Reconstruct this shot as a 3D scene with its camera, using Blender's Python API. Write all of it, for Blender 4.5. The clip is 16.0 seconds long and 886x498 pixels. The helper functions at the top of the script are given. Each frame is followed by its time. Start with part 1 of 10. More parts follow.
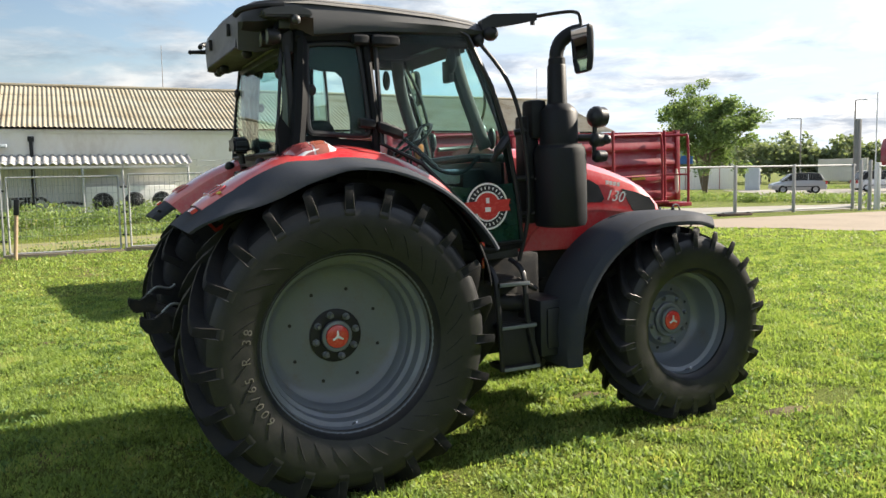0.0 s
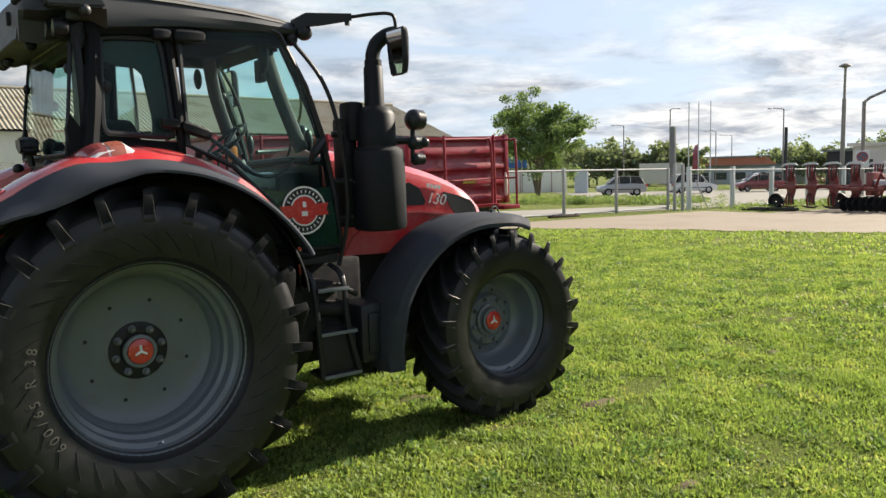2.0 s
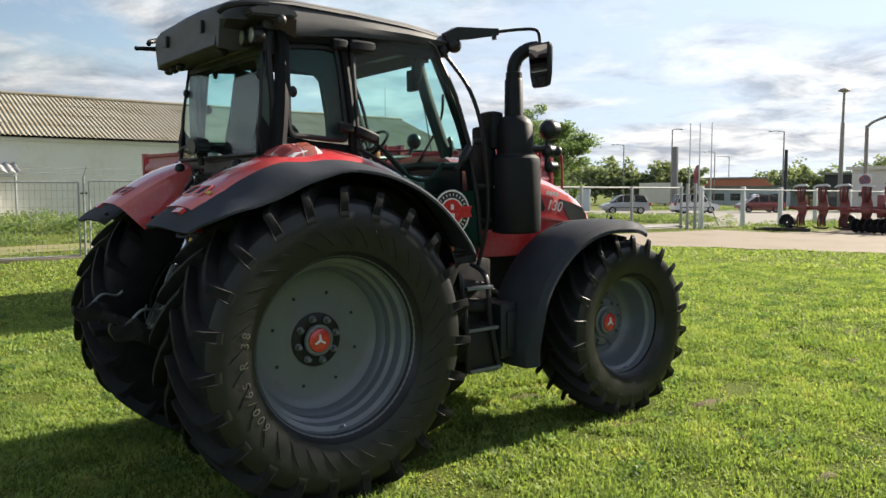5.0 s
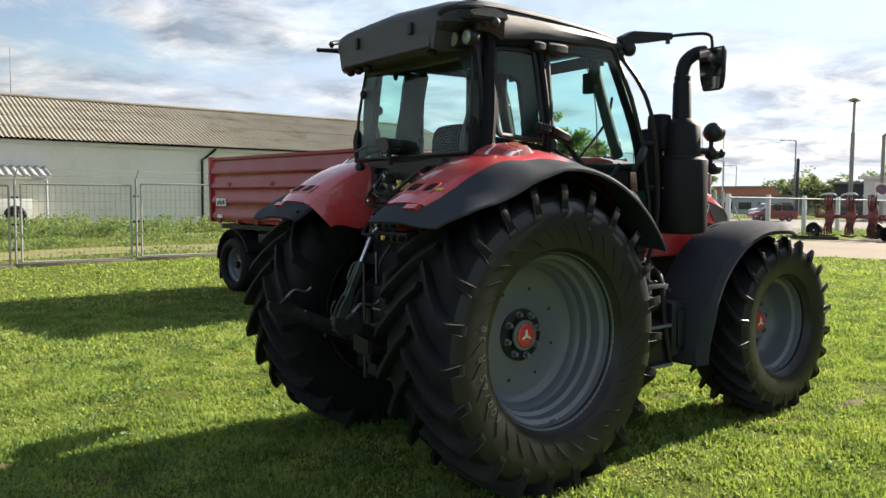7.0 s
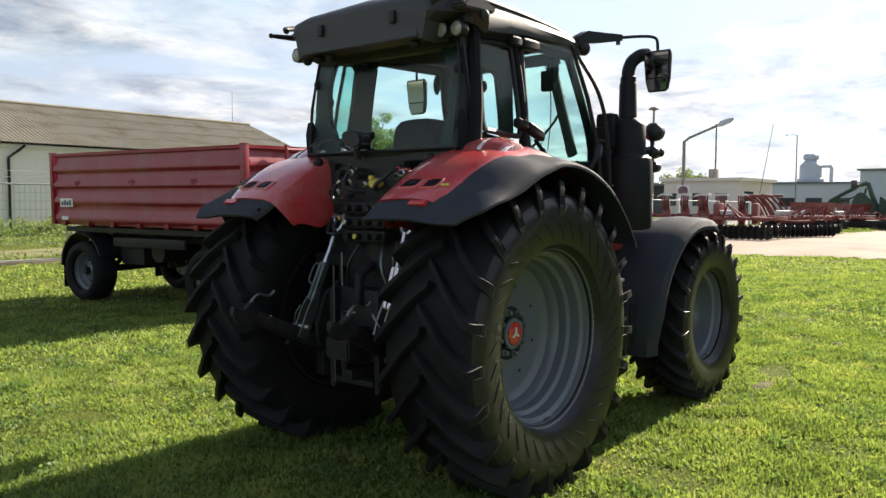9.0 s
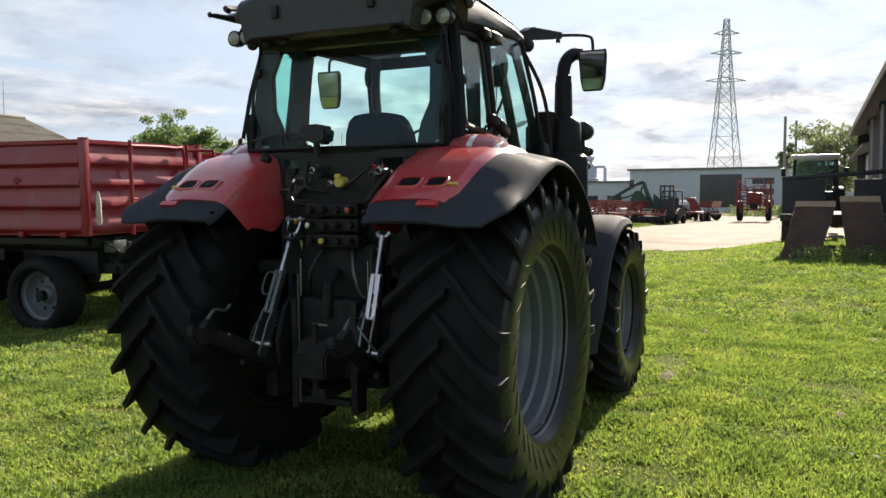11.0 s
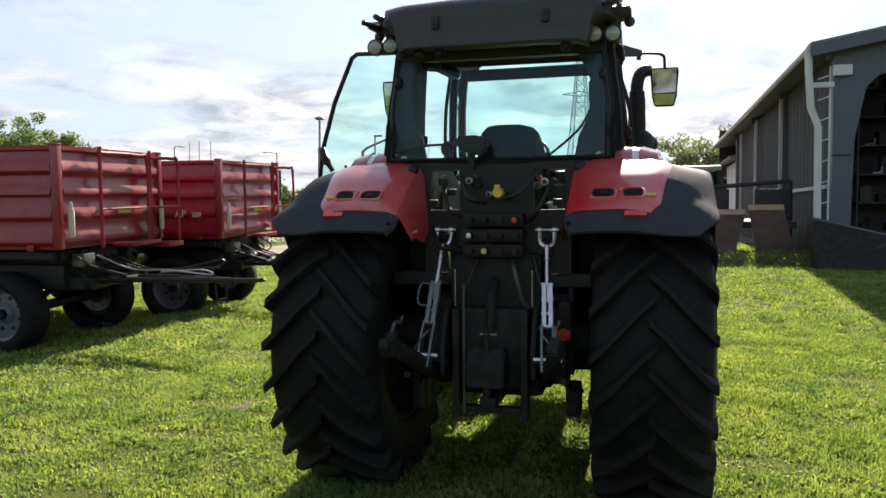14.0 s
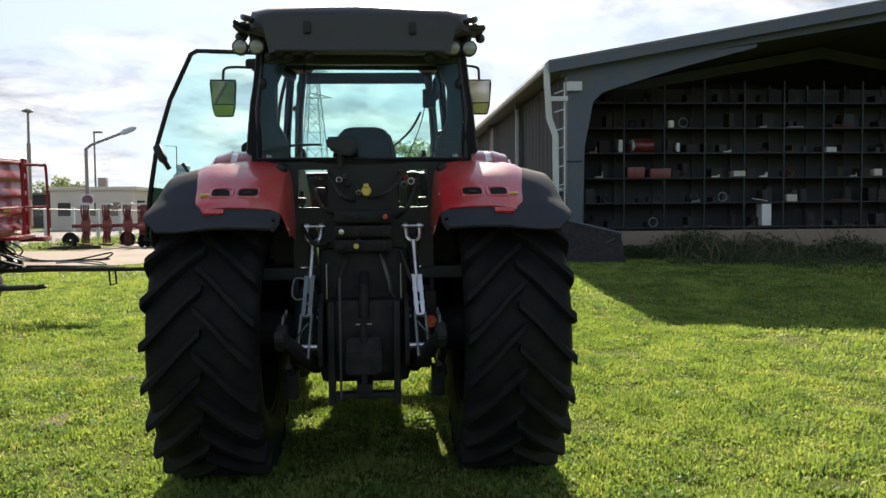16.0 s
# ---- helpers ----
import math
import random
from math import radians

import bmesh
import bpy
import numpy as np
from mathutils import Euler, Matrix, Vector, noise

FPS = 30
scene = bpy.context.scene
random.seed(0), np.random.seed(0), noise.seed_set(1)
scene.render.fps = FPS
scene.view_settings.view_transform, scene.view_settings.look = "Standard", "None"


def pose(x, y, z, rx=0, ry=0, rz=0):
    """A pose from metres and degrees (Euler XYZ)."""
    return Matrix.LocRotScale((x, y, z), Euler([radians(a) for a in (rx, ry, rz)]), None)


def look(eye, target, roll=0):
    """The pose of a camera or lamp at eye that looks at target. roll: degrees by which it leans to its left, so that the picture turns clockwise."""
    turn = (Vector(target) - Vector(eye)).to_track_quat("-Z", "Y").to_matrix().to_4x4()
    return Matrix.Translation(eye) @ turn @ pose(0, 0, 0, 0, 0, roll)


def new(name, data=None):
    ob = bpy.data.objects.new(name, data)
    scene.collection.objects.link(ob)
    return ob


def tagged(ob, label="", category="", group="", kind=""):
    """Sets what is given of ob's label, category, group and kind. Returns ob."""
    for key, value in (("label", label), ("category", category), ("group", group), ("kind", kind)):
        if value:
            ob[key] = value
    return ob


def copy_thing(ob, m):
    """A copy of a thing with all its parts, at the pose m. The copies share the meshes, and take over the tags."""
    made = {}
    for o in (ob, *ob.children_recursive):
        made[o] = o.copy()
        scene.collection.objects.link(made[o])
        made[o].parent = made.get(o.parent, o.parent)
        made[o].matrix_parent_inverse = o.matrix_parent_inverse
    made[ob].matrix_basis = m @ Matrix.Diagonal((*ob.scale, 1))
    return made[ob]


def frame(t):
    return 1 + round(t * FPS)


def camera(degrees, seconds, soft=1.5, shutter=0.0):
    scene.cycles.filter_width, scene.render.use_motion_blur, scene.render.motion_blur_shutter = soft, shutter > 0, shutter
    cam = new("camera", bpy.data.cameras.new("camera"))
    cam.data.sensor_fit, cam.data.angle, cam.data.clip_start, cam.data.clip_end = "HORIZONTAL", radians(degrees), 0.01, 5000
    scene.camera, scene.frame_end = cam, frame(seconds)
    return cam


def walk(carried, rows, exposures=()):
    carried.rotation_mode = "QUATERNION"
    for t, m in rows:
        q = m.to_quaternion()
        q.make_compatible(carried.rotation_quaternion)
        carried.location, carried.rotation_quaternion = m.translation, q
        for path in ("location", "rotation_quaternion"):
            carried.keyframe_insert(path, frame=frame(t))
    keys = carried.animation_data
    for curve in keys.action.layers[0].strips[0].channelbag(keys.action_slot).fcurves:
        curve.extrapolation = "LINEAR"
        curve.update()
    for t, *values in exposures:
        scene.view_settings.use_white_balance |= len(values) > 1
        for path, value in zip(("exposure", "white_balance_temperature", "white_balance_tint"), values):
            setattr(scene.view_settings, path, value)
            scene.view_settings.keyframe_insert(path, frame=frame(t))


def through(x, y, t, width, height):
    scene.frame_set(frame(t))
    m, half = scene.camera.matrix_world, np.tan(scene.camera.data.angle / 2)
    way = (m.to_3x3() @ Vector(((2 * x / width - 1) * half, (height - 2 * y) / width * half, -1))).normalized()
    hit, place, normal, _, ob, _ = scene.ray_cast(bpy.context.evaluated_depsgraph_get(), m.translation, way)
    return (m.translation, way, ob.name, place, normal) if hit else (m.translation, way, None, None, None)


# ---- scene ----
cam = camera(58.0, 16.0)
PATH = [
    (0, (0.033, -0.095, 1.701), (-0.2, 1.883, 1.516), -1.0),
    (0.5, (0.08, -0.083, 1.713), (-0.033, 1.905, 1.525), -1.1),
    (1, (0.118, -0.04, 1.705), (0.136, 1.951, 1.516), -1.1),
    (1.5, (0.163, -0.009, 1.689), (0.269, 1.979, 1.503), -1.2),
    (2, (0.188, -0.002, 1.691), (0.344, 1.984, 1.509), -1.1),
    (2.5, (0.161, -0.038, 1.687), (0.342, 1.946, 1.516), -1.1),
    (3, (0.034, -0.11, 1.702), (0.225, 1.875, 1.541), -0.8),
    (5.5, (-1.074, -0.216, 1.623), (-0.902, 1.772, 1.483), 0.2),
    (6, (-1.375, -0.203, 1.628), (-1.206, 1.785, 1.493), 0.3),
    (6.5, (-1.735, -0.263, 1.593), (-1.569, 1.726, 1.466), 0.3),
    (7, (-2.001, -0.218, 1.576), (-1.824, 1.771, 1.451), 0.4),
    (7.5, (-2.22, -0.162, 1.598), (-2.013, 1.823, 1.471), 0.4),
    (8, (-2.484, -0.161, 1.589), (-2.181, 1.812, 1.465), 0.4),
    (8.5, (-2.708, -0.007, 1.55), (-2.227, 1.931, 1.428), 0.3),
    (9, (-2.91, 0.132, 1.542), (-2.294, 2.031, 1.423), 0.3),
    (9.5, (-3.172, 0.279, 1.552), (-2.436, 2.136, 1.434), 0.1),
    (10, (-3.36, 0.468, 1.537), (-2.49, 2.265, 1.416), 0.0),
    (12.5, (-4.353, 1.404, 1.557), (-3.126, 2.979, 1.449), -0.3),
    (13, (-4.56, 1.583, 1.549), (-3.317, 3.147, 1.443), -0.3),
    (13.5, (-4.776, 1.735, 1.569), (-3.497, 3.269, 1.466), -0.3),
    (14, (-5.075, 1.809, 1.559), (-3.718, 3.274, 1.46), -0.3),
    (14.5, (-5.231, 1.988, 1.538), (-3.771, 3.351, 1.437), -0.3),
    (15, (-5.462, 2.094, 1.551), (-3.91, 3.352, 1.453), -0.4),
    (15.5, (-5.652, 2.195, 1.564), (-3.988, 3.301, 1.465), -0.5),
    (16, (-5.788, 2.233, 1.538), (-4.027, 3.177, 1.439), -0.5),
]
walk(cam, [(t, look(eye, target, roll)) for t, eye, target, roll in PATH], [(0.0, 1.70, 7000.0, 11.0), (0.5, 1.59, 7000.0, 11.0), (1.0, 1.48, 7000.0, 11.0), (2.0, 1.34, 7000.0, 11.0), (2.6, 1.32, 7000.0, 11.0), (6.0, 1.45, 7000.0, 11.5), (8.0, 1.54, 7050.0, 12.5), (9.0, 1.48, 7100.0, 13.0), (10.0, 1.30, 7100.0, 13.0), (12.5, 1.34, 7100.0, 13.5), (14.0, 1.40, 7100.0, 14.0), (16.0, 1.36, 7100.0, 14.0)])

# ---- where the site lies, its ground, sky and sun ----
SITE = pose(-1.554, 5.065, 0, 0, 0, 32.37)      # site frame: u ahead of the tractor, v to its left
TRACTOR = SITE @ pose(0, 0, 0, 0, -0.95, 0)     # the lawn rises a little towards the tractor's nose
SUN_AZ, SUN_EL = 31.0, 30.4


def smooth(a, b, x):
    t = min(1.0, max(0.0, (x - a) / (b - a)))
    return t * t * (3 - 2 * t)


def land(u, v):
    """Height of the ground at a place of the site."""
    z = -0.07 + 0.0166 * max(-9.0, min(u, 6.0))
    z += 0.32 * smooth(4, 13, u) * smooth(1.5, -2.5, v)
    z += 0.20 * smooth(10, 26, v) * smooth(30, 16, u)
    z -= 0.13 * smooth(4.5, 8, v) * smooth(15, 11.5, v) * smooth(15, 9, u) * smooth(-5, 1, u)
    far = smooth(26, 60, u)
    return z * (1 - far) - 0.22 * far


def node(tree, kind, operation=None, blend_type=None, data_type=None, **sockets):
    n = tree.nodes.new(kind)
    if operation:
        n.operation = operation
    if data_type:
        n.data_type = data_type
    if blend_type:
        n.blend_type = blend_type
    for key, value in sockets.items():
        n.inputs[key.replace("_", " ")].default_value = value
    return n


def wire(tree, a, b):
    tree.links.new(a, b)


def ramp(tree, source, stops):
    r = tree.nodes.new("ShaderNodeValToRGB")
    e = r.color_ramp.elements
    while len(e) < len(stops):
        e.new(0.5)
    for el, (p, c) in zip(e, stops):
        el.position, el.color = p, (*c, 1) if len(c) == 3 else c
    wire(tree, source, r.inputs["Fac"])
    return r.outputs["Color"]


def make_sky():
    """Blue morning sky with torn cloud sheets."""
    world = bpy.data.worlds.new("sky")
    scene.world = world
    world.use_nodes = True
    t = world.node_tree
    back = t.nodes["Background"]
    back.inputs["Strength"].default_value = SKY_STRENGTH
    sky = t.nodes.new("ShaderNodeTexSky")
    sky.sky_type, sky.sun_disc, sky.sun_elevation, sky.sun_rotation = "NISHITA", False, radians(SUN_EL), radians(90 - SUN_AZ)
    sky.air_density, sky.dust_density, sky.ozone_density = 1.0, 0.6, 1.5
    co = t.nodes.new("ShaderNodeTexCoord")
    sep = t.nodes.new("ShaderNodeSeparateXYZ")
    wire(t, co.outputs["Generated"], sep.inputs[0])
    up = node(t, "ShaderNodeMath", operation="ADD")
    wire(t, sep.outputs["Z"], up.inputs[0])
    up.inputs[1].default_value = 0.16
    sx = node(t, "ShaderNodeMath", operation="DIVIDE")
    sy = node(t, "ShaderNodeMath", operation="DIVIDE")
    wire(t, sep.outputs["X"], sx.inputs[0]), wire(t, up.outputs[0], sx.inputs[1])
    wire(t, sep.outputs["Y"], sy.inputs[0]), wire(t, up.outputs[0], sy.inputs[1])
    com = t.nodes.new("ShaderNodeCombineXYZ")
    wire(t, sx.outputs[0], com.inputs[0]), wire(t, sy.outputs[0], com.inputs[1])
    n1 = node(t, "ShaderNodeTexNoise", Scale=0.75, Detail=9.0, Roughness=0.6, Distortion=0.55)
    n2 = node(t, "ShaderNodeTexNoise", Scale=2.6, Detail=7.0, Roughness=0.62, Distortion=0.3)
    wire(t, com.outputs[0], n1.inputs["Vector"]), wire(t, com.outputs[0], n2.inputs["Vector"])
    cover = ramp(t, n1.outputs["Fac"], [(CLOUD_LOW, (0, 0, 0)), (CLOUD_HIGH, (1, 1, 1))])
    shade = ramp(t, n2.outputs["Fac"], [(0.38, CLOUD_DARK), (0.62, CLOUD_LIGHT)])
    veil = node(t, "ShaderNodeMix", data_type="RGBA", blend_type="DARKEN")     # thin haze evens the glare about the sun
    veil.inputs[0].default_value = 0.9
    veil.inputs[7].default_value = (3.4, 4.3, 5.6, 1)
    wire(t, sky.outputs[0], veil.inputs[6])
    glow = node(t, "ShaderNodeMix", data_type="RGBA", blend_type="MIX")     # the clouds take part of the sky's glow about the sun
    glow.inputs[0].default_value = 0.25
    wire(t, shade, glow.inputs[6]), wire(t, veil.outputs[2], glow.inputs[7])
    mix = node(t, "ShaderNodeMix", data_type="RGBA", blend_type="MIX")
    wire(t, cover, mix.inputs[0]), wire(t, veil.outputs[2], mix.inputs[6]), wire(t, glow.outputs[2], mix.inputs[7])
    dot = node(t, "ShaderNodeVectorMath", operation="DOT_PRODUCT")     # clouds shine towards the sun and opposite it
    wire(t, co.outputs["Generated"], dot.inputs[0])
    dot.inputs[1].default_value = TOWARD
    half = node(t, "ShaderNodeMath", operation="MULTIPLY_ADD")
    wire(t, dot.outputs["Value"], half.inputs[0])
    half.inputs[1].default_value, half.inputs[2].default_value = 0.5, 0.5
    lit = ramp(t, half.outputs[0], [(0.2, (1.12, 1.12, 1.12)), (0.46, (0.50, 0.50, 0.505)), (0.72, (0.74, 0.74, 0.74)), (0.95, (0.94, 0.94, 0.94)), (1.0, (1.04, 1.04, 1.04))])
    shine = node(t, "ShaderNodeMix", data_type="RGBA", blend_type="MULTIPLY")
    shine.inputs[0].default_value = 1.0
    wire(t, mix.outputs[2], shine.inputs[6]), wire(t, lit, shine.inputs[7])
    wire(t, shine.outputs[2], back.inputs["Color"])


SKY_STRENGTH = 0.088
TOWARD = Vector((math.cos(radians(SUN_AZ)) * math.cos(radians(SUN_EL)), math.sin(radians(SUN_AZ)) * math.cos(radians(SUN_EL)), math.sin(radians(SUN_EL))))
CLOUD_LOW, CLOUD_HIGH = 0.42, 0.60
CLOUD_DARK, CLOUD_LIGHT = (1.75, 1.93, 2.32), (6.75, 6.7, 6.6)
make_sky()
sun = new("sun", bpy.data.lights.new("sun", "SUN"))
sun.data.energy, sun.data.angle, sun.data.color = 5.0, radians(0.6), (1.0, 0.93, 0.82)
sun.matrix_world = look(TOWARD * 60, (0, 0, 0))

# ---- materials ----
def material(name, base, rough=0.5, metal=0.0, vary=0.15, size=6.0, dirt=None, dirt_at=(0.52, 0.75), bump=0.0, bump_size=60.0, coat=0.0, spec=0.5, random_by=None, stretch=(1, 1, 1)):
    """A surface with its colour broken at two scales, a film of dirt and a fine relief."""
    m = bpy.data.materials.new(name)
    m.use_nodes = True
    t = m.node_tree
    p = t.nodes["Principled BSDF"]
    p.inputs["Metallic"].default_value, p.inputs["Coat Weight"].default_value = metal, coat
    p.inputs["Coat Roughness"].default_value, p.inputs["Specular IOR Level"].default_value = 0.08, spec
    co = t.nodes.new("ShaderNodeTexCoord")
    mp = t.nodes.new("ShaderNodeMapping")
    mp.inputs["Scale"].default_value = stretch
    wire(t, co.outputs["Object"], mp.inputs["Vector"])
    big = node(t, "ShaderNodeTexNoise", Scale=size, Detail=5.0, Roughness=0.6)
    fine = node(t, "ShaderNodeTexNoise", Scale=size * 14, Detail=3.0, Roughness=0.65)
    wire(t, mp.outputs[0], big.inputs["Vector"]), wire(t, mp.outputs[0], fine.inputs["Vector"])
    both = node(t, "ShaderNodeMath", operation="MULTIPLY_ADD")
    wire(t, fine.outputs["Fac"], both.inputs[0])
    both.inputs[1].default_value = 0.45
    wire(t, big.outputs["Fac"], both.inputs[2])
    col = ramp(t, both.outputs[0], [(0.45, tuple(c * (1 - vary) for c in base)), (0.98, tuple(min(1, c * (1 + vary)) for c in base))])
    if random_by:
        if random_by == "island":
            src = t.nodes.new("ShaderNodeNewGeometry").outputs["Random Per Island"]
        else:
            src = t.nodes.new("ShaderNodeObjectInfo").outputs["Random"]
        f = node(t, "ShaderNodeMapRange")
        wire(t, src, f.inputs["Value"])
        f.inputs["To Min"].default_value, f.inputs["To Max"].default_value = 0.72, 1.25
        mul = node(t, "ShaderNodeMix", data_type="RGBA", blend_type="MULTIPLY")
        mul.inputs[0].default_value = 1.0
        wire(t, col, mul.inputs[6]), wire(t, f.outputs[0], mul.inputs[7])
        col = mul.outputs[2]
    if dirt:
        fac = ramp(t, both.outputs[0], [(dirt_at[0] + 0.1, (0, 0, 0)), (dirt_at[1] + 0.2, (1, 1, 1))])
        mx = node(t, "ShaderNodeMix", data_type="RGBA", blend_type="MIX")
        wire(t, fac, mx.inputs[0]), wire(t, col, mx.inputs[6])
        mx.inputs[7].default_value = (*dirt, 1)
        col = mx.outputs[2]
    wire(t, col, p.inputs["Base Color"])
    r = node(t, "ShaderNodeMapRange")
    wire(t, both.outputs[0], r.inputs["Value"])
    r.inputs["From Min"].default_value, r.inputs["From Max"].default_value = 0.4, 1.0
    r.inputs["To Min"].default_value, r.inputs["To Max"].default_value = max(0.02, rough * 0.8), min(1, rough * 1.25)
    wire(t, r.outputs[0], p.inputs["Roughness"])
    if bump:
        bn = node(t, "ShaderNodeTexNoise", Scale=bump_size, Detail=4.0, Roughness=0.6)
        wire(t, mp.outputs[0], bn.inputs["Vector"])
        b = node(t, "ShaderNodeBump", Strength=bump, Distance=0.01)
        wire(t, bn.outputs["Fac"], b.inputs["Height"]), wire(t, b.outputs[0], p.inputs["Normal"])
    return m


def glass(name, tint, gloss=0.9, rough=0.01, body=0.0):
    """A thin pane: tinted see-through with a mirror gloss that grows at grazing angles; body is the share of dusty film."""
    m = bpy.data.materials.new(name)
    m.use_nodes = True
    t = m.node_tree
    out = t.nodes["Material Output"]
    t.nodes.remove(t.nodes["Principled BSDF"])
    clear = node(t, "ShaderNodeBsdfTransparent")
    clear.inputs["Color"].default_value = (*tint, 1)
    film = node(t, "ShaderNodeBsdfDiffuse")
    film.inputs["Color"].default_value = (0.6, 0.66, 0.64, 1)
    shine = node(t, "ShaderNodeBsdfGlossy", Roughness=rough)
    shine.inputs["Color"].default_value = (gloss, gloss, gloss, 1)
    dust = node(t, "ShaderNodeTexNoise", Scale=5.0, Detail=6.0, Roughness=0.7)
    co = t.nodes.new("ShaderNodeTexCoord")
    wire(t, co.outputs["Object"], dust.inputs["Vector"])
    amount = ramp(t, dust.outputs["Fac"], [(0.35, (0, 0, 0)), (0.8, (body, body, body))])
    a = t.nodes.new("ShaderNodeMixShader")
    wire(t, amount, a.inputs[0]), wire(t, clear.outputs[0], a.inputs[1]), wire(t, film.outputs[0], a.inputs[2])
    lw = node(t, "ShaderNodeLayerWeight", Blend=0.5)
    steep = node(t, "ShaderNodeMath", operation="POWER")
    wire(t, lw.outputs["Facing"], steep.inputs[0])
    steep.inputs[1].default_value = 4.5
    fr = node(t, "ShaderNodeMath", operation="MULTIPLY_ADD")
    wire(t, steep.outputs[0], fr.inputs[0])
    fr.inputs[1].default_value, fr.inputs[2].default_value = 0.6, 0.011
    b = t.nodes.new("ShaderNodeMixShader")
    wire(t, fr.outputs[0], b.inputs[0]), wire(t, a.outputs[0], b.inputs[1]), wire(t, shine.outputs[0], b.inputs[2])
    wire(t, b.outputs[0], out.inputs["Surface"])
    return m


def leafy(name, dark, light, size=3.0, through=0.45, rough=0.6, dry=None):
    """Leaves and blades: light passes through them; each blade has a tone of its own."""
    m = bpy.data.materials.new(name)
    m.use_nodes = True
    t = m.node_tree
    out = t.nodes["Material Output"]
    p = t.nodes["Principled BSDF"]
    p.inputs["Roughness"].default_value = rough
    p.inputs["Specular IOR Level"].default_value = 0.3
    rnd = t.nodes.new("ShaderNodeNewGeometry").outputs["Random Per Island"]
    co = t.nodes.new("ShaderNodeTexCoord")
    n = node(t, "ShaderNodeTexNoise", Scale=size, Detail=4.0)
    wire(t, co.outputs["Object"], n.inputs["Vector"])
    s = node(t, "ShaderNodeMath", operation="MULTIPLY_ADD")
    wire(t, rnd, s.inputs[0])
    s.inputs[1].default_value = 0.42
    wire(t, n.outputs["Fac"], s.inputs[2])
    stops = [(0.35, dark), (0.85, light)] + ([(1.0, dry)] if dry else [])
    col = ramp(t, s.outputs[0], stops)
    tl = t.nodes.new("ShaderNodeBsdfTranslucent")
    wire(t, col, p.inputs["Base Color"])
    warm = node(t, "ShaderNodeMix", data_type="RGBA", blend_type="MULTIPLY")
    warm.inputs[0].default_value = 1.0
    warm.inputs[7].default_value = (1.28, 1.25, 0.72, 1)
    wire(t, col, warm.inputs[6]), wire(t, warm.outputs[2], tl.inputs["Color"])
    mx = t.nodes.new("ShaderNodeMixShader")
    mx.inputs[0].default_value = through
    wire(t, p.outputs[0], mx.inputs[1]), wire(t, tl.outputs[0], mx.inputs[2]), wire(t, mx.outputs[0], out.inputs["Surface"])
    return m


# Pinkish dirt tone: a dust film plus sky sheen put into the colour.
RED = material("red_paint", (0.52, 0.022, 0.032), 0.36, vary=0.06, size=3, coat=1.0, dirt=(0.46, 0.13, 0.12), dirt_at=(0.48, 0.95))
RED_TRAILER = material("red_trailer_paint", (0.25, 0.008, 0.024), 0.34, vary=0.16, size=2, spec=0.35, coat=0.3, dirt=(0.20, 0.06, 0.06), dirt_at=(0.6, 0.95), bump=0.03, bump_size=12)
RUBBER = material("tyre_rubber", (0.0095, 0.0107, 0.0133), 0.62, vary=0.3, size=9, spec=0.13, dirt=(0.019, 0.018, 0.017), dirt_at=(0.5, 0.9), bump=0.12, bump_size=160)
SIDEWALL = material("polished_tyre_wall", (0.0105, 0.0117, 0.0142), 0.38, vary=0.3, size=7, spec=0.38, dirt=(0.020, 0.0195, 0.019), dirt_at=(0.5, 0.9), bump=0.05, bump_size=120)
PILLAR = material("matt_black_pillar", (0.0065, 0.0076, 0.0095), 0.6, spec=0.14, vary=0.2, size=7)
MUFFLER = material("matt_black_muffler", (0.0085, 0.0100, 0.0125), 0.5, spec=0.2, vary=0.25, size=6, bump=0.06, bump_size=300)
PLASTIC = material("black_plastic", (0.0155, 0.0180, 0.0225), 0.38, spec=0.32, vary=0.15, size=7, bump=0.10, bump_size=420)
FLARE = material("grey_black_flare_plastic", (0.037, 0.043, 0.055), 0.72, spec=0.08, vary=0.12, size=5, bump=0.08, bump_size=380, dirt=(0.048, 0.049, 0.051), dirt_at=(0.62, 1.0))
BLACK = material("black_paint", (0.0135, 0.0148, 0.018), 0.42, spec=0.28, vary=0.25, size=8, dirt=(0.018, 0.0175, 0.017), dirt_at=(0.6, 0.95))
IRON = material("dark_cast_iron", (0.0135, 0.0148, 0.0178), 0.55, spec=0.2, vary=0.3, size=12, bump=0.25, bump_size=90, dirt=(0.035, 0.03, 0.024), dirt_at=(0.55, 0.9))
RIM = material("grey_rim_paint", (0.115, 0.134, 0.158), 0.42, vary=0.08, size=5, dirt=(0.11, 0.105, 0.095), dirt_at=(0.62, 1.0), coat=0.3)
DULLZINC = material("dull_green_zinc", (0.16, 0.185, 0.18), 0.42, metal=0.8, vary=0.3, size=14)
STEEL = material("bright_zinc_steel", (0.55, 0.56, 0.58), 0.32, metal=1.0, vary=0.2, size=14)
CHROME = material("mirror_silver", (0.5, 0.5, 0.52), 0.05, metal=1.0, vary=0.02, size=2)
ROOFTOP = material("pale_roof_shell", (0.15, 0.145, 0.135), 0.45, vary=0.1, size=3, dirt=(0.19, 0.175, 0.15), dirt_at=(0.55, 0.95))
ROOFDARK = material("dark_roof_plastic", (0.027, 0.030, 0.033), 0.5, vary=0.15, size=5, bump=0.06, bump_size=300)
SEAT = material("black_seat_cloth", (0.008, 0.008, 0.009), 0.95, spec=0.05, vary=0.3, size=20, bump=0.3, bump_size=300)
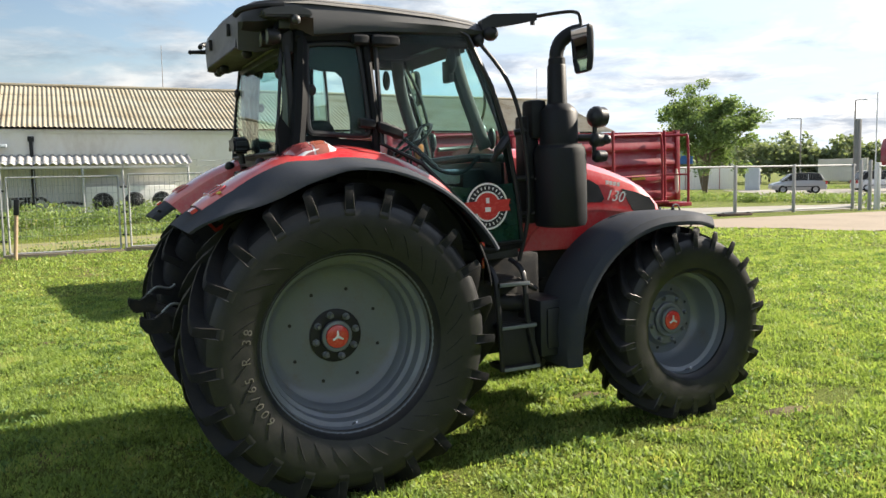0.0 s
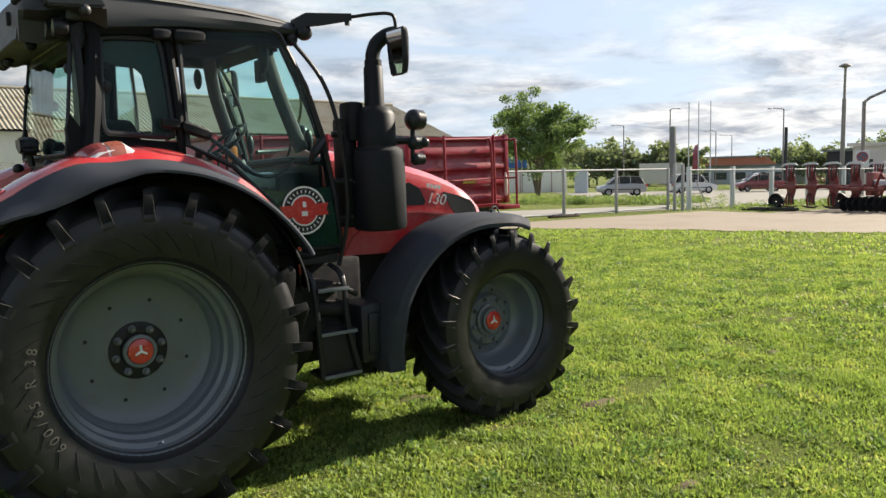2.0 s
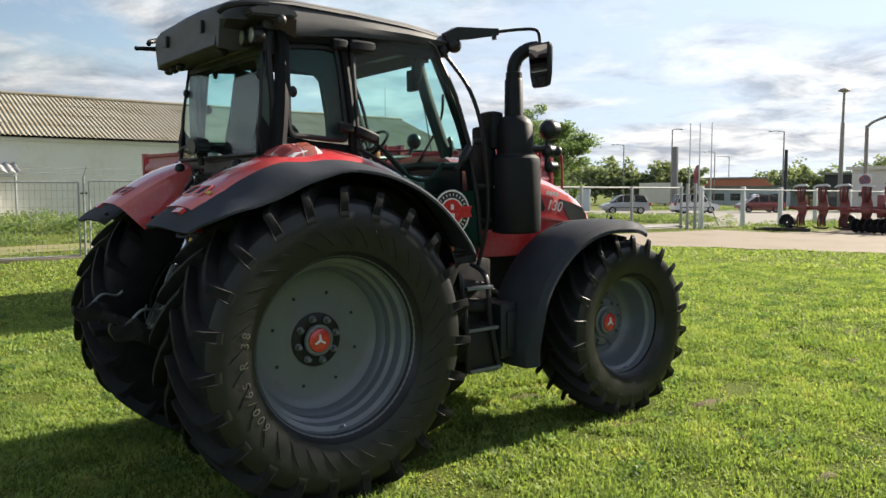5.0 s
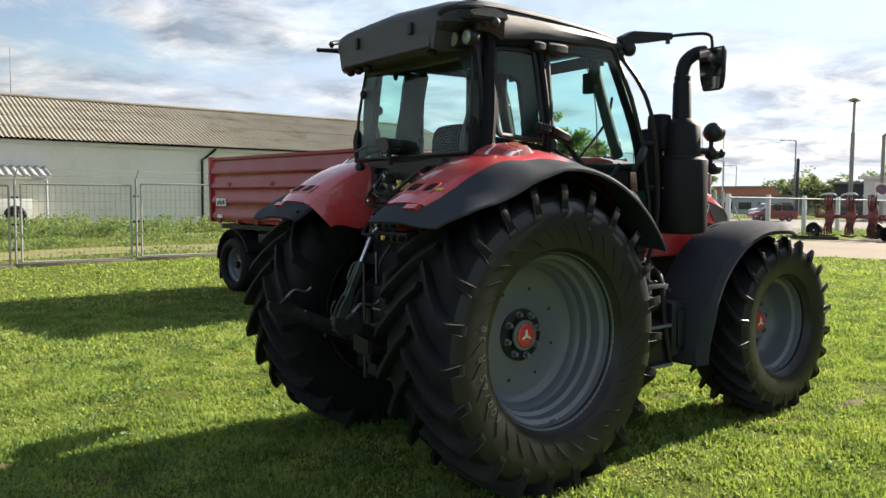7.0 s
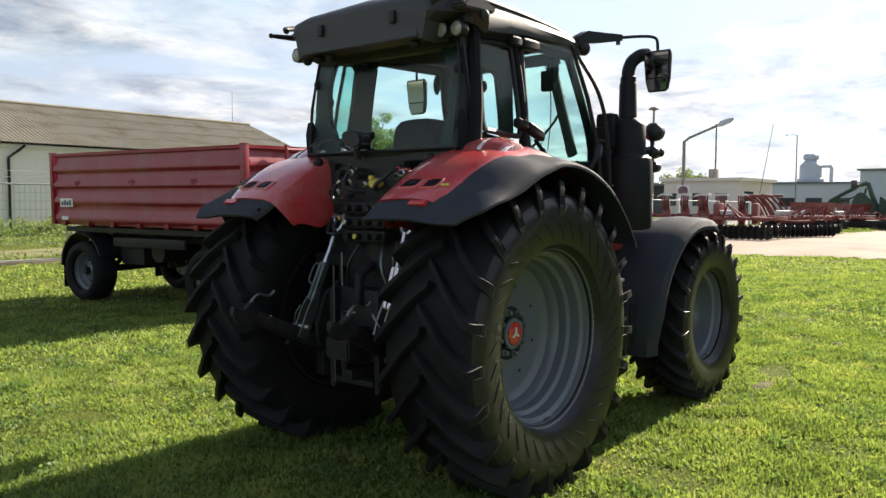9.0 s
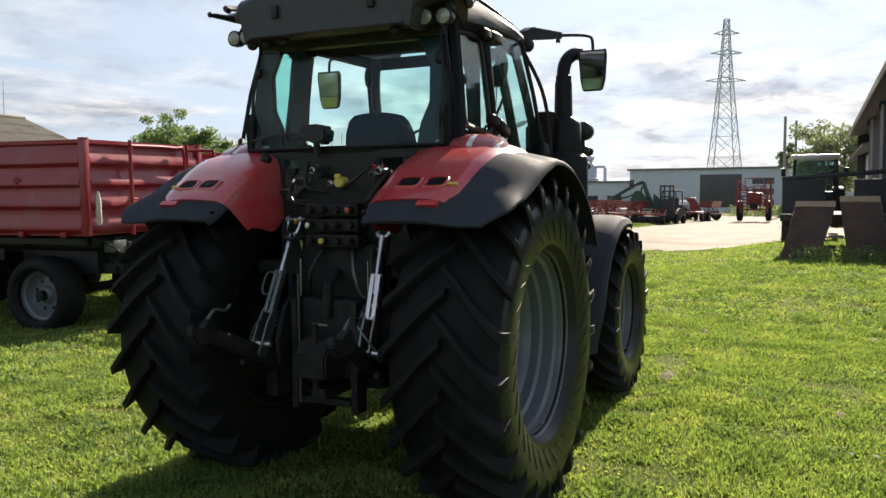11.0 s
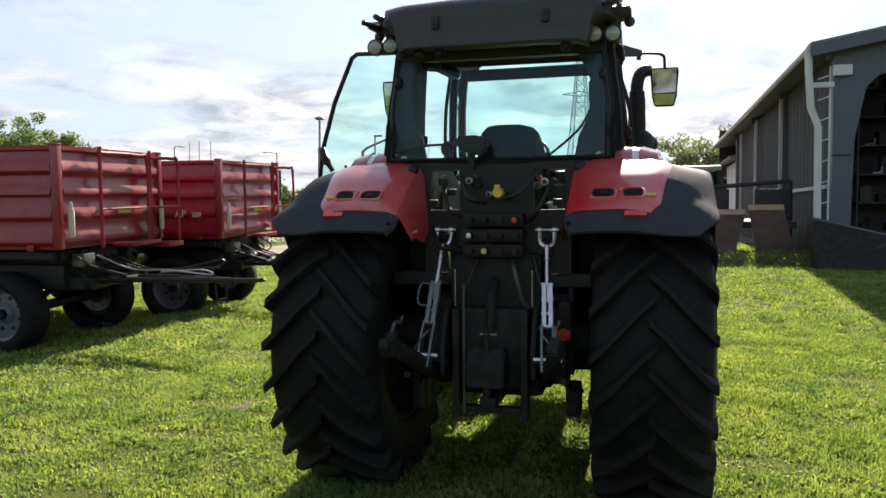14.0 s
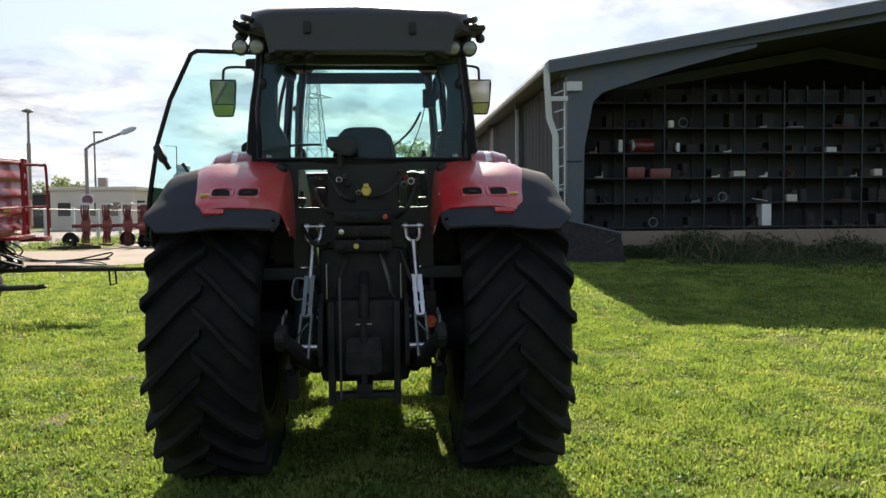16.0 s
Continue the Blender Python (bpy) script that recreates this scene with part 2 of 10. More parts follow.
RUST_DARK = material("dark_worn_steel", (0.045, 0.042, 0.036), 0.6, vary=0.3, size=12)
TRIMGREY = material("moulded_grey_trim", (0.040, 0.043, 0.041), 0.7, spec=0.2, vary=0.15, size=6, bump=0.1, bump_size=300)
CABGREY = material("dark_grey_trim", (0.024, 0.026, 0.026), 0.6, vary=0.15, size=9)
LENS_RED = material("red_lens", (0.42, 0.03, 0.03), 0.15, vary=0.1, size=20, coat=0.8)
LENS_ORANGE = material("amber_lens", (0.36, 0.11, 0.075), 0.15, vary=0.1, size=20, coat=0.8)
LENS_CLEAR = material("clear_lens", (0.74, 0.74, 0.75), 0.12, vary=0.08, size=20, coat=0.9)
LENS_SMOKE = material("smoked_pink_lens", (0.34, 0.075, 0.075), 0.12, vary=0.15, size=20, coat=0.9)
LAMPGLASS = material("lamp_glass", (0.24, 0.25, 0.20), 0.15, vary=0.15, size=30, coat=0.9)
REFLECTOR = material("red_reflector", (0.55, 0.04, 0.035), 0.25, vary=0.1, size=40, coat=0.6)
WHITE = material("white_paint", (0.72, 0.72, 0.70), 0.45, vary=0.06, size=6)
YELLOW = material("yellow_label", (0.62, 0.48, 0.10), 0.5, vary=0.1, size=20)
ORANGE = material("orange_plastic", (0.65, 0.20, 0.04), 0.5, vary=0.1, size=20)
# Letters paler than the tyre: part of their sun glint is in the colour.
TYRELETTER = material("raised_rubber_letters", (0.068, 0.066, 0.062), 0.34, spec=0.6, vary=0.3, size=30)
HOSE = material("black_hose", (0.012, 0.012, 0.013), 0.5, vary=0.2, size=30)
LENS_PALE = material("pale_lens_body", (0.28, 0.275, 0.26), 0.25, vary=0.15, size=20, coat=0.9)
GLASS = glass("cab_glass", (0.80, 0.95, 0.925), body=0.003)
DUSTGLASS = glass("dusty_glass", (0.62, 0.73, 0.70), gloss=0.9)


# ---- mesh helpers ----
def frame_of(d):
    d = Vector(d).normalized()
    side = d.cross(Vector((0, 0, 1)) if abs(d.z) < 0.95 else Vector((0, 1, 0))).normalized()
    return side, side.cross(d).normalized()


def ring(bm, pts):
    return [bm.verts.new(p) for p in pts]


def skin(bm, rings, closed=True, caps=True):
    n = len(rings[0])
    for a, b in zip(rings, rings[1:]):
        for i in range(n if closed else n - 1):
            j = (i + 1) % n
            bm.faces.new((a[i], a[j], b[j], b[i]))
    if caps and closed:
        bm.faces.new(rings[0][::-1]), bm.faces.new(rings[-1])
    return bm


def box(bm, a, b, bevel=0.0):
    lo, hi = [min(p) for p in zip(a, b)], [max(p) for p in zip(a, b)]
    r0 = ring(bm, [(lo[0], lo[1], lo[2]), (hi[0], lo[1], lo[2]), (hi[0], hi[1], lo[2]), (lo[0], hi[1], lo[2])])
    r1 = ring(bm, [(lo[0], lo[1], hi[2]), (hi[0], lo[1], hi[2]), (hi[0], hi[1], hi[2]), (lo[0], hi[1], hi[2])])
    skin(bm, [r0, r1])
    if bevel:
        edges = {e for v in r0 + r1 for e in v.link_edges}
        bmesh.ops.bevel(bm, geom=list(edges), offset=bevel, segments=2, affect="EDGES", profile=0.6)
    return bm


def rod(bm, p, q, r, r2=None, n=12, caps=True):
    p, q = Vector(p), Vector(q)
    s, u = frame_of(q - p)
    rings = []
    for c, rad in ((p, r), (q, r if r2 is None else r2)):
        rings.append(ring(bm, [c + rad * (math.cos(2 * math.pi * i / n) * s + math.sin(2 * math.pi * i / n) * u) for i in range(n)]))
    return skin(bm, rings, caps=caps)


def curve(pts, steps=5):
    """A smooth line through the points."""
    pts = [Vector(p) for p in pts]
    out = []
    for i in range(len(pts) - 1):
        a, b, c, d = pts[max(i - 1, 0)], pts[i], pts[i + 1], pts[min(i + 2, len(pts) - 1)]
        for k in range(steps):
            t = k / steps
            out.append(0.5 * ((2 * b) + (c - a) * t + (2 * a - 5 * b + 4 * c - d) * t * t + (3 * b - a - 3 * c + d) * t ** 3))
    return out + [pts[-1]]


def tube(bm, pts, r, n=8, flat=1.0):
    """A bent bar along the points; flat squeezes it one way. r may be a list, one radius a point."""
    pts = [Vector(p) for p in pts]
    rings, up = [], None
    for i, p in enumerate(pts):
        d = (pts[min(i + 1, len(pts) - 1)] - pts[max(i - 1, 0)]).normalized()
        if up is None:
            s, up = frame_of(d)
        s = d.cross(up).normalized()
        up = s.cross(d).normalized()
        rad = r[i] if isinstance(r, (list, tuple)) else r
        rings.append(ring(bm, [p + rad * (math.cos(2 * math.pi * k / n) * s + flat * math.sin(2 * math.pi * k / n) * up) for k in range(n)]))
    return skin(bm, rings)


def lathe(bm, prof, c=(0, 0, 0), axis="y", n=48, closed=False, caps=True):
    """Turn a profile of (along the axis, radius) round an axis through c."""
    rings = []
    for a, r in prof:
        pts = []
        for i in range(n):
            x, z = r * math.cos(2 * math.pi * i / n), r * math.sin(2 * math.pi * i / n)
            v = {"y": (x, a, z), "z": (x, z, a), "x": (a, x, z)}[axis]
            pts.append((v[0] + c[0], v[1] + c[1], v[2] + c[2]))
        rings.append(ring(bm, pts))
    if closed:
        rings.append(rings[0])
    skin(bm, rings, caps=False)
    if caps and not closed:
        for rg, (a, r) in ((rings[0], prof[0]), (rings[-1], prof[-1])):
            if r > 1e-4:
                bm.faces.new(rg)
    return bm


def ball(bm, c, r, n=14, squash=(1, 1, 1)):
    res = bmesh.ops.create_uvsphere(bm, u_segments=n, v_segments=max(6, n // 2 + 1), radius=r)
    for v in res["verts"]:
        v.co = Vector((v.co.x * squash[0], v.co.y * squash[1], v.co.z * squash[2])) + Vector(c)
    return bm


def prism(bm, poly, a, b, axis="y", bevel=0.0):
    """A flat outline, pushed from a to b along an axis. The outline's pairs are the other two axes in order."""
    def at(p, w):
        return {"x": (w, p[0], p[1]), "y": (p[0], w, p[1]), "z": (p[0], p[1], w)}[axis]
    r0, r1 = ring(bm, [at(p, a) for p in poly]), ring(bm, [at(p, b) for p in poly])
    skin(bm, [r0, r1])
    if bevel:
        bmesh.ops.bevel(bm, geom=list({e for v in r0 + r1 for e in v.link_edges}), offset=bevel, segments=2, affect="EDGES")
    return bm


def plate(bm, quad, thick):
    """A flat sheet through its corners, with a thickness along its normal."""
    q = [Vector(p) for p in quad]
    nrm = (q[1] - q[0]).cross(q[-1] - q[0]).normalized() * thick / 2
    return skin(bm, [ring(bm, [p - nrm for p in q]), ring(bm, [p + nrm for p in q])])


def mesh_of(name, bm, mat, angle=35):
    bmesh.ops.recalc_face_normals(bm, faces=bm.faces)
    me = bpy.data.meshes.new(name)
    bm.to_mesh(me)
    bm.free()
    me.polygons.foreach_set("use_smooth", [True] * len(me.polygons))
    me.set_sharp_from_angle(angle=radians(angle))
    me.materials.append(mat)
    return me


def part(name, bm, mat, parent, label="", m=None, shadow=True):
    """Links a bmesh, or a mesh, as one mesh object under a thing or a part."""
    ob = new(name, mesh_of(name, bm, mat) if isinstance(bm, bmesh.types.BMesh) else bm)
    ob.parent = parent
    if m is not None:
        ob.matrix_basis = m
    if not shadow:
        ob.visible_shadow = False
    return tagged(ob, label) if label else ob


def thing(name, m, label, category, group="", kind=""):
    ob = new(name)
    ob.empty_display_size = 0.1
    ob.matrix_world = m
    return tagged(ob, label, category, group, kind)


def solo(name, bm, mat, m, label="", category="", group="", kind="", angle=35):
    """A thing that is one mesh."""
    ob = new(name, mesh_of(name, bm, mat, angle))
    ob.matrix_world = m
    return tagged(ob, label, category, group, kind)


def lettering(name, text, size, mat, parent, m, label="", extrude=0.002, slant=0.0):
    cu = bpy.data.curves.new(name, "FONT")
    cu.body, cu.size, cu.extrude, cu.align_x, cu.align_y, cu.shear = text, size, extrude, "CENTER", "CENTER", slant
    tmp = bpy.data.objects.new(name, cu)
    me = bpy.data.meshes.new_from_object(tmp)
    bpy.data.objects.remove(tmp)
    me.materials.clear()
    me.materials.append(mat)
    ob = new(name, me)
    ob.parent, ob.matrix_basis = parent, m
    return tagged(ob, label) if label else ob


def BM():
    return bmesh.new()

# ---- the tractor ----
def tyre_mesh(bm, s, yc, half, r_out, r_bead, lugs, lug_h, lug_w, sweep):
    """A farm tyre with chevron lugs whose middle runs ahead of the shoulders."""
    body = r_out - lug_h
    wall = body - r_bead
    prof = [(-half * 0.76, r_bead), (-half * 0.90, r_bead + 0.06 * wall), (-half * 0.955, r_bead + 0.22 * wall), (-half * 0.985, r_bead + 0.42 * wall), (-half, r_bead + 0.60 * wall), (-half * 0.985, r_bead + 0.74 * wall),
            (-half * 0.93, r_bead + 0.86 * wall), (-half * 0.82, body - 0.020), (-half * 0.5, body - 0.006), (0, body)]
    prof = prof + [(-a, r) for a, r in prof[-2::-1]]
    prof += [(half * 0.7, r_bead - 0.02), (-half * 0.7, r_bead - 0.02)]
    lathe(bm, [(s * yc + a, r) for a, r in prof], n=96, closed=True)
    bm.verts.ensure_lookup_table()
    shoulder = bm.verts[0]
    stations = [(-0.06, body - 0.02, r_out - 0.006), (0.22, body - 0.02, r_out), (0.5, body - 0.025, r_out + 0.002), (0.78, body - 0.04, r_out - 0.003), (0.93, body - 0.055, r_out - 0.010), (0.985, body - 0.075, r_out - 0.020), (1.012, body - 0.105, r_out - 0.062), (0.995, body - 0.125, body - 0.085)]
    for side in (-1, 1):
        for i in range(lugs):
            a0 = 2 * math.pi * (i + (0.5 if side > 0 else 0)) / lugs
            rings = []
            for f, lo, hi in stations:
                ang = a0 + sweep * max(0.0, 1 - max(0, f)) ** 1.15
                w = lug_w * (0.85 + 0.20 * max(0, f)) / r_out
                y = s * yc + side * half * f
                def at(r, d):
                    return (r * math.sin(ang + d), y, r * math.cos(ang + d))
                rings.append(ring(bm, [at(lo, -w * 0.66), at(hi - 0.004, -w * 0.47), at(hi, -w * 0.38), at(hi, w * 0.38), at(hi - 0.004, w * 0.47), at(lo, w * 0.66)]))
            skin(bm, rings)
            bm.edges.new((rings[0][0], shoulder))       # each lug is moulded on to the carcass
    return bm


def arc_text(w, text, size, radius, y, middle, s):
    """Letters round a circle on a wheel's side, their heads outwards."""
    step = size * 0.74 / radius
    for i, ch in enumerate(text):
        if ch == " ":
            continue
        cu = bpy.data.curves.new("letter", "FONT")
        cu.body, cu.size, cu.align_x, cu.align_y, cu.resolution_u = ch, size, "CENTER", "CENTER", 3
        tmp = bpy.data.objects.new("letter", cu)
        me = bpy.data.meshes.new_from_object(tmp)
        bpy.data.objects.remove(tmp)
        a = middle - (i - (len(text) - 1) / 2) * step
        bm = BM()
        for p in me.polygons:
            vs = []
            for vi in p.vertices:
                v = me.vertices[vi].co
                r = radius + v.y
                ang = a - v.x / radius
                vs.append(bm.verts.new((r * math.cos(ang), y(r), r * math.sin(ang))))
            bm.faces.new(vs)
        bmesh.ops.remove_doubles(bm, verts=bm.verts, dist=0.0002)
        part("tyre_letter", bm, TYRELETTER, w, "raised letter on the tyre wall")


def wheel(parent, name, s, at, rear):
    if rear:
        flange, yf, disc_y, cap_y, yc, half, r_out, lugs = 0.515, 1.10, 0.795, 0.851, 0.862, 0.30, 0.885, 23
        prof = [(yf, flange), (yf - 0.008, flange - 0.004), (yf - 0.02, flange - 0.020), (yf - 0.045, flange - 0.030), (yf - 0.075, flange - 0.034), (yf - 0.09, flange - 0.058), (yf - 0.15, flange - 0.064),
                (yf - 0.165, flange - 0.085), (yf - 0.215, flange - 0.09), (yf - 0.235, flange - 0.108), (yf - 0.275, flange - 0.118), (disc_y + 0.012, 0.375), (disc_y, 0.345), (disc_y + 0.004, 0.22), (disc_y + 0.01, 0.16), (disc_y + 0.01, 0.02)]
    else:
        flange, yf, disc_y, cap_y, yc, half, r_out, lugs = 0.385, 1.02, 0.745, 0.840, 0.835, 0.235, 0.672, 22
        prof = [(yf, flange), (yf - 0.008, flange - 0.004), (yf - 0.02, flange - 0.022), (yf - 0.05, flange - 0.032), (yf - 0.085, flange - 0.036), (yf - 0.10, flange - 0.062), (yf - 0.19, flange - 0.07),
                (yf - 0.225, flange - 0.085), (disc_y + 0.02, 0.285), (disc_y, 0.255), (disc_y + 0.012, 0.20), (disc_y + 0.045, 0.175), (disc_y + 0.05, 0.02)]
    back = [(yf - 0.34, 0.02), (yf - 0.36, flange - 0.13), (yf - 0.42, flange - 0.06), (yf - 0.5, flange - 0.02), (yf - 0.5, flange), (yf - 0.30, flange - 0.03), (yf - 0.1, flange - 0.01)]
    w = part(name, lathe(BM(), [(s * a, r) for a, r in prof], n=72, caps=False), RIM, parent, "grey steel wheel with a black lugged tyre", pose(*at))
    part("rim_back", lathe(BM(), [(s * a, r) for a, r in back], n=48, caps=False), IRON, w, "dark inner side of the rim")
    tyre = part("tyre", tyre_mesh(BM(), s, yc, half, r_out, flange - 0.008, lugs, 0.056 if rear else 0.046, 0.050 if rear else 0.040, 0.36 if rear else 0.40), RUBBER, w, "worn black rubber tyre with deep chevron lugs")
    tyre.data.materials.append(SIDEWALL)                      # the walls are smoother than the tread
    for f in tyre.data.polygons:
        c = f.center
        if math.hypot(c.x, c.z) < r_out - (0.105 if rear else 0.085) and s * c.y > yc + half * 0.7:
            f.material_index = 1
    hub_r = 0.155 if rear else 0.125
    y0 = disc_y if rear else disc_y + 0.05
    part("hub", lathe(BM(), [(s * y0, hub_r), (s * (y0 + 0.018), hub_r), (s * (y0 + 0.024), hub_r - 0.012), (s * (y0 + 0.02), 0.09), (s * (cap_y - 0.012), 0.088), (s * (cap_y - 0.004), 0.08), (s * (cap_y - 0.006), 0.01)], n=40),
         BLACK if rear else RIM, w)
    part("hub_ring", lathe(BM(), [(s * (cap_y - 0.012), 0.092), (s * (cap_y - 0.002), 0.088), (s * (cap_y + 0.001), 0.070), (s * (cap_y - 0.004), 0.068)], n=40), RIM, w, "grey ring round the hub cap")
    cap = part("hub_cap", lathe(BM(), [(s * (cap_y - 0.004), 0.068), (s * (cap_y + 0.005), 0.066), (s * (cap_y + 0.008), 0.058), (s * (cap_y + 0.008), 0.005)], n=36), REFLECTOR, w, "red plastic hub cap with a pale emblem")
    em = BM()
    for k in range(3):
        a = 2 * math.pi * k / 3 + math.pi / 2
        rod(em, (0, s * (cap_y + 0.009), 0), (0.036 * math.cos(a), s * (cap_y + 0.009), 0.036 * math.sin(a)), 0.009, 0.006, n=6)
    part("emblem", em, LENS_CLEAR, cap)
    bolt = BM()
    lathe(bolt, [(0, 0.021), (s * 0.010, 0.021), (s * 0.012, 0.015), (s * 0.034, 0.014), (s * 0.038, 0.009), (s * 0.038, 0.001)], n=10)
    bolt = mesh_of("wheel_bolt", bolt, RIM)
    for k in range(8):
        a = 2 * math.pi * (k + 0.3) / 8
        r = 0.124 if rear else 0.155
        part("wheel_bolt", bolt, None, w, m=pose(r * math.cos(a), s * (y0 + (0.022 if rear else -0.012)), r * math.sin(a)))
    hole = mesh_of("disc_hole", lathe(BM(), [(0, 0.011), (s * 0.003, 0.010), (s * 0.003, 0.001)], n=10), BLACK)
    for k in range(8):
        a = 2 * math.pi * (k + 0.62) / 8
        r = 0.275 if rear else 0.215
        part("disc_hole", hole, None, w, m=pose(r * math.cos(a), s * (disc_y + (0.002 if rear else 0.009)), r * math.sin(a)))
    valve = rod(BM(), (0, s * (yf - 0.05), -flange + 0.05), (0.01, s * (yf - 0.005), -flange + 0.075), 0.006, n=6)
    part("valve", valve, STEEL, w)
    wall = [(flange - 0.008 + f * (r_out - 0.044 - flange), g) for f, g in ((0, 0.76), (0.06, 0.90), (0.22, 0.955), (0.42, 0.985), (0.60, 1.0), (0.74, 0.985), (0.86, 0.93), (1.0, 0.8))]
    side_y = lambda r: s * (yc + half * float(np.interp(r, [a for a, b in wall], [b for a, b in wall])) + 0.001)
    if rear:
        arc_text(w, "600/65 R 38", 0.068, 0.585, lambda r: side_y(r) + s * 0.003, math.pi * 1.06, s)
    for k in range(34 if rear else 0):
        a = 2 * math.pi * k / 34
        pts = [((0.56 + 0.10 * f) * math.cos(a + 0.16 * f), side_y(0.56 + 0.10 * f) + s * 0.001, (0.56 + 0.10 * f) * math.sin(a + 0.16 * f)) for f in (0, 0.5, 1)]
        part("mould_rib", tube(BM(), pts, 0.0022, n=5), RUBBER, w)
    return w


FENDER_R = [(-50, 1.088), (-43, 1.066), (-33, 1.048), (-18, 1.060), (-9, 1.078), (0, 1.097), (20, 1.114), (40, 1.130), (60, 1.142), (72, 1.135), (82, 1.115)]
AXLE = (0.0, 0.785)


def crown(deg):
    for (a, ra), (b, rb) in zip(FENDER_R, FENDER_R[1:]):
        if deg <= b:
            return ra + (rb - ra) * (deg - a) / (b - a)
    return FENDER_R[-1][1]


def on_arc(deg, r):
    a = radians(deg)
    return r * math.sin(a) + AXLE[0], r * math.cos(a) + AXLE[1]


def arch(bm, s, section, degs, thick=0.012):
    """Sweep a (|y|, change of radius) line over the wheel; section may be a function of the angle."""
    def line(deg, drop):
        out = []
        for y, dr, *cut in (section(deg) if callable(section) else section):
            d = deg + (cut[0] if cut else 0)
            u, z = on_arc(d, crown(d) + dr - drop)
            out.append((u, s * y, z))
        return out
    rings = [ring(bm, line(d, 0) + line(d, thick)[::-1]) for d in degs]
    return skin(bm, rings)


def rear_fender(parent, s):
    def red(deg):
        deep = -0.10 - 0.26 * smooth(10, -26, deg) + 0.14 * smooth(-28, -43, deg)
        w = edge(deg)
        g = fall(deg)
        return [(0.40, deep), (0.425, -0.07), (0.445, -0.03), (0.49, -0.006), (0.58, 0.004), (0.70, 0.008 - 0.006 * g), (w - 0.10, 0.004 - 0.028 * g), (w - 0.035, -0.006 - 0.042 * g), (w + 0.005, -0.024 - 0.054 * g)]

    def fall(deg):
        return smooth(-18, -3, deg) * (1 - 0.6 * smooth(45, 80, deg))

    def edge(deg):
        return 0.955 - 0.12 * smooth(30, 75, deg) - 0.055 * smooth(-12, -38, deg) - 0.05 * smooth(-38, -43, deg)

    def flare(deg):
        w = edge(deg)
        k = 0.46 + 0.15 * smooth(4, -20, deg) - 0.46 * smooth(-22, -51, deg)
        out = 1.166 - 0.10 * smooth(-41, -52, deg) ** 1.5
        q = lambda f: w + (out - w) * f
        g = fall(deg)
        return [(w, -0.021 - 0.054 * g), (q(0.25), -0.034 - 0.051 * g), (q(0.48), -0.036 - 0.022 * k - 0.050 * g), (q(0.68), -0.032 - 0.055 * k - 0.048 * g), (q(0.85), -0.022 - 0.115 * k - 0.039 * g), (q(0.955), -0.012 - 0.18 * k - 0.027 * g), (out, -0.004 - 0.235 * k - 0.023 * g)]
    degs = [-43, -42, -41] + [-40 + 3 * i for i in range(36)]
    f = part("rear_fender", arch(BM(), s, red, degs), RED, parent, "glossy red rear mudguard with a black flare")
    part("flare", arch(BM(), s, flare, [-51, -50.2, -49, -47, -45, -43, -42, -41] + [-39 + 3 * i for i in range(35)], 0.014), FLARE, f, "dull black plastic flare")

    def low_edge(deg):
        w = edge(deg)
        return [(0.435 + 0.03 * smooth(-47, -51, deg), -0.045), (0.448 + 0.02 * smooth(-47, -51, deg), -0.030), (0.47, -0.018), (0.58, -0.008), (0.70, -0.005), (w - 0.06, -0.008), (w, -0.021)]
    part("fender_lip", arch(BM(), s, low_edge, [-43, -45, -47, -49, -50.2, -51], 0.02), FLARE, f, "black plastic lip under the red panel")
    part("lip_bolt", rod(BM(), (on_arc(-47.5, 1.04)[0], s * 0.46, on_arc(-47.5, 1.04)[1]), (on_arc(-47.5, 1.075)[0], s * 0.46, on_arc(-47.5, 1.075)[1]), 0.010, n=8), BLACK, f)

    liner = arch(BM(), s, [(0.43, -0.20), (0.445, -0.07), (0.50, -0.03), (0.70, -0.035), (0.86, -0.080), (0.92, -0.115)], [-42 + 4 * i for i in range(31)], 0.008)
    part("fender_liner", liner, BLACK, f, "black underside of the mudguard")

    def patch(y0, y1, d0, d1, lift, thick, mat, name, label="", round_=False):
        bm = BM()
        if round_:
            cy, cd, ry, rd = (y0 + y1) / 2, (d0 + d1) / 2, (y1 - y0) / 2, (d1 - d0) / 2
            low, top = [], []
            for k in range(16):
                a = 2 * math.pi * k / 16
                y, d = cy + ry * math.copysign(abs(math.cos(a)) ** 0.45, math.cos(a)), cd + rd * math.copysign(abs(math.sin(a)) ** 0.45, math.sin(a))
                u, z = on_arc(d, crown(d) + lift - thick)
                low.append((u, s * y, z))
                u, z = on_arc(d, crown(d) + lift)
                top.append((u, s * y, z))
            skin(bm, [ring(bm, low), ring(bm, top)])
        else:
            rings = []
            for k in range(5):
                d = d0 + (d1 - d0) * k / 4
                rings.append(ring(bm, [(on_arc(d, crown(d) + q)[0], s * y, on_arc(d, crown(d) + q)[1]) for y, q in ((y0, lift - thick), (y1, lift - thick), (y1, lift), (y0, lift))]))
            skin(bm, rings)
        return part(name, bm, mat, f, label)
    lamp = BM()
    rings = []
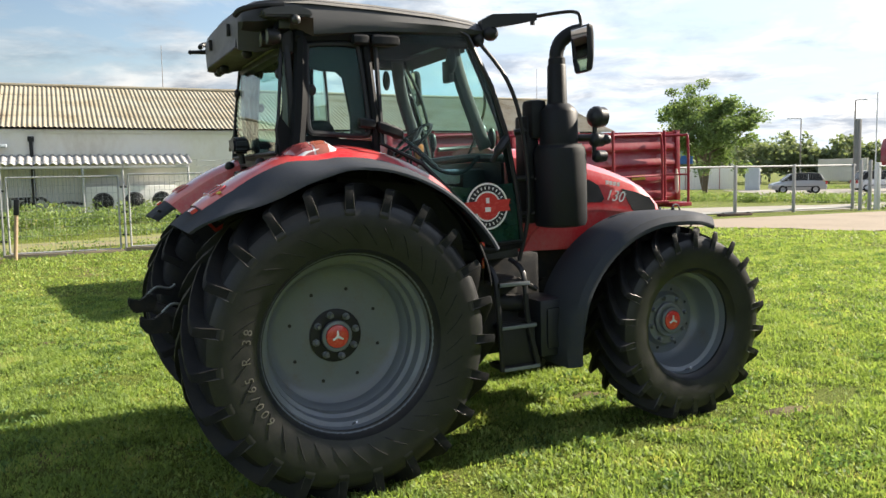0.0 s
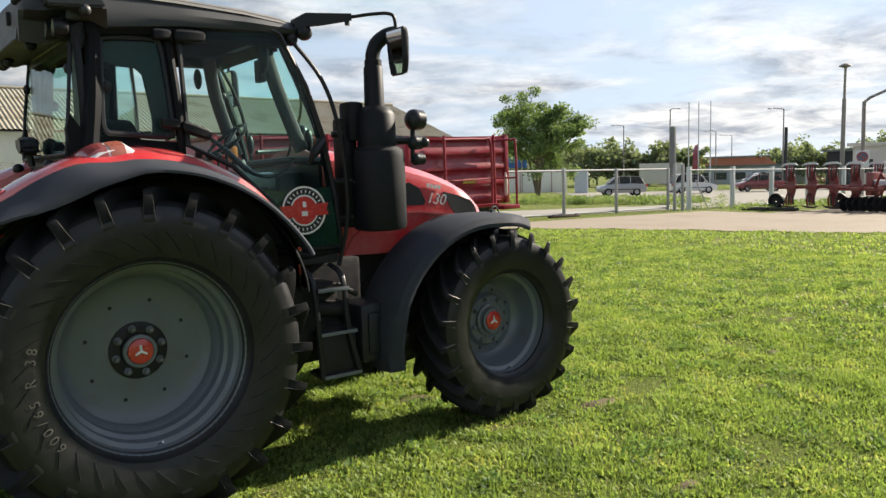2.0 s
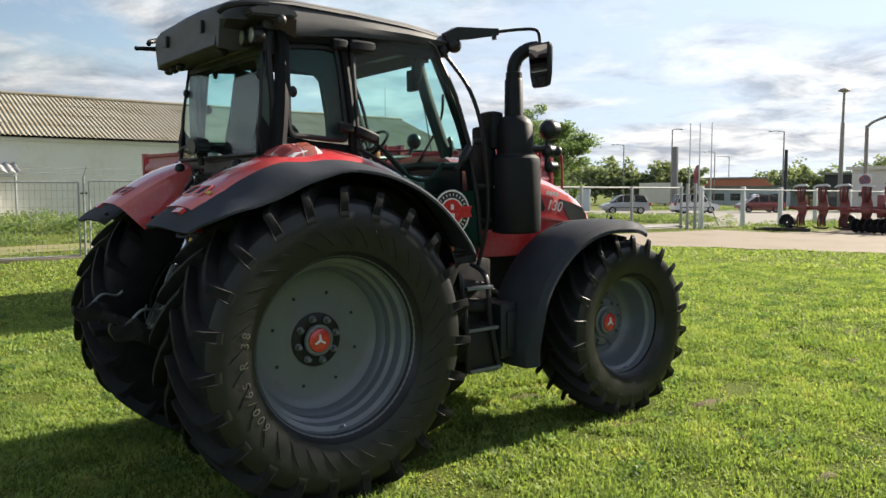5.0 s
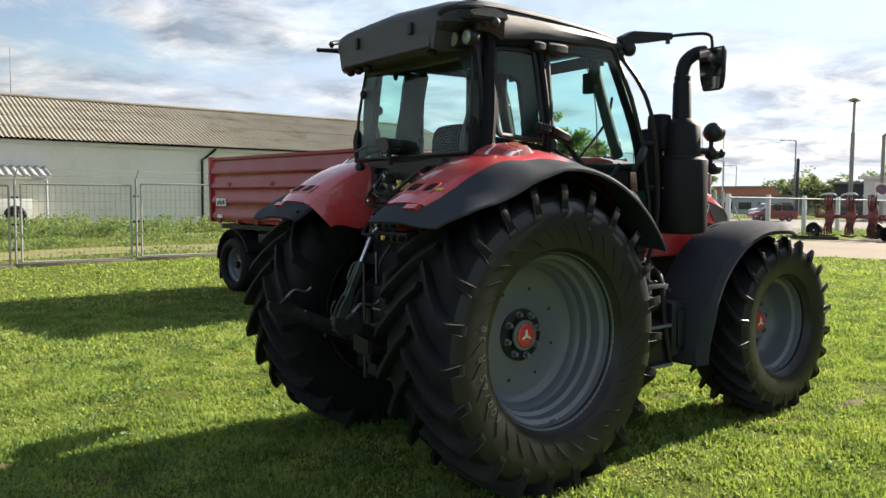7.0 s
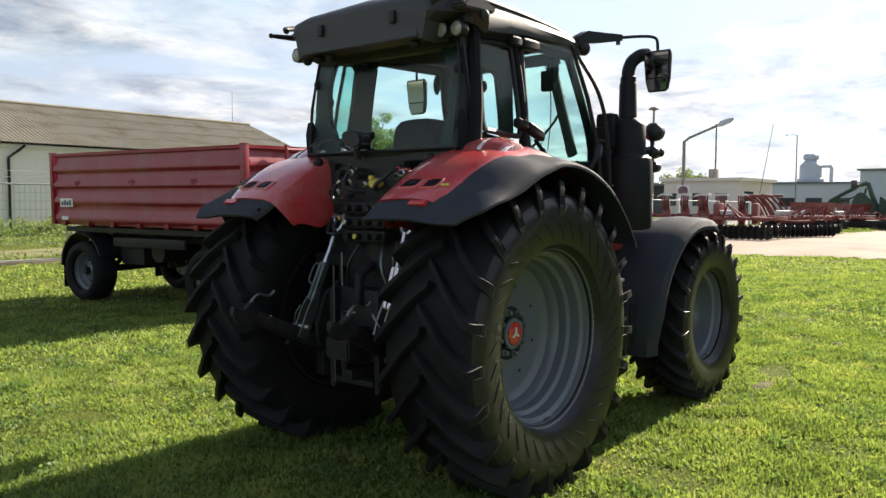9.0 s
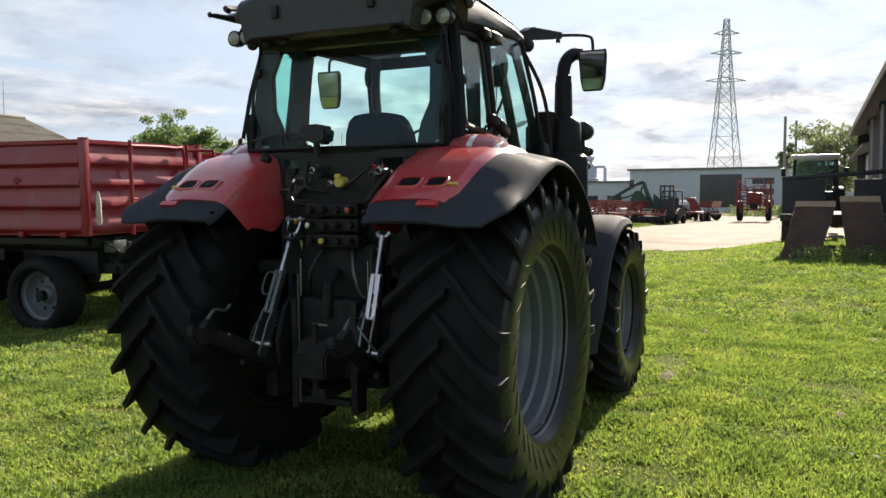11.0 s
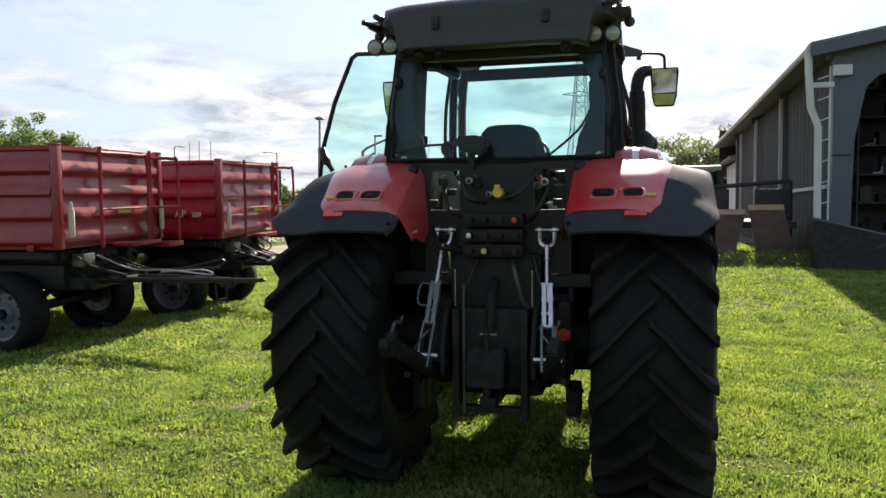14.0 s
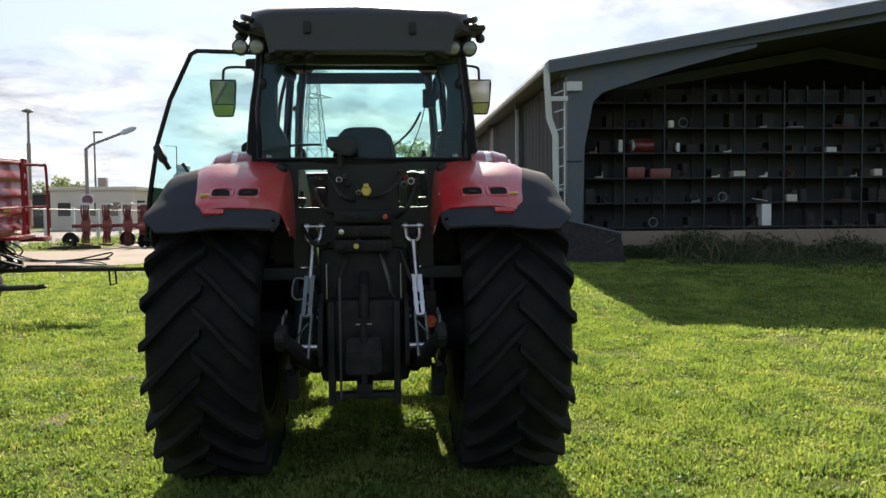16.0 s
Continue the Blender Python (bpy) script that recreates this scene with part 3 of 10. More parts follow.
    for d, h, e in ((-12.8, -0.012, 0.0), (-11.2, 0.012, 0.006), (-8.0, 0.032, 0.012), (-4.0, 0.034, 0.016), (0.0, 0.026, 0.02), (2.0, 0.0, 0.02)):
        base = lambda y, q: (on_arc(d, crown(d) + q)[0], s * y, on_arc(d, crown(d) + q)[1])
        rings.append(ring(lamp, [base(0.525 + e, -0.02), base(0.535 + e, h * 0.7), base(0.555 + e, h), base(0.78 - e, h - 0.002), base(0.885 - e, h - 0.026), base(0.915 - e, h - 0.048), base(0.93 - e, -0.085)]))
    skin(lamp, rings)
    bmesh.ops.recalc_face_normals(lamp, faces=lamp.faces)
    lp = part("tail_light", lamp, LENS_CLEAR, f, "smoked tail light cluster with a pale inner end")
    for y0, y1, mat, nm in ((0.575, 0.765, LENS_SMOKE, "red_lens"), (0.782, 0.912, LENS_SMOKE, "smoked_lens"), (0.80, 0.912, LENS_ORANGE, "amber_lens")):
        bm, rings = BM(), []
        for d, h in ((-12.2, 0.004), (-11.2, 0.017), (-8.2, 0.036), (-6.5, 0.038), (-5.6, 0.038)) if nm != "amber_lens" else ((-4.9, 0.037), (-3.6, 0.038), (-1.6, 0.035), (-0.8, 0.031)):
            pt = lambda y, q: (on_arc(d, crown(d) + q)[0], s * y, on_arc(d, crown(d) + q)[1])
            low = lambda y: -0.026 * smooth(0.77, 0.88, y) - 0.026 * smooth(0.88, 0.912, y)
            rings.append(ring(bm, [pt(y0, h - 0.03), pt(y0, h + low(y0)), pt((y0 + y1) / 2, h + low((y0 + y1) / 2)), pt(y1 - 0.03, h - 0.002 + low(y1 - 0.03)), pt(y1 - 0.006, h - 0.014 + low(y1 - 0.006)), pt(y1, h - 0.09)]))
        part(nm, skin(bm, rings), mat, lp)
    for y0, y1 in ((0.560, 0.672), (0.700, 0.812)):
        pk = BM()
        loops = []
        for grow, lift in ((1.24, 0.004), (1.10, 0.013), (0.98, 0.013), (0.90, -0.004)):
            pts = []
            for k in range(20):
                a = 2 * math.pi * k / 20
                cy, cd = (y0 + y1) / 2, -35.4
                y = cy + grow * (y1 - y0) / 2 * math.copysign(abs(math.cos(a)) ** 0.42, math.cos(a))
                d = cd + grow * 2.35 * math.copysign(abs(math.sin(a)) ** 0.42, math.sin(a))
                u, z = on_arc(d, crown(d) + lift)
                pts.append((u, s * y, z))
            loops.append(ring(pk, pts))
        skin(pk, loops, caps=False)
        part("vent_rim", pk, RED, f, "red raised rim of a hand hole")
        # Black plate on the panel paints in the dark of the recess.
        patch(y0 + 0.004, y1 - 0.004, -37.6, -33.2, 0.0075, 0.012, PILLAR, "vent", "flat black oval for the dark of a hand hole", True)
    patch(0.60, 0.64, -36.2, -34.6, 0.011, 0.004, IRON, "vent_knob", "", True)
    patch(0.725, 0.83, -45.6, -43.7, 0.006, 0.02, REFLECTOR, "reflector", "red rear reflector")
    patch(0.825, 0.872, -36.6, -35.6, 0.006, 0.010, YELLOW, "warning_label", "small yellow label")
    knob = ball(BM(), (-0.30, s * 0.47, 1.79), 0.035, 12)
    part("socket_cap", knob, BLACK, f)
    return f


def front_fender(parent, s):
    c, r0 = (2.33, 0.52), 0.862
    bm, rings = BM(), []
    for i in range(25):
        d = -98 + i * (126 / 24)
        a = radians(d)
        r = r0 - 0.05 * smooth(-60, -98, d) + 0.045 * smooth(2, 30, d)
        pt = lambda y, dr: (c[0] + (r + dr) * math.sin(a), s * y, c[1] + (r + dr) * math.cos(a))
        w = 1.055 - 0.05 * smooth(12, 28, d) - 0.06 * smooth(-70, -98, d)
        line = [(0.60, -0.02), (0.64, 0.0), (0.80, 0.012), (0.95, 0.004), (w - 0.03, -0.02), (w, -0.06), (w, -0.075)]
        rings.append(ring(bm, [pt(y, dr) for y, dr in line] + [pt(y - 0.004, dr - 0.012) for y, dr in line[::-1]]))
    skin(bm, rings)
    f = part("front_fender", bm, FLARE, parent, "black plastic front mudguard")
    arm = tube(BM(), curve([(2.45, s * 0.52, 0.78), (2.15, s * 0.56, 0.95), (2.05, s * 0.66, 1.30), (2.30, s * 0.74, 1.365)]), 0.022)
    part("fender_bracket", arm, BLACK, f)
    part("fender_bolt", rod(BM(), (2.48, s * 0.86, 1.36), (2.48, s * 0.86, 1.405), 0.012, n=8), BLACK, f)
    part("wire_loop", tube(BM(), curve([(2.62, s * 0.70, 1.33), (2.63, s * 0.69, 1.40), (2.68, s * 0.68, 1.41), (2.71, s * 0.68, 1.36), (2.69, s * 0.69, 1.30)]), 0.006, 6), HOSE, f)


def hood_section(u, top, half, low):
    pts = [(0, top), (0.5 * half, top - 0.008), (0.8 * half, top - 0.035), (0.95 * half, top - 0.085), (half, top - 0.17), (half, (top + low) / 2 - 0.03), (half * 0.985, low)]
    return [(u, y, z) for y, z in pts] + [(u, -y, z) for y, z in pts[:0:-1]]


def hood(parent):
    bm = BM()
    st = [(1.36, 1.875, 0.395, 1.14), (1.55, 1.865, 0.41, 1.13), (1.80, 1.835, 0.415, 1.12), (2.05, 1.785, 0.42, 1.12), (2.30, 1.718, 0.42, 1.16), (2.50, 1.645, 0.415, 1.20), (2.66, 1.565, 0.40, 1.20), (2.77, 1.485, 0.375, 1.19), (2.835, 1.40, 0.34, 1.17), (2.86, 1.30, 0.31, 1.15), (2.865, 1.20, 0.29, 1.13)]
    skin(bm, [ring(bm, hood_section(*x)) for x in st])
    hd = part("hood", bm, RED, parent, "glossy red sloping engine hood")
    for s in (-1, 1):
        def side(u):
            for a, b in zip(st, st[1:]):
                if u <= b[0]:
                    f = (u - a[0]) / (b[0] - a[0])
                    return a[2] + f * (b[2] - a[2])
            return 0.3

        def panel(name, poly, mat, lift, label=""):
            low = [(u, s * (side(u) - 0.012), z) for u, z in poly]
            top = [(u, s * (side(u) + lift), z) for u, z in poly]
            b = BM()
            skin(b, [ring(b, low), ring(b, top)])
            return part(name, b, mat, hd, label)
        panel("side_grille", [(1.99, 1.60), (2.08, 1.615), (2.17, 1.57), (2.22, 1.47), (2.20, 1.445), (2.0, 1.45)], PLASTIC, 0.006, "black mesh grille in the hood side")
        panel("side_grille", [(2.385, 1.535), (2.52, 1.505), (2.66, 1.46), (2.72, 1.40), (2.735, 1.335), (2.60, 1.33), (2.49, 1.37), (2.44, 1.44)], PLASTIC, 0.006, "black mesh grille in the hood side")
        panel("lower_side_panel", [(1.52, 1.13), (1.60, 1.26), (1.72, 1.335), (1.95, 1.355), (2.12, 1.33), (2.22, 1.25), (2.25, 1.13)], RED, 0.014, "red lower side panel with a rounded top")
        panel("hood_crease", [(1.9, 1.40), (2.15, 1.415), (2.45, 1.375), (2.55, 1.33), (2.54, 1.318), (2.43, 1.355), (2.15, 1.395), (1.9, 1.385)], RED, 0.018)
        turn = pose(2.315, s * 0.426, 1.482, 90, 0, 0 if s < 0 else 180) @ pose(0, 0, 0, 0, 0, -9 if s < 0 else 9)
        lettering("model_number", "130", 0.115, WHITE, hd, turn, "white number on the hood side", slant=0.25)
        bars = BM()
        for k in range(4):
            box(bars, (2.235 + 0.034 * k, s * 0.421, 1.572 - 0.006 * k), (2.26 + 0.034 * k, s * 0.426, 1.602 - 0.006 * k))
        part("name_bars", bars, WHITE, hd)
    part("hood_grille", prism(BM(), [(-0.26, 1.15), (0.26, 1.15), (0.29, 1.36), (-0.29, 1.36)], 2.845, 2.872, "x"), PLASTIC, hd, "black front grille")


def cab(parent):
    floor = BM()
    box(floor, (-0.20, -0.63, 1.12), (1.36, 0.63, 1.20), 0.02)
    c = part("cab", floor, CABGREY, parent, "black steel cab frame with tinted glass all round")
    for s in (-1, 1):
        part("rear_pillar", tube(BM(), curve([(-0.16, s * 0.60, 1.50), (-0.15, s * 0.650, 1.75), (-0.118, s * 0.652, 1.95), (-0.086, s * 0.632, 2.2), (-0.055, s * 0.595, 2.55)], 4), [0.05] * 8 + [0.048] * 5 + [0.042] * 4, 8), PILLAR, c)
        part("middle_pillar", tube(BM(), curve([(0.36, s * 0.64, 1.70), (0.355, s * 0.668, 1.92), (0.345, s * 0.655, 2.2), (0.325, s * 0.605, 2.56)], 4), 0.026, 8), PILLAR, c)
        part("front_pillar", tube(BM(), curve([(1.37, s * 0.585, 1.18), (1.345, s * 0.62, 1.5), (1.265, s * 0.625, 1.93), (1.17, s * 0.60, 2.22), (1.04, s * 0.555, 2.56)], 4), 0.030, 8), PILLAR, c)
        part("roof_rail", tube(BM(), [(-0.10, s * 0.60, 2.51), (0.33, s * 0.605, 2.535), (1.06, s * 0.555, 2.525)], 0.04, 8), PILLAR, c)
        part("sill_rail", tube(BM(), [(1.37, s * 0.60, 1.20), (1.10, s * 0.64, 1.19), (0.75, s * 0.64, 1.30)], 0.03, 8), BLACK, c)
        part("side_panel", prism(BM(), [(-0.13, 1.93), (-0.22, 2.06), (-0.24, 1.98), (-0.22, 1.72), (0.36, 1.72), (0.36, 1.905), (0.10, 1.925), (-0.06, 1.945)], s * 0.60, s * 0.655, "y"), PILLAR, c)
    part("cross_rail", tube(BM(), [(-0.12, -0.60, 2.50), (-0.14, 0, 2.50), (-0.12, 0.60, 2.50)], 0.045, 8), BLACK, c)
    part("cross_rail", tube(BM(), [(-0.20, -0.64, 1.835), (-0.225, 0, 1.835), (-0.20, 0.64, 1.835)], 0.024, 8), BLACK, c)
    part("cross_rail", tube(BM(), [(1.04, -0.55, 2.60), (1.10, 0, 2.625), (1.04, 0.55, 2.60)], 0.02, 8), BLACK, c)
    part("cross_rail", tube(BM(), [(1.29, -0.62, 1.78), (1.36, 0, 1.80), (1.29, 0.62, 1.78)], 0.03, 8), BLACK, c)
    part("rear_wall", box(BM(), (-0.235, -0.21, 1.20), (-0.19, 0.21, 1.83)), BLACK, c)      # wall under the rear window, with two low panes
    for s in (-1, 1):
        part("rear_wall", box(BM(), (-0.235, s * 0.21, 1.20), (-0.19, s * 0.42, 1.56)), BLACK, c)
        part("rear_wall", box(BM(), (-0.235, s * 0.385, 1.56), (-0.19, s * 0.64, 1.83)), BLACK, c)
        part("rear_wall", box(BM(), (-0.235, s * 0.21, 1.785), (-0.19, s * 0.385, 1.83)), BLACK, c)
    for s in (-1, 1):
        part("low_pane", plate(BM(), [(-0.215, s * 0.205, 1.555), (-0.215, s * 0.39, 1.555), (-0.215, s * 0.39, 1.79), (-0.215, s * 0.205, 1.79)], 0.005), GLASS, c, "", shadow=False)
        part("side_window", plate(BM(), [(-0.075, s * 0.668, 1.94), (0.335, s * 0.672, 1.92), (0.31, s * 0.617, 2.50), (-0.045, s * 0.612, 2.48)], 0.006), GLASS, c, "tinted fixed side window with a black edge", shadow=False)
        edge = tube(BM(), curve([(-0.035, s * 0.672, 1.955), (0.10, s * 0.674, 1.945), (0.25, s * 0.675, 1.935), (0.31, s * 0.673, 1.965), (0.305, s * 0.645, 2.22), (0.285, s * 0.622, 2.44), (0.25, s * 0.618, 2.475), (0.10, s * 0.616, 2.475), (-0.01, s * 0.616, 2.465), (-0.035, s * 0.620, 2.43), (-0.05, s * 0.645, 2.20), (-0.06, s * 0.668, 2.0), (-0.035, s * 0.672, 1.955)], 3), 0.017, 6)
        part("window_seal", edge, BLACK, c)
        part("window_knob", ball(BM(), (-0.02, s * 0.645, 2.205), 0.026, 10, (1, 0.8, 1.3)), BLACK, c)
    rw = plate(BM(), [(-0.235, -0.63, 1.845), (-0.235, 0.63, 1.845), (-0.165, 0.575, 2.48), (-0.165, -0.575, 2.48)], 0.006)
    part("rear_window", rw, GLASS, c, "large tinted rear window", shadow=False)
    part("rear_window_seal", tube(BM(), [(-0.24, -0.62, 1.85), (-0.245, 0, 1.848), (-0.24, 0.62, 1.85), (-0.21, 0.62, 2.15), (-0.17, 0.58, 2.47), (-0.17, -0.58, 2.47), (-0.21, -0.62, 2.15), (-0.24, -0.62, 1.85)], 0.011, 6), BLACK, c)
    for s in (-1, 1):
        part("window_hinge", ball(BM(), (-0.195, s * 0.585, 2.30), 0.022, 10, (1, 1, 1.5)), BLACK, c)
    ws = BM()
    lo = [(1.30, -0.62, 1.77), (1.365, -0.2, 1.80), (1.365, 0.2, 1.80), (1.30, 0.62, 1.77)]
    hi = [(1.04, -0.56, 2.575), (1.10, -0.2, 2.60), (1.10, 0.2, 2.60), (1.04, 0.56, 2.575)]
    skin(ws, [ring(ws, lo), ring(ws, hi)], closed=False, caps=False)
    part("windshield", ws, GLASS, c, "curved tinted windshield", shadow=False)
    lowglass = BM()
    for s in (-1, 1):
        plate(lowglass, [(1.31, s * 0.62, 1.74), (1.38, s * 0.40, 1.74), (1.40, s * 0.40, 1.22), (1.37, s * 0.60, 1.22)], 0.005)
    part("front_low_pane", lowglass, GLASS, c, shadow=False)
    part("front_wall", prism(BM(), [(-0.52, 1.20), (0.52, 1.20), (0.52, 1.76), (-0.52, 1.76)], 1.30, 1.325, "x"), BLACK, c, "black front wall under the windshield")
    part("wiper", tube(BM(), curve([(1.36, 0.05, 1.83), (1.30, -0.30, 2.10), (1.24, -0.42, 2.28)]), 0.010, 6), BLACK, c)
    lining = BM()
    prism(lining, [(-0.13, 2.46), (0.30, 2.50), (1.06, 2.575), (1.06, 2.605), (-0.13, 2.54)], -0.53, 0.53, "y")
    part("roof_lining", lining, SEAT, c)
    vis = plate(BM(), [(1.04, -0.50, 2.555), (1.08, 0.50, 2.555), (1.10, 0.50, 2.475), (1.06, -0.50, 2.475)], 0.008)
    part("sun_visor", vis, CABGREY, c)
    part("inner_wire", tube(BM(), curve([(0.95, -0.44, 2.46), (1.0, -0.45, 2.36), (1.10, -0.40, 2.14), (1.22, -0.30, 1.9)]), 0.004, 5), HOSE, c)
    pill = BM()
    for s in (-1, 1):
        tube(pill, curve([(0.98, s * 0.46, 2.54), (1.04, s * 0.50, 2.25), (1.18, s * 0.53, 1.85)], 4), 0.050, 8, 0.6)
    part("front_pillar_trim", pill, CABGREY, c, "dark grey pillar trim")
    for s, way in ((-1, [(0.225, 1.93), (0.36, 1.93), (0.34, 2.50), (-0.03, 2.50), (-0.03, 2.335), (0.05, 2.325), (0.155, 2.33), (0.20, 2.29), (0.228, 2.06)]),
                   (1, [(0.06, 1.93), (0.27, 1.93), (0.28, 2.0), (0.295, 2.15), (0.325, 2.317), (0.37, 2.477), (0.16, 2.477), (0.149, 2.398), (0.119, 2.2), (0.074, 2.0)])):
        part("middle_pillar_trim", prism(BM(), way, s * 0.565, s * 0.60, "y", 0.010), TRIMGREY, c, "broad dark grey trim inside the middle pillar")
    part("rear_header", box(BM(), (-0.175, -0.60, 2.42), (-0.10, 0.60, 2.53), 0.01), BLACK, c, "black header over the rear window")
    for s in (-1, 1):                                         # inner trim beside the rear window
        trim = prism(BM(), [(s * 0.63, 1.85), (s * 0.43, 1.85), (s * 0.455, 1.98), (s * 0.52, 2.08), (s * 0.525, 2.28), (s * 0.47, 2.40), (s * 0.41, 2.47), (s * 0.60, 2.47), (s * 0.645, 2.15)], -0.165, -0.125, "x", 0.008)
        part("rear_pillar_trim", trim, BLACK, c, "broad black trim beside the rear window")


def door(parent, s, swing):
    """A glass door hung at the middle pillar; swing opens it outwards, in degrees."""
    hinge = Vector((0.37, s * 0.668, 0))

    def y(z):
        return 0.672 if z < 1.93 else 0.672 - (z - 1.93) * 0.098
    out = [(0.02, 2.575), (0.60, 2.58), (0.65, 2.555), (0.80, 2.24), (0.885, 1.93), (0.955, 1.55), (0.985, 1.235), (0.74, 1.225), (0.70, 1.30), (0.52, 1.53), (0.28, 1.76), (0.02, 1.885)]
    m = Matrix.Translation(hinge + Vector((0, 0, 1.93))) @ Matrix.Rotation(radians(s * swing), 4, Vector((0, -s * 0.098, 1)).normalized()) @ Matrix.Translation((0, 0, -1.93))
    loc_y = lambda z: s * (y(z) - 0.668 + 0.010)
    d = BM()
    rings = [ring(d, [(u, loc_y(z) - s * 0.003, z) for u, z in out]), ring(d, [(u, loc_y(z) + s * 0.003, z) for u, z in out])]
    skin(d, rings)
    dr = part("cab_door", d, GLASS, parent, "wide glass cab door standing open" if swing else "wide glass cab door, shut", m, shadow=False)
    edge = [(u, loc_y(z), z) for u, z in out]
    part("door_frame", tube(BM(), edge + edge[:1], 0.016, 6), BLACK, dr, "black door frame")
    low = [(0.985, 1.235), (0.74, 1.225), (0.70, 1.30), (0.52, 1.53), (0.42, 1.62), (0.60, 1.60), (0.945, 1.62)]
    part("door_low_panel", skin(p := BM(), [ring(p, [(u, loc_y(z) - s * 0.014, z) for u, z in low]), ring(p, [(u, loc_y(z) - s * 0.006, z) for u, z in low])]), LOWGREEN, dr, "dark green lower door panel")
    way = curve([(0.17, 1.925), (0.245, 1.866), (0.39, 1.736), (0.47, 1.70), (0.55, 1.694), (0.62, 1.72), (0.70, 1.80)], 4)
    part("grab_handle", tube(BM(), [(u, loc_y(z) - s * 0.045, z) for u, z in way], 0.0125, 8), BLACK, dr, "bent black grab bar inside the door")
    part("grab_sleeve", tube(BM(), [(u, loc_y(z) - s * 0.045, z) for u, z in way[4:9]], 0.019, 8), PLASTIC, dr)
    part("door_handle", tube(BM(), curve([(0.76, loc_y(1.8) + s * 0.02, 1.76), (0.80, loc_y(1.8) + s * 0.05, 1.84), (0.87, loc_y(1.9) + s * 0.02, 1.905)]), [0.018] * 4 + [0.03] * 7, 8), BLACK, dr, "black plastic door handle")
    for zz, half in ((2.50, 0.115), (2.0, 0.10)):
        hg = BM()
        drop = 0.0 if zz > 2.2 else 0.062
        for u0, u1, z0, z1, h in ((-0.015, half + 0.05, zz - drop * 0.1, zz - drop, 0.034), (-0.135, -0.03, zz + drop * 0.2, zz, 0.030)):
            rings = []
            for f, k in ((0.0, 0.55), (0.06, 0.9), (0.2, 1.0), (0.8, 0.95), (0.95, 0.8), (1.0, 0.45)):
                u, z, yo = u0 + (u1 - u0) * f, z0 + (z1 - z0) * f, loc_y(zz) + s * 0.026
                rings.append(ring(hg, [(u, yo + s * 0.030 * k * cy, z + h * k * cz) for cy, cz in ((-1, -0.7), (-1, 0.7), (-0.6, 1), (0.6, 1), (1, 0.6), (1, -0.6), (0.6, -1), (-0.6, -1))]))
            skin(hg, rings)
        bmesh.ops.recalc_face_normals(hg, faces=hg.faces)
        part("hinge", hg, MUFFLER, dr, "rounded black door hinge")
    # round club badge with a banner across
    cu, cz = 0.725, 1.475
    yy = loc_y(cz) + s * 0.006
    for r0, r1, mat, nm, lift in ((0.0, 0.152, BLACK, "badge", 0.0), (0.140, 0.152, WHITE, "badge_rim", 0.002), (0.088, 0.098, WHITE, "badge_ring", 0.002), (0.0, 0.088, REFLECTOR, "badge_centre", 0.003)):
        b = BM()
        lathe(b, [(yy + s * lift, max(r0, 0.001)), (yy + s * (lift + 0.002), max(r0, 0.001)), (yy + s * (lift + 0.002), r1), (yy + s * lift, r1)], (cu, 0, cz), n=40, closed=True)
        part(nm, b, mat, dr)
    for k in range(26):
        a = 2 * math.pi * k / 26
        if abs(math.sin(a)) > 0.32:
            part("badge_bar", rod(BM(), (cu + 0.110 * math.cos(a), yy + s * 0.003, cz + 0.110 * math.sin(a)), (cu + 0.128 * math.cos(a), yy + s * 0.003, cz + 0.128 * math.sin(a)), 0.0045, n=4), WHITE, dr)
    ban = BM()
    prism(ban, [(cu - 0.168, cz + 0.032), (cu + 0.168, cz + 0.042), (cu + 0.155, cz + 0.002), (cu + 0.168, cz - 0.034), (cu - 0.168, cz - 0.044), (cu - 0.152, cz - 0.004)], yy + s * 0.004, yy + s * 0.007)
    part("badge_banner", ban, REFLECTOR, dr, "red banner")
    mk = BM()
    box(mk, (cu - 0.02, yy + s * 0.007, cz - 0.035), (cu + 0.02, yy + s * 0.009, cz - 0.005))
    box(mk, (cu - 0.012, yy + s * 0.007, cz + 0.02), (cu + 0.012, yy + s * 0.009, cz + 0.055))
    part("badge_mark", mk, WHITE, dr)


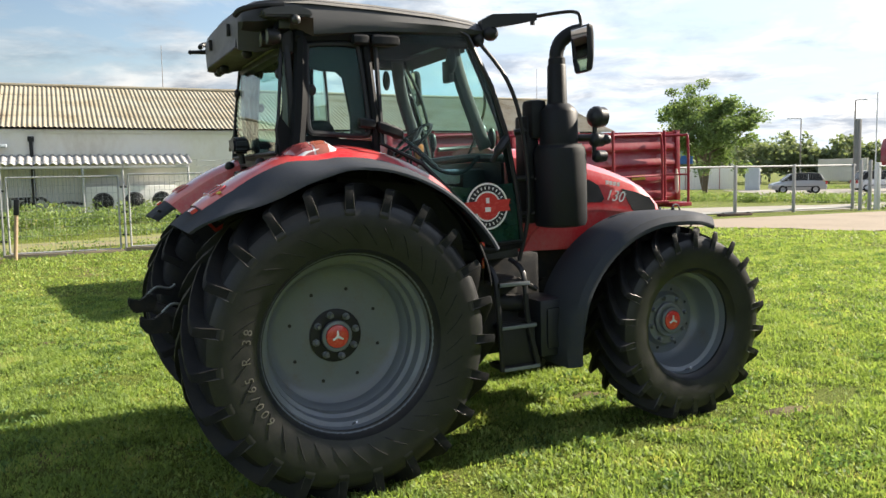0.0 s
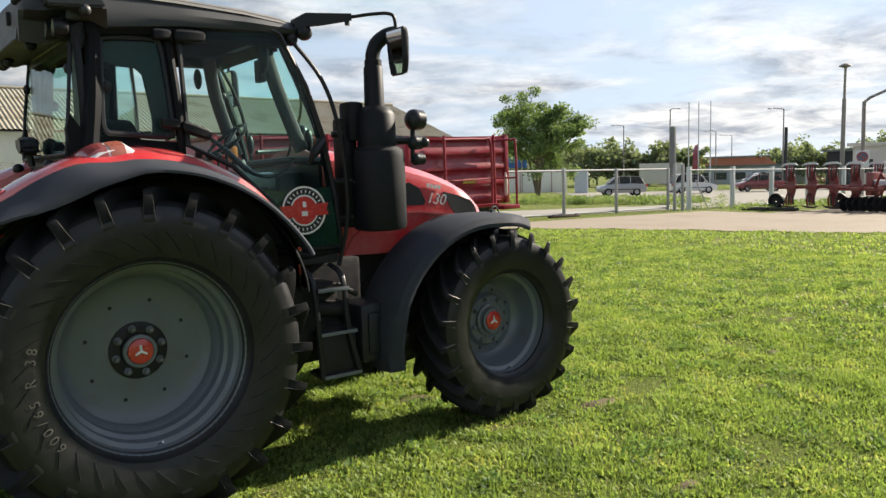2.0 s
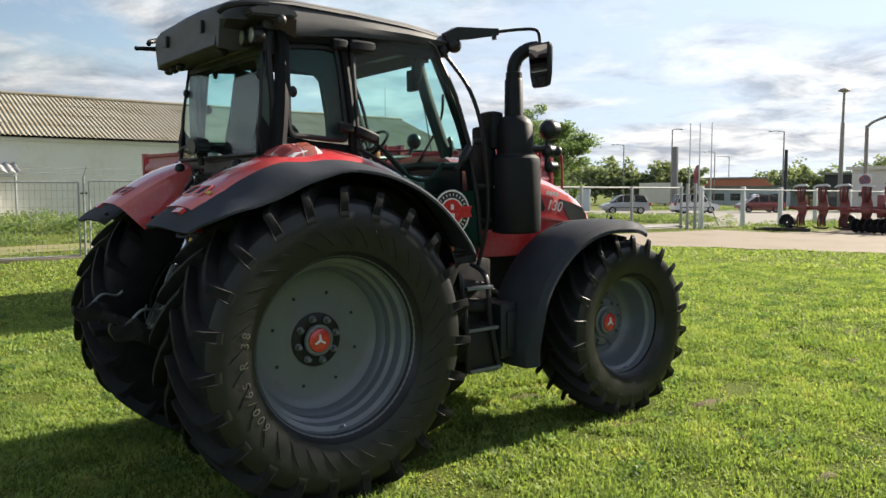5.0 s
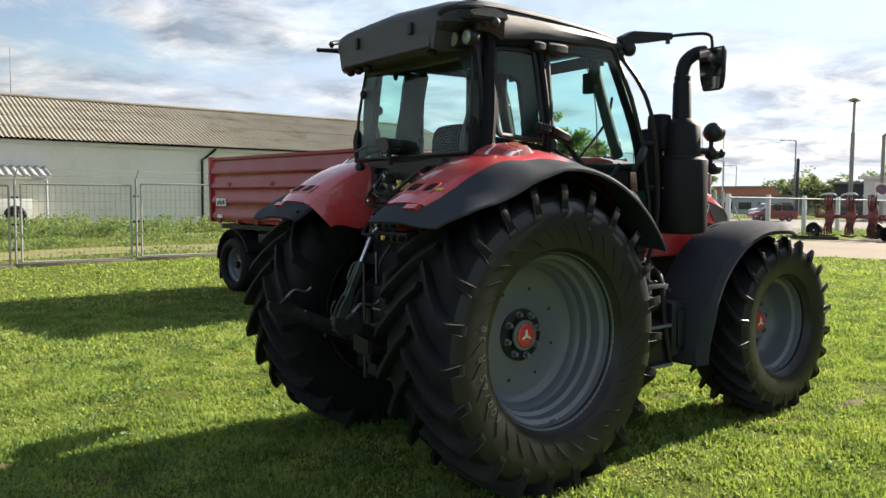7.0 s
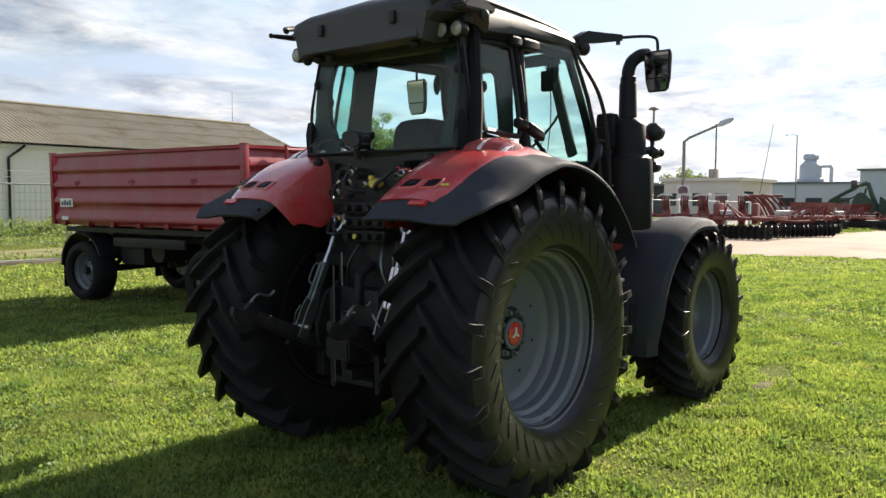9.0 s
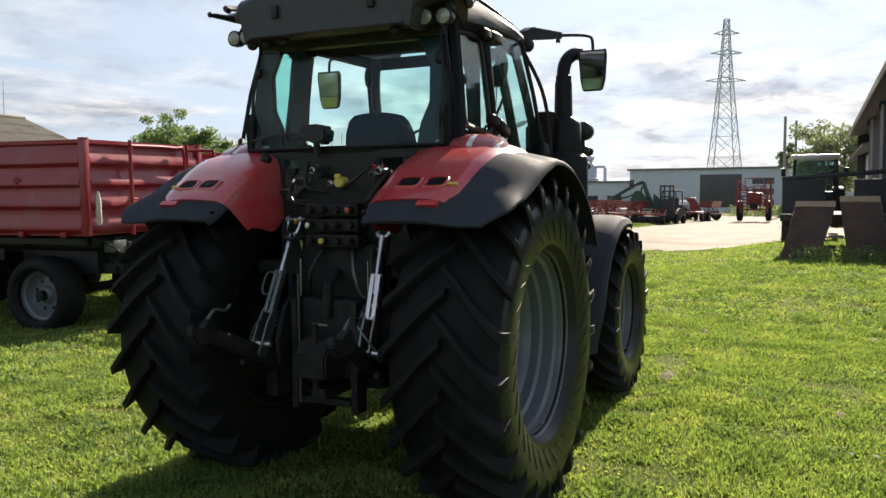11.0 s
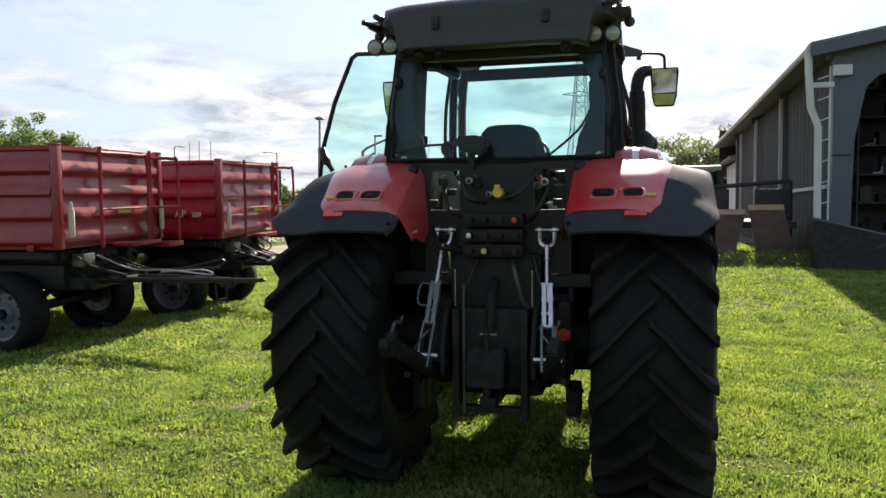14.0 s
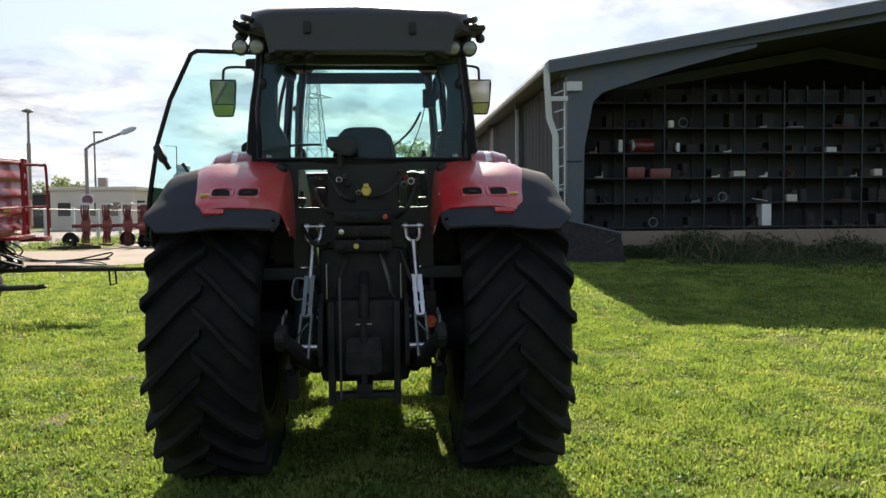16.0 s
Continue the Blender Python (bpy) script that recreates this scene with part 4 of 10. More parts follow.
def roof(parent):
    def sec(u, half, low, side, top, crown_):
        if u < -0.1:                                          # the rear corners are cut up for the work lamps
            pts = [(0.45, low + 0.02), (0.515, low), (0.54, low + 0.11), (half, low + 0.15), (half * 0.95, top - 0.02), (half * 0.80, top), (0, top + crown_)]
        else:
            pts = [(half * 0.80, low + 0.045), (half * 0.90, low), (half * 0.985, low + 0.02), (half, side), (half * 0.93, top - 0.02), (half * 0.80, top), (0, top + crown_)]
        return [(u, y, z) for y, z in pts] + [(u, -y, z) for y, z in pts[-2::-1]]
    shell = BM()
    st = [(-0.405, 0.55, 2.44, 2.56, 2.65, 0.01), (-0.385, 0.60, 2.435, 2.56, 2.675, 0.015), (-0.30, 0.655, 2.43, 2.58, 2.715, 0.025), (-0.16, 0.675, 2.455, 2.60, 2.735, 0.03), (0.0, 0.675, 2.50, 2.61, 2.738, 0.035),
          (0.4, 0.665, 2.535, 2.615, 2.725, 0.04), (0.8, 0.655, 2.545, 2.61, 2.70, 0.04), (1.05, 0.63, 2.55, 2.60, 2.675, 0.035), (1.20, 0.58, 2.56, 2.595, 2.65, 0.025), (1.27, 0.50, 2.565, 2.59, 2.625, 0.015)]
    skin(shell, [ring(shell, sec(*x)) for x in st])
    rf = part("roof", shell, ROOFDARK, parent, "dark plastic cab roof with a pale top shell")
    topm = BM()
    rings = []
    for u, half, low, side, top, cr in st[3:]:
        pts = [(half * 0.97, top - 0.045), (half * 0.90, top - 0.006), (half * 0.78, top + 0.010), (0, top + cr + 0.012)]
        rings.append(ring(topm, [(u, y, z) for y, z in pts] + [(u, -y, z) for y, z in pts[-2::-1]]))
    skin(topm, rings, closed=False, caps=False)
    part("roof_shell", topm, ROOFTOP, rf, "pale grey-beige roof shell")
    lid = BM()
    prism(lid, [(-0.49, -0.02), (0.49, -0.02), (0.45, 0.16), (-0.45, 0.16)], -0.006, 0.010, "x", 0.004)
    part("rear_lid", lid, ROOFDARK, rf, m=pose(-0.405, 0, 2.475, 0, 8, 0))
    for yy in (0.30, -0.30):
        part("lid_latch", box(BM(), (-0.425, yy - 0.02, 2.55), (-0.395, yy + 0.02, 2.62), 0.006), BLACK, rf)
    for s in (-1, 1):
        side = 0.06 if s > 0 else 0.0
        for yy, uu in ((0.545 + side, -0.275), (0.643 + side, -0.26)):
            hb = BM()
            lathe(hb, [(uu - 0.006, 0.038), (uu - 0.006, 0.046), (uu + 0.03, 0.047), (uu + 0.06, 0.038), (uu + 0.075, 0.015)], (0, s * yy, 2.50), "x", 18)
            rod(hb, (uu + 0.04, s * yy, 2.52), (uu + 0.06, s * (yy - 0.03), 2.58), 0.014, n=8)
            wl = part("work_lamp", hb, BLACK, rf, "round work lamp with a pale lens")
            part("lens", lathe(BM(), [(uu - 0.012, 0.001), (uu - 0.011, 0.024), (uu - 0.0075, 0.038)], (0, s * yy, 2.50), "x", 20), LAMPGLASS, wl)
        blk = BM()
        prism(blk, [(-0.30, 2.595), (-0.02, 2.605), (-0.02, 2.635), (-0.10, 2.665), (-0.27, 2.645), (-0.31, 2.62)], s * 0.60, s * 0.735, "y", 0.010)
        ball(blk, (-0.12, s * 0.725, 2.585), 0.030, 10)
        box(blk, (-0.20, s * 0.60, 2.545), (-0.13, s * 0.66, 2.60), 0.012)
        part("lamp_bracket", blk, ROOFDARK, rf)
        tube(rail := BM(), curve([(-0.43, s * 0.60, 2.615), (-0.40, s * 0.645, 2.640), (-0.30, s * 0.675, 2.662), (-0.17, s * 0.672, 2.676)]), 0.017, 8)
        part("grab_rail", rail, BLACK, rf)
        ball(fl := BM(), (1.20, s * 0.60, 2.585), 0.05, 12, (1.1, 0.9, 1.0))
        ball(fl, (1.12, s * 0.57, 2.545), 0.045, 12)
        part("front_work_lamp", fl, BLACK, rf)
        arm = BM()
        rings = []
        for u, y0, z0, hy, hz in ((1.14, 0.57, 2.635, 0.028, 0.03), (1.20, 0.61, 2.66, 0.03, 0.042), (1.30, 0.66, 2.665, 0.024, 0.036), (1.45, 0.75, 2.675, 0.018, 0.022)):
            rings.append(ring(arm, [(u, s * (y0 - hy), z0 - hz), (u, s * (y0 + hy), z0 - hz), (u, s * (y0 + hy), z0 + hz), (u, s * (y0 - hy), z0 + hz)]))
        skin(arm, rings)
        turn = Matrix.Identity(4) if s < 0 else pose(1.14, 0.57, -0.05, 0, 0, 30.6) @ Matrix.Scale(0.956, 4, (1, 0, 0)) @ Matrix.Scale(0.956, 4, (0, 1, 0)) @ pose(-1.14, -0.57, 0)
        mr = part("mirror_arm", arm, BLACK, rf, "black arm with a rear-view mirror", turn)
        part("mirror_rod", tube(BM(), curve([(1.44, s * 0.745, 2.675), (1.56, s * 0.84, 2.69), (1.645, s * 0.915, 2.685), (1.67, s * 0.93, 2.63), (1.672, s * 0.93, 2.45)]), 0.011, 8), BLACK, mr)
        part("arm_lock", rod(BM(), (1.43, s * 0.745, 2.665), (1.43, s * 0.745, 2.625), 0.016, n=8), BLACK, mr)
        mm = pose(1.672, -0.93, 2.462, 0, -2.0, -2) if s < 0 else turn.inverted() @ pose(1.40, 1.125, 2.415, 0, -3.5, 0)
        housing = BM()
        rings = []
        for d, k in ((-0.008, 0.97), (0.0, 1.0), (0.03, 0.94), (0.05, 0.72), (0.056, 0.4)):
            outl = [(-0.098, 0.135), (0.098, 0.135), (0.105, 0.10), (0.092, -0.08), (0.075, -0.148), (0.06, -0.158), (-0.06, -0.158), (-0.075, -0.148), (-0.092, -0.08), (-0.105, 0.10)]
            rings.append(ring(housing, [(d, y * k, z * k) for y, z in outl]))
        skin(housing, rings)
        part("mirror_housing", housing, BLACK, mr, m=mm)
        part("mirror_glass", plate(BM(), [(-0.0105, -0.088, 0.122), (-0.0105, 0.088, 0.122), (-0.0105, 0.084, -0.055), (-0.0105, -0.084, -0.055)], 0.003), CHROME, mr, m=mm)
        part("mirror_glass", plate(BM(), [(-0.0115, -0.082, -0.064), (-0.0115, 0.082, -0.064), (-0.0095, 0.066, -0.145), (-0.0095, -0.066, -0.145)], 0.003), CHROME, mr, m=mm)
    part("beacon_arm", tube(BM(), [(-0.30, 0.66, 2.600), (-0.38, 0.68, 2.597), (-0.48, 0.685, 2.593)], [0.020, 0.016, 0.013], 8), BLACK, rf)
    part("beacon_tip", ball(BM(), (-0.485, 0.685, 2.593), 0.016, 8), BLACK, rf)
    for yy in (0.30, 0.42, 0.52, -0.40):
        part("underside_fitting", ball(BM(), (-0.33, yy, 2.435), 0.032, 10, (1, 1, 0.9)), BLACK, rf)


def exhaust(parent):
    x, y = 1.63, -0.73
    mu = BM()
    lathe(mu, [(1.315, 0.12), (1.325, 0.165), (1.35, 0.175), (1.80, 0.175), (1.835, 0.168), (1.86, 0.14)], (x, y, 0), "z", 32)
    e = part("exhaust", mu, MUFFLER, parent, "tall black exhaust with a fat muffler")
    part("canister", lathe(BM(), [(1.85, 0.125), (1.87, 0.128), (2.07, 0.126), (2.10, 0.105), (2.125, 0.075)], (x - 0.005, y, 0), "z", 28), MUFFLER, e)
    part("clamp", lathe(BM(), [(1.845, 0.145), (1.865, 0.145)], (x, y, 0), "z", 28), BLACK, e)
    part("stack_pipe", lathe(BM(), [(2.10, 0.062), (2.42, 0.056), (2.425, 0.050)], (x - 0.01, y, 0), "z", 24), MUFFLER, e)
    b = math.radians(-25)
    dx, dy = math.cos(b), math.sin(b)
    path = [(x - 0.01 + d * dx, y + d * dy, z) for d, z in ((0, 2.40), (0, 2.46), (0.03, 2.53), (0.10, 2.58), (0.17, 2.595))]
    part("stack_bend", tube(BM(), curve(path), 0.047, 16), MUFFLER, e)
    part("heat_shield", lathe(BM(), [(2.11, 0.070), (2.13, 0.066), (2.37, 0.062), (2.38, 0.057)], (x - 0.012, y, 0), "z", 24), MUFFLER, e)
    air = BM()
    box(air, (1.42, -0.66, 1.34), (1.52, -0.50, 2.06), 0.03)
    box(air, (1.44, -0.70, 1.90), (1.56, -0.56, 2.16), 0.035)
    part("air_intake", air, MUFFLER, e)
    for z in (1.40, 1.64, 1.95):
        part("bracket", tube(BM(), [(1.36, -0.60, z), (1.50, -0.66, z + 0.01), (1.60, -0.72, z)], 0.022, 8), BLACK, e)
    part("bracket_bolt", ball(BM(), (1.47, -0.70, 1.64), 0.016, 8), STEEL, e)
    lm = BM()
    tube(lm, [(1.72, -0.76, 1.90), (1.84, -0.80, 1.90)], 0.025, 8)
    tube(lm, [(1.85, -0.81, 1.75), (1.86, -0.81, 2.04)], 0.016, 8)
    lb = part("lamp_bar", lm, BLACK, e)
    for c, r in (((1.868, -0.815, 2.035), 0.072), ((1.86, -0.81, 1.885), 0.05), ((1.872, -0.815, 1.775), 0.042)):
        h_ = BM()
        ball(h_, c, r, 16, (0.85, 1, 1))
        rod(h_, (c[0] + 0.01, c[1], c[2]), (c[0] + 0.06, c[1], c[2]), r * 0.98, r * 0.9, n=16)
        part("front_lamp", h_, PLASTIC, lb, "round black lamp back")
    ball(k := BM(), (1.93, -0.84, 1.885), 0.035, 10)
    part("indicator", k, PLASTIC, lb)
    left = BM()
    tube(left, [(1.40, 0.66, 1.88), (1.80, 0.80, 1.90), (1.86, 0.81, 2.03)], 0.018, 8)
    lf = part("lamp_bar", left, BLACK, parent)
    part("front_lamp", ball(BM(), (1.868, 0.815, 2.035), 0.07, 14, (0.85, 1, 1)), PLASTIC, lf)


def steps(parent):
    for s in (-1, 1):
        st = BM()
        for u0, u1 in ((1.06, 1.075), (1.27, 1.345)):
            tube(st, curve([(u0 - 0.02, s * 0.70, 1.12), (u0 - 0.01, s * 0.84, 1.04), (u0, s * 0.87, 0.75), (u1, s * 0.87, 0.43)]), 0.02, 8, 0.7)
        sp = part("step_ladder", st, BLACK, parent, "black steel boarding steps")
        for z, u0, u1 in ((0.985, 1.06, 1.28), (0.71, 1.07, 1.325), (0.44, 1.08, 1.345)):
            t = BM()
            box(t, (u0, s * 0.68, z - 0.015), (u1, s * 0.885, z + 0.012), 0.006)
            tread = part("step", t, BLACK, sp)
            for k in range(4):
                part("grip_bar", box(BM(), (u0 + 0.01, s * (0.70 + 0.045 * k), z + 0.012), (u1 - 0.01, s * (0.715 + 0.045 * k), z + 0.022)), IRON, tread)
            # Grey strip puts the glint along the step edge into its colour.
            part("step_glint", box(BM(), (u0, s * 0.885, z - 0.012), (u1, s * 0.889, z + 0.010), 0.001), RIM, tread, "grey step edge standing in for a glint")
        part("step_plate", box(BM(), (1.09, s * 0.845, 0.46), (1.33, s * 0.855, 0.69), 0.004), BLACK, sp)
        part("hand_rail", tube(BM(), curve([(1.34, s * 0.66, 1.10), (1.40, s * 0.70, 1.45), (1.36, s * 0.71, 1.95), (1.27, s * 0.68, 2.28), (1.11, s * 0.60, 2.53)]), 0.014, 8), BLACK, sp, "curved black hand rail beside the cab")
        part("stalk", tube(BM(), [(0.985, s * 0.80, 0.99), (0.97, s * 0.84, 1.10)], 0.005, 6), BLACK, sp)
        part("stalk_tip", rod(BM(), (0.972, s * 0.836, 1.10), (0.966, s * 0.845, 1.165), 0.011, 0.008, n=8), LENS_RED, sp, "small red marker tip")
    tk = BM()
    box(tk, (1.37, -0.86, 0.47), (1.62, -0.55, 0.86), 0.05)
    tank = part("tank", tk, PLASTIC, parent, "black plastic tank beside the steps")
    part("tank_lid", box(BM(), (1.42, -0.872, 0.53), (1.57, -0.85, 0.80), 0.02), PLASTIC, tank)
    part("battery_box", box(BM(), (0.88, -0.78, 0.62), (1.26, -0.45, 1.02), 0.03), IRON, parent)
    part("fuel_tank", box(BM(), (0.75, 0.42, 0.48), (1.60, 0.80, 1.11), 0.06), PLASTIC, parent)
    va = BM()
    rod(va, (1.10, -0.76, 0.86), (1.30, -0.80, 0.84), 0.055, n=14)
    rod(va, (1.24, -0.80, 1.0), (1.36, -0.84, 0.93), 0.018, n=8)
    part("air_bottle", va, IRON, parent)


def chassis(parent):
    b = BM()
    box(b, (-0.28, -0.27, 0.50), (0.55, 0.27, 1.32), 0.05)
    box(b, (0.45, -0.24, 0.55), (1.5, 0.24, 1.12), 0.04)
    ch = part("transmission", b, IRON, parent, "dark cast transmission housing")
    ax = BM()
    lathe(ax, [(-0.80, 0.14), (-0.72, 0.15), (-0.42, 0.13), (-0.28, 0.21), (0.28, 0.21), (0.42, 0.13), (0.72, 0.15), (0.80, 0.14)], (0, 0, 0.785), "y", 24)
    part("rear_axle", ax, IRON, ch)
    en = BM()
    box(en, (1.45, -0.27, 0.60), (2.55, 0.27, 1.16), 0.04)
    for k in range(5):
        rod(en, (1.6 + 0.18 * k, -0.29, 0.85), (1.6 + 0.18 * k, 0.29, 0.85), 0.06, n=12)
    box(en, (2.50, -0.22, 0.55), (2.95, 0.22, 1.18), 0.04)
    part("engine", en, IRON, parent, "dark engine block under the hood")
    fa = BM()
    tube(fa, [(2.49, -0.72, 0.58), (2.49, -0.3, 0.55), (2.49, 0, 0.52), (2.49, 0.3, 0.55), (2.49, 0.72, 0.58)], [0.14, 0.10, 0.14, 0.10, 0.14], 14)
    part("front_axle", fa, IRON, parent)
    rods = BM()
    tube(rods, [(2.25, -0.6, 0.60), (2.28, 0, 0.58), (2.25, 0.6, 0.60)], 0.022, 8)
    part("tie_rod", rods, IRON, parent)
    sk = BM()
    for s in (-1, 1):
        prism(sk, [(-0.16, 0.62), (0.60, 0.62), (1.0, 0.70), (1.0, 1.30), (0.72, 1.62), (0.36, 1.80), (-0.20, 1.84)], s * 0.40, s * 0.425, "y")
    part("wheel_house", sk, FLARE, parent, "black inner wheel housing")
    sub = BM()
    for s in (-1, 1):
        box(sub, (0.72, s * 0.22, 0.45), (1.60, s * 0.50, 1.13), 0.03)
        box(sub, (0.10, s * 0.24, 0.98), (0.75, s * 0.41, 1.14), 0.02)
        prism(sub, [(-0.34, 0.60), (-0.10, 0.56), (0.12, 0.62), (0.12, 1.02), (-0.16, 1.08), (-0.28, 0.94)], s * 0.26, s * 0.40, "y", 0.01)
    part("subframe", sub, IRON, parent, "dark cast brackets between gearbox and wheels")


def linkage(parent):
    for s in (-1, 1):
        arm = tube(BM(), curve([(0.02, s * 0.24, 1.30), (-0.14, s * 0.27, 1.40), (-0.27, s * 0.292, 1.425)]), [0.05] * 6 + [0.032] * 5, 10)
        la = part("lift_arm", arm, IRON, parent, "black hydraulic lift arm")
        top, bot = Vector((-0.275, s * 0.292, 1.45)), Vector((-0.575, s * 0.335, 0.76))
        d = bot - top
        along = d.normalized()
        cle = BM()                                            # fork at the head, open side up
        for k in (-1, 1):
            tube(cle, curve([top + Vector((0.0, k * 0.040, 0.012)), top + Vector((0, k * 0.041, 0)) + d * 0.05, top + Vector((0, k * 0.034, 0)) + d * 0.11, top + d * 0.145], 3), 0.0125, 8)
            rod(cle, top + Vector((0, k * 0.028, -0.004)), top + Vector((0, k * 0.054, -0.004)), 0.022, n=12)
        lr = part("lift_rod", cle, STEEL, parent, "bright zinc lift rod with turnbuckle")
        part("fork_pin", rod(BM(), top + Vector((0, -0.066, -0.004)), top + Vector((0, 0.066, -0.004)), 0.010, n=8), STEEL, lr)
        shaft = BM()
        rod(shaft, top + d * 0.13, top + d * 0.22, 0.021, 0.017, n=12)
        rod(shaft, top + d * 0.22, top + d * 0.44, 0.0165, n=12)
        rod(shaft, top + d * 0.225, top + d * 0.24, 0.0215, n=12)
        part("rod_shaft", shaft, STEEL, lr, "slim bright rod")
        sl = BM()                                             # turnbuckle: two flat bars with cross pieces
        for k in (-1, 1):
            off = Vector((0, k * 0.0175, 0))
            q0, q1 = top + d * 0.42 + off, top + d * 0.74 + off
            wide = Vector((along.z, 0, -along.x)) * 0.020
            skin(sl, [ring(sl, [c - wide + Vector((0, -0.011, 0)), c + wide + Vector((0, -0.011, 0)), c + wide + Vector((0, 0.011, 0)), c - wide + Vector((0, 0.011, 0))]) for c in (q0, q1)])
        for f_ in (0.425, 0.53, 0.64, 0.735):
            rod(sl, top + d * f_ + Vector((0, -0.032, 0)), top + d * f_ + Vector((0, 0.032, 0)), 0.013, n=8)
        rod(sl, top + d * 0.42, top + d * 0.56, 0.0145, n=10)
        tb = part("turnbuckle", sl, STEEL if s < 0 else DULLZINC, lr, "flat-sided zinc turnbuckle")
        if s > 0:
            hp = [top + d * 0.44 + Vector((0, 0.03, 0)), top + d * 0.43 + Vector((0, 0.075, 0)), top + d * 0.47 + Vector((0, 0.092, 0)), top + d * 0.56 + Vector((0, 0.092, 0)), top + d * 0.60 + Vector((0, 0.070, 0)), top + d * 0.60 + Vector((0, 0.03, 0))]
            part("loop_handle", tube(BM(), curve(hp, 3), 0.007, 6), DULLZINC, tb, "bent wire handle")
        fk = BM()
        for k in (-1, 1):
            off = Vector((0, k * 0.030, 0))
            wide = Vector((along.z, 0, -along.x))
            c0, c1, c2 = top + d * 0.72 + off, top + d * 0.84 + off, bot + along * 0.05 + off
            skin(fk, [ring(fk, [c - wide * w + Vector((0, -0.006, 0)), c + wide * w + Vector((0, -0.006, 0)), c + wide * w + Vector((0, 0.006, 0)), c - wide * w + Vector((0, 0.006, 0))]) for c, w in ((c0, 0.022), (c1, 0.036), (c2, 0.034))])
        part("lower_clevis", fk, DULLZINC, lr, "dull slotted lower plates")
        part("pin", rod(BM(), bot + Vector((0, -0.075, 0.02)), bot + Vector((0, 0.075, 0.02)), 0.016, n=8), STEEL, lr)
        part("pin_ring", lathe(BM(), [(-0.004, 0.022), (0.0, 0.026), (0.004, 0.022), (0.0, 0.018)], (bot.x, bot.y + s * 0.078, bot.z), "y", 14, closed=True), STEEL, lr)
        part("chain", tube(BM(), curve([bot + Vector((0, s * 0.07, 0.02)), bot + Vector((-0.03, s * 0.02, 0.10)), bot + Vector((-0.03, -s * 0.03, 0.16))], 4), 0.006, 5), DULLZINC, lr)
        low = BM()
        tube(low, [(0.05, s * 0.24, 0.55), (-0.30, s * 0.30, 0.62), (-0.60, s * 0.345, 0.735), (-0.86, s * 0.40, 0.865)], [0.03, 0.036, 0.036, 0.03], 10, 1.4)
        ll = part("lower_link", low, IRON, parent, "black lower link arm")
        claw = BM()
        prism(claw, [(-0.86, 0.84), (-0.99, 0.84), (-1.03, 0.90), (-1.02, 0.95), (-0.985, 0.92), (-0.95, 0.915), (-0.915, 0.95), (-0.88, 0.965), (-0.84, 0.90)], s * 0.385, s * 0.44, "y", 0.008)
        part("claw", claw, IRON, ll, "cast claw with a latch")
        part("latch_lever", tube(BM(), curve([(-0.90, s * 0.41, 0.955), (-0.84, s * 0.41, 1.0), (-0.76, s * 0.41, 0.985), (-0.72, s * 0.41, 1.01)], 4), 0.009, 6), DULLZINC, ll)
        stab = BM()
        rod(stab, (-0.05, s * 0.46, 0.50), (-0.62, s * 0.42, 0.68), 0.018, n=8)
        rod(stab, (-0.20, s * 0.45, 0.55), (-0.42, s * 0.435, 0.62), 0.028, n=10)
        part("stabiliser", stab, IRON, ll)
        part("link_bracket", box(BM(), (-0.34, s * 0.40, 0.42), (-0.20, s * 0.48, 0.60), 0.015), IRON, ll)
        ram = BM()
        rod(ram, (-0.12, s * 0.225, 0.72), (-0.20, s * 0.26, 1.10), 0.035, n=12)
        rod(ram, (-0.20, s * 0.26, 1.10), (-0.24, s * 0.285, 1.36), 0.018, n=10)
        part("lift_ram", ram, STEEL if s > 0 else IRON, parent)
        part("guide_bar", box(BM(), (-0.345, s * 0.215, 1.02), (-0.337, s * 0.221, 1.23)), LENS_PALE, parent, "thin pale scale strip")
    hb = BM()
    box(hb, (-0.40, -0.21, 0.58), (-0.26, 0.21, 1.02), 0.02)
    box(hb, (-0.30, -0.30, 0.60), (-0.10, 0.30, 0.95), 0.03)
    for k in (-1, 1):
        box(hb, (-0.46, k * 0.19 - 0.020, 0.41), (-0.36, k * 0.19 + 0.020, 1.02), 0.008)
    hf = part("hitch_frame", hb, IRON, parent, "black hitch frame between the wheels")
    part("hitch_crossbar", box(BM(), (-0.47, -0.17, 0.45), (-0.40, 0.17, 0.485), 0.008), IRON, hf)
    part("drawbar", box(BM(), (-0.52, -0.045, 0.485), (0.1, 0.045, 0.55), 0.01), IRON, hf)
    part("hitch_jaw", prism(BM(), [(-0.60, 0.62), (-0.40, 0.60), (-0.40, 0.80), (-0.52, 0.82), (-0.60, 0.74)], -0.10, 0.10, "y", 0.012), IRON, hf)
    part("hitch_pin", rod(BM(), (-0.535, 0, 0.56), (-0.535, 0, 0.90), 0.020, n=10), IRON, hf)
    part("hitch_rail", box(BM(), (-0.49, 0.128, 0.45), (-0.485, 0.142, 1.16), 0.002), RUST_DARK, hf, "thin worn guide rail")
    part("pto_cover", lathe(BM(), [(-0.46, 0.09), (-0.40, 0.11), (-0.36, 0.12)], (0, 0, 0.68), "x", 20), PLASTIC, hf)
    part("type_plate", box(BM(), (-0.487, -0.045, 0.886), (-0.482, 0.045, 0.895)), LENS_PALE, hf)
    top = BM()
    tube(top, [(-0.30, 0.0, 1.16), (-0.40, 0.0, 1.10), (-0.42, 0.0, 0.92)], 0.03, 10)
    part("top_link", top, IRON, hf)
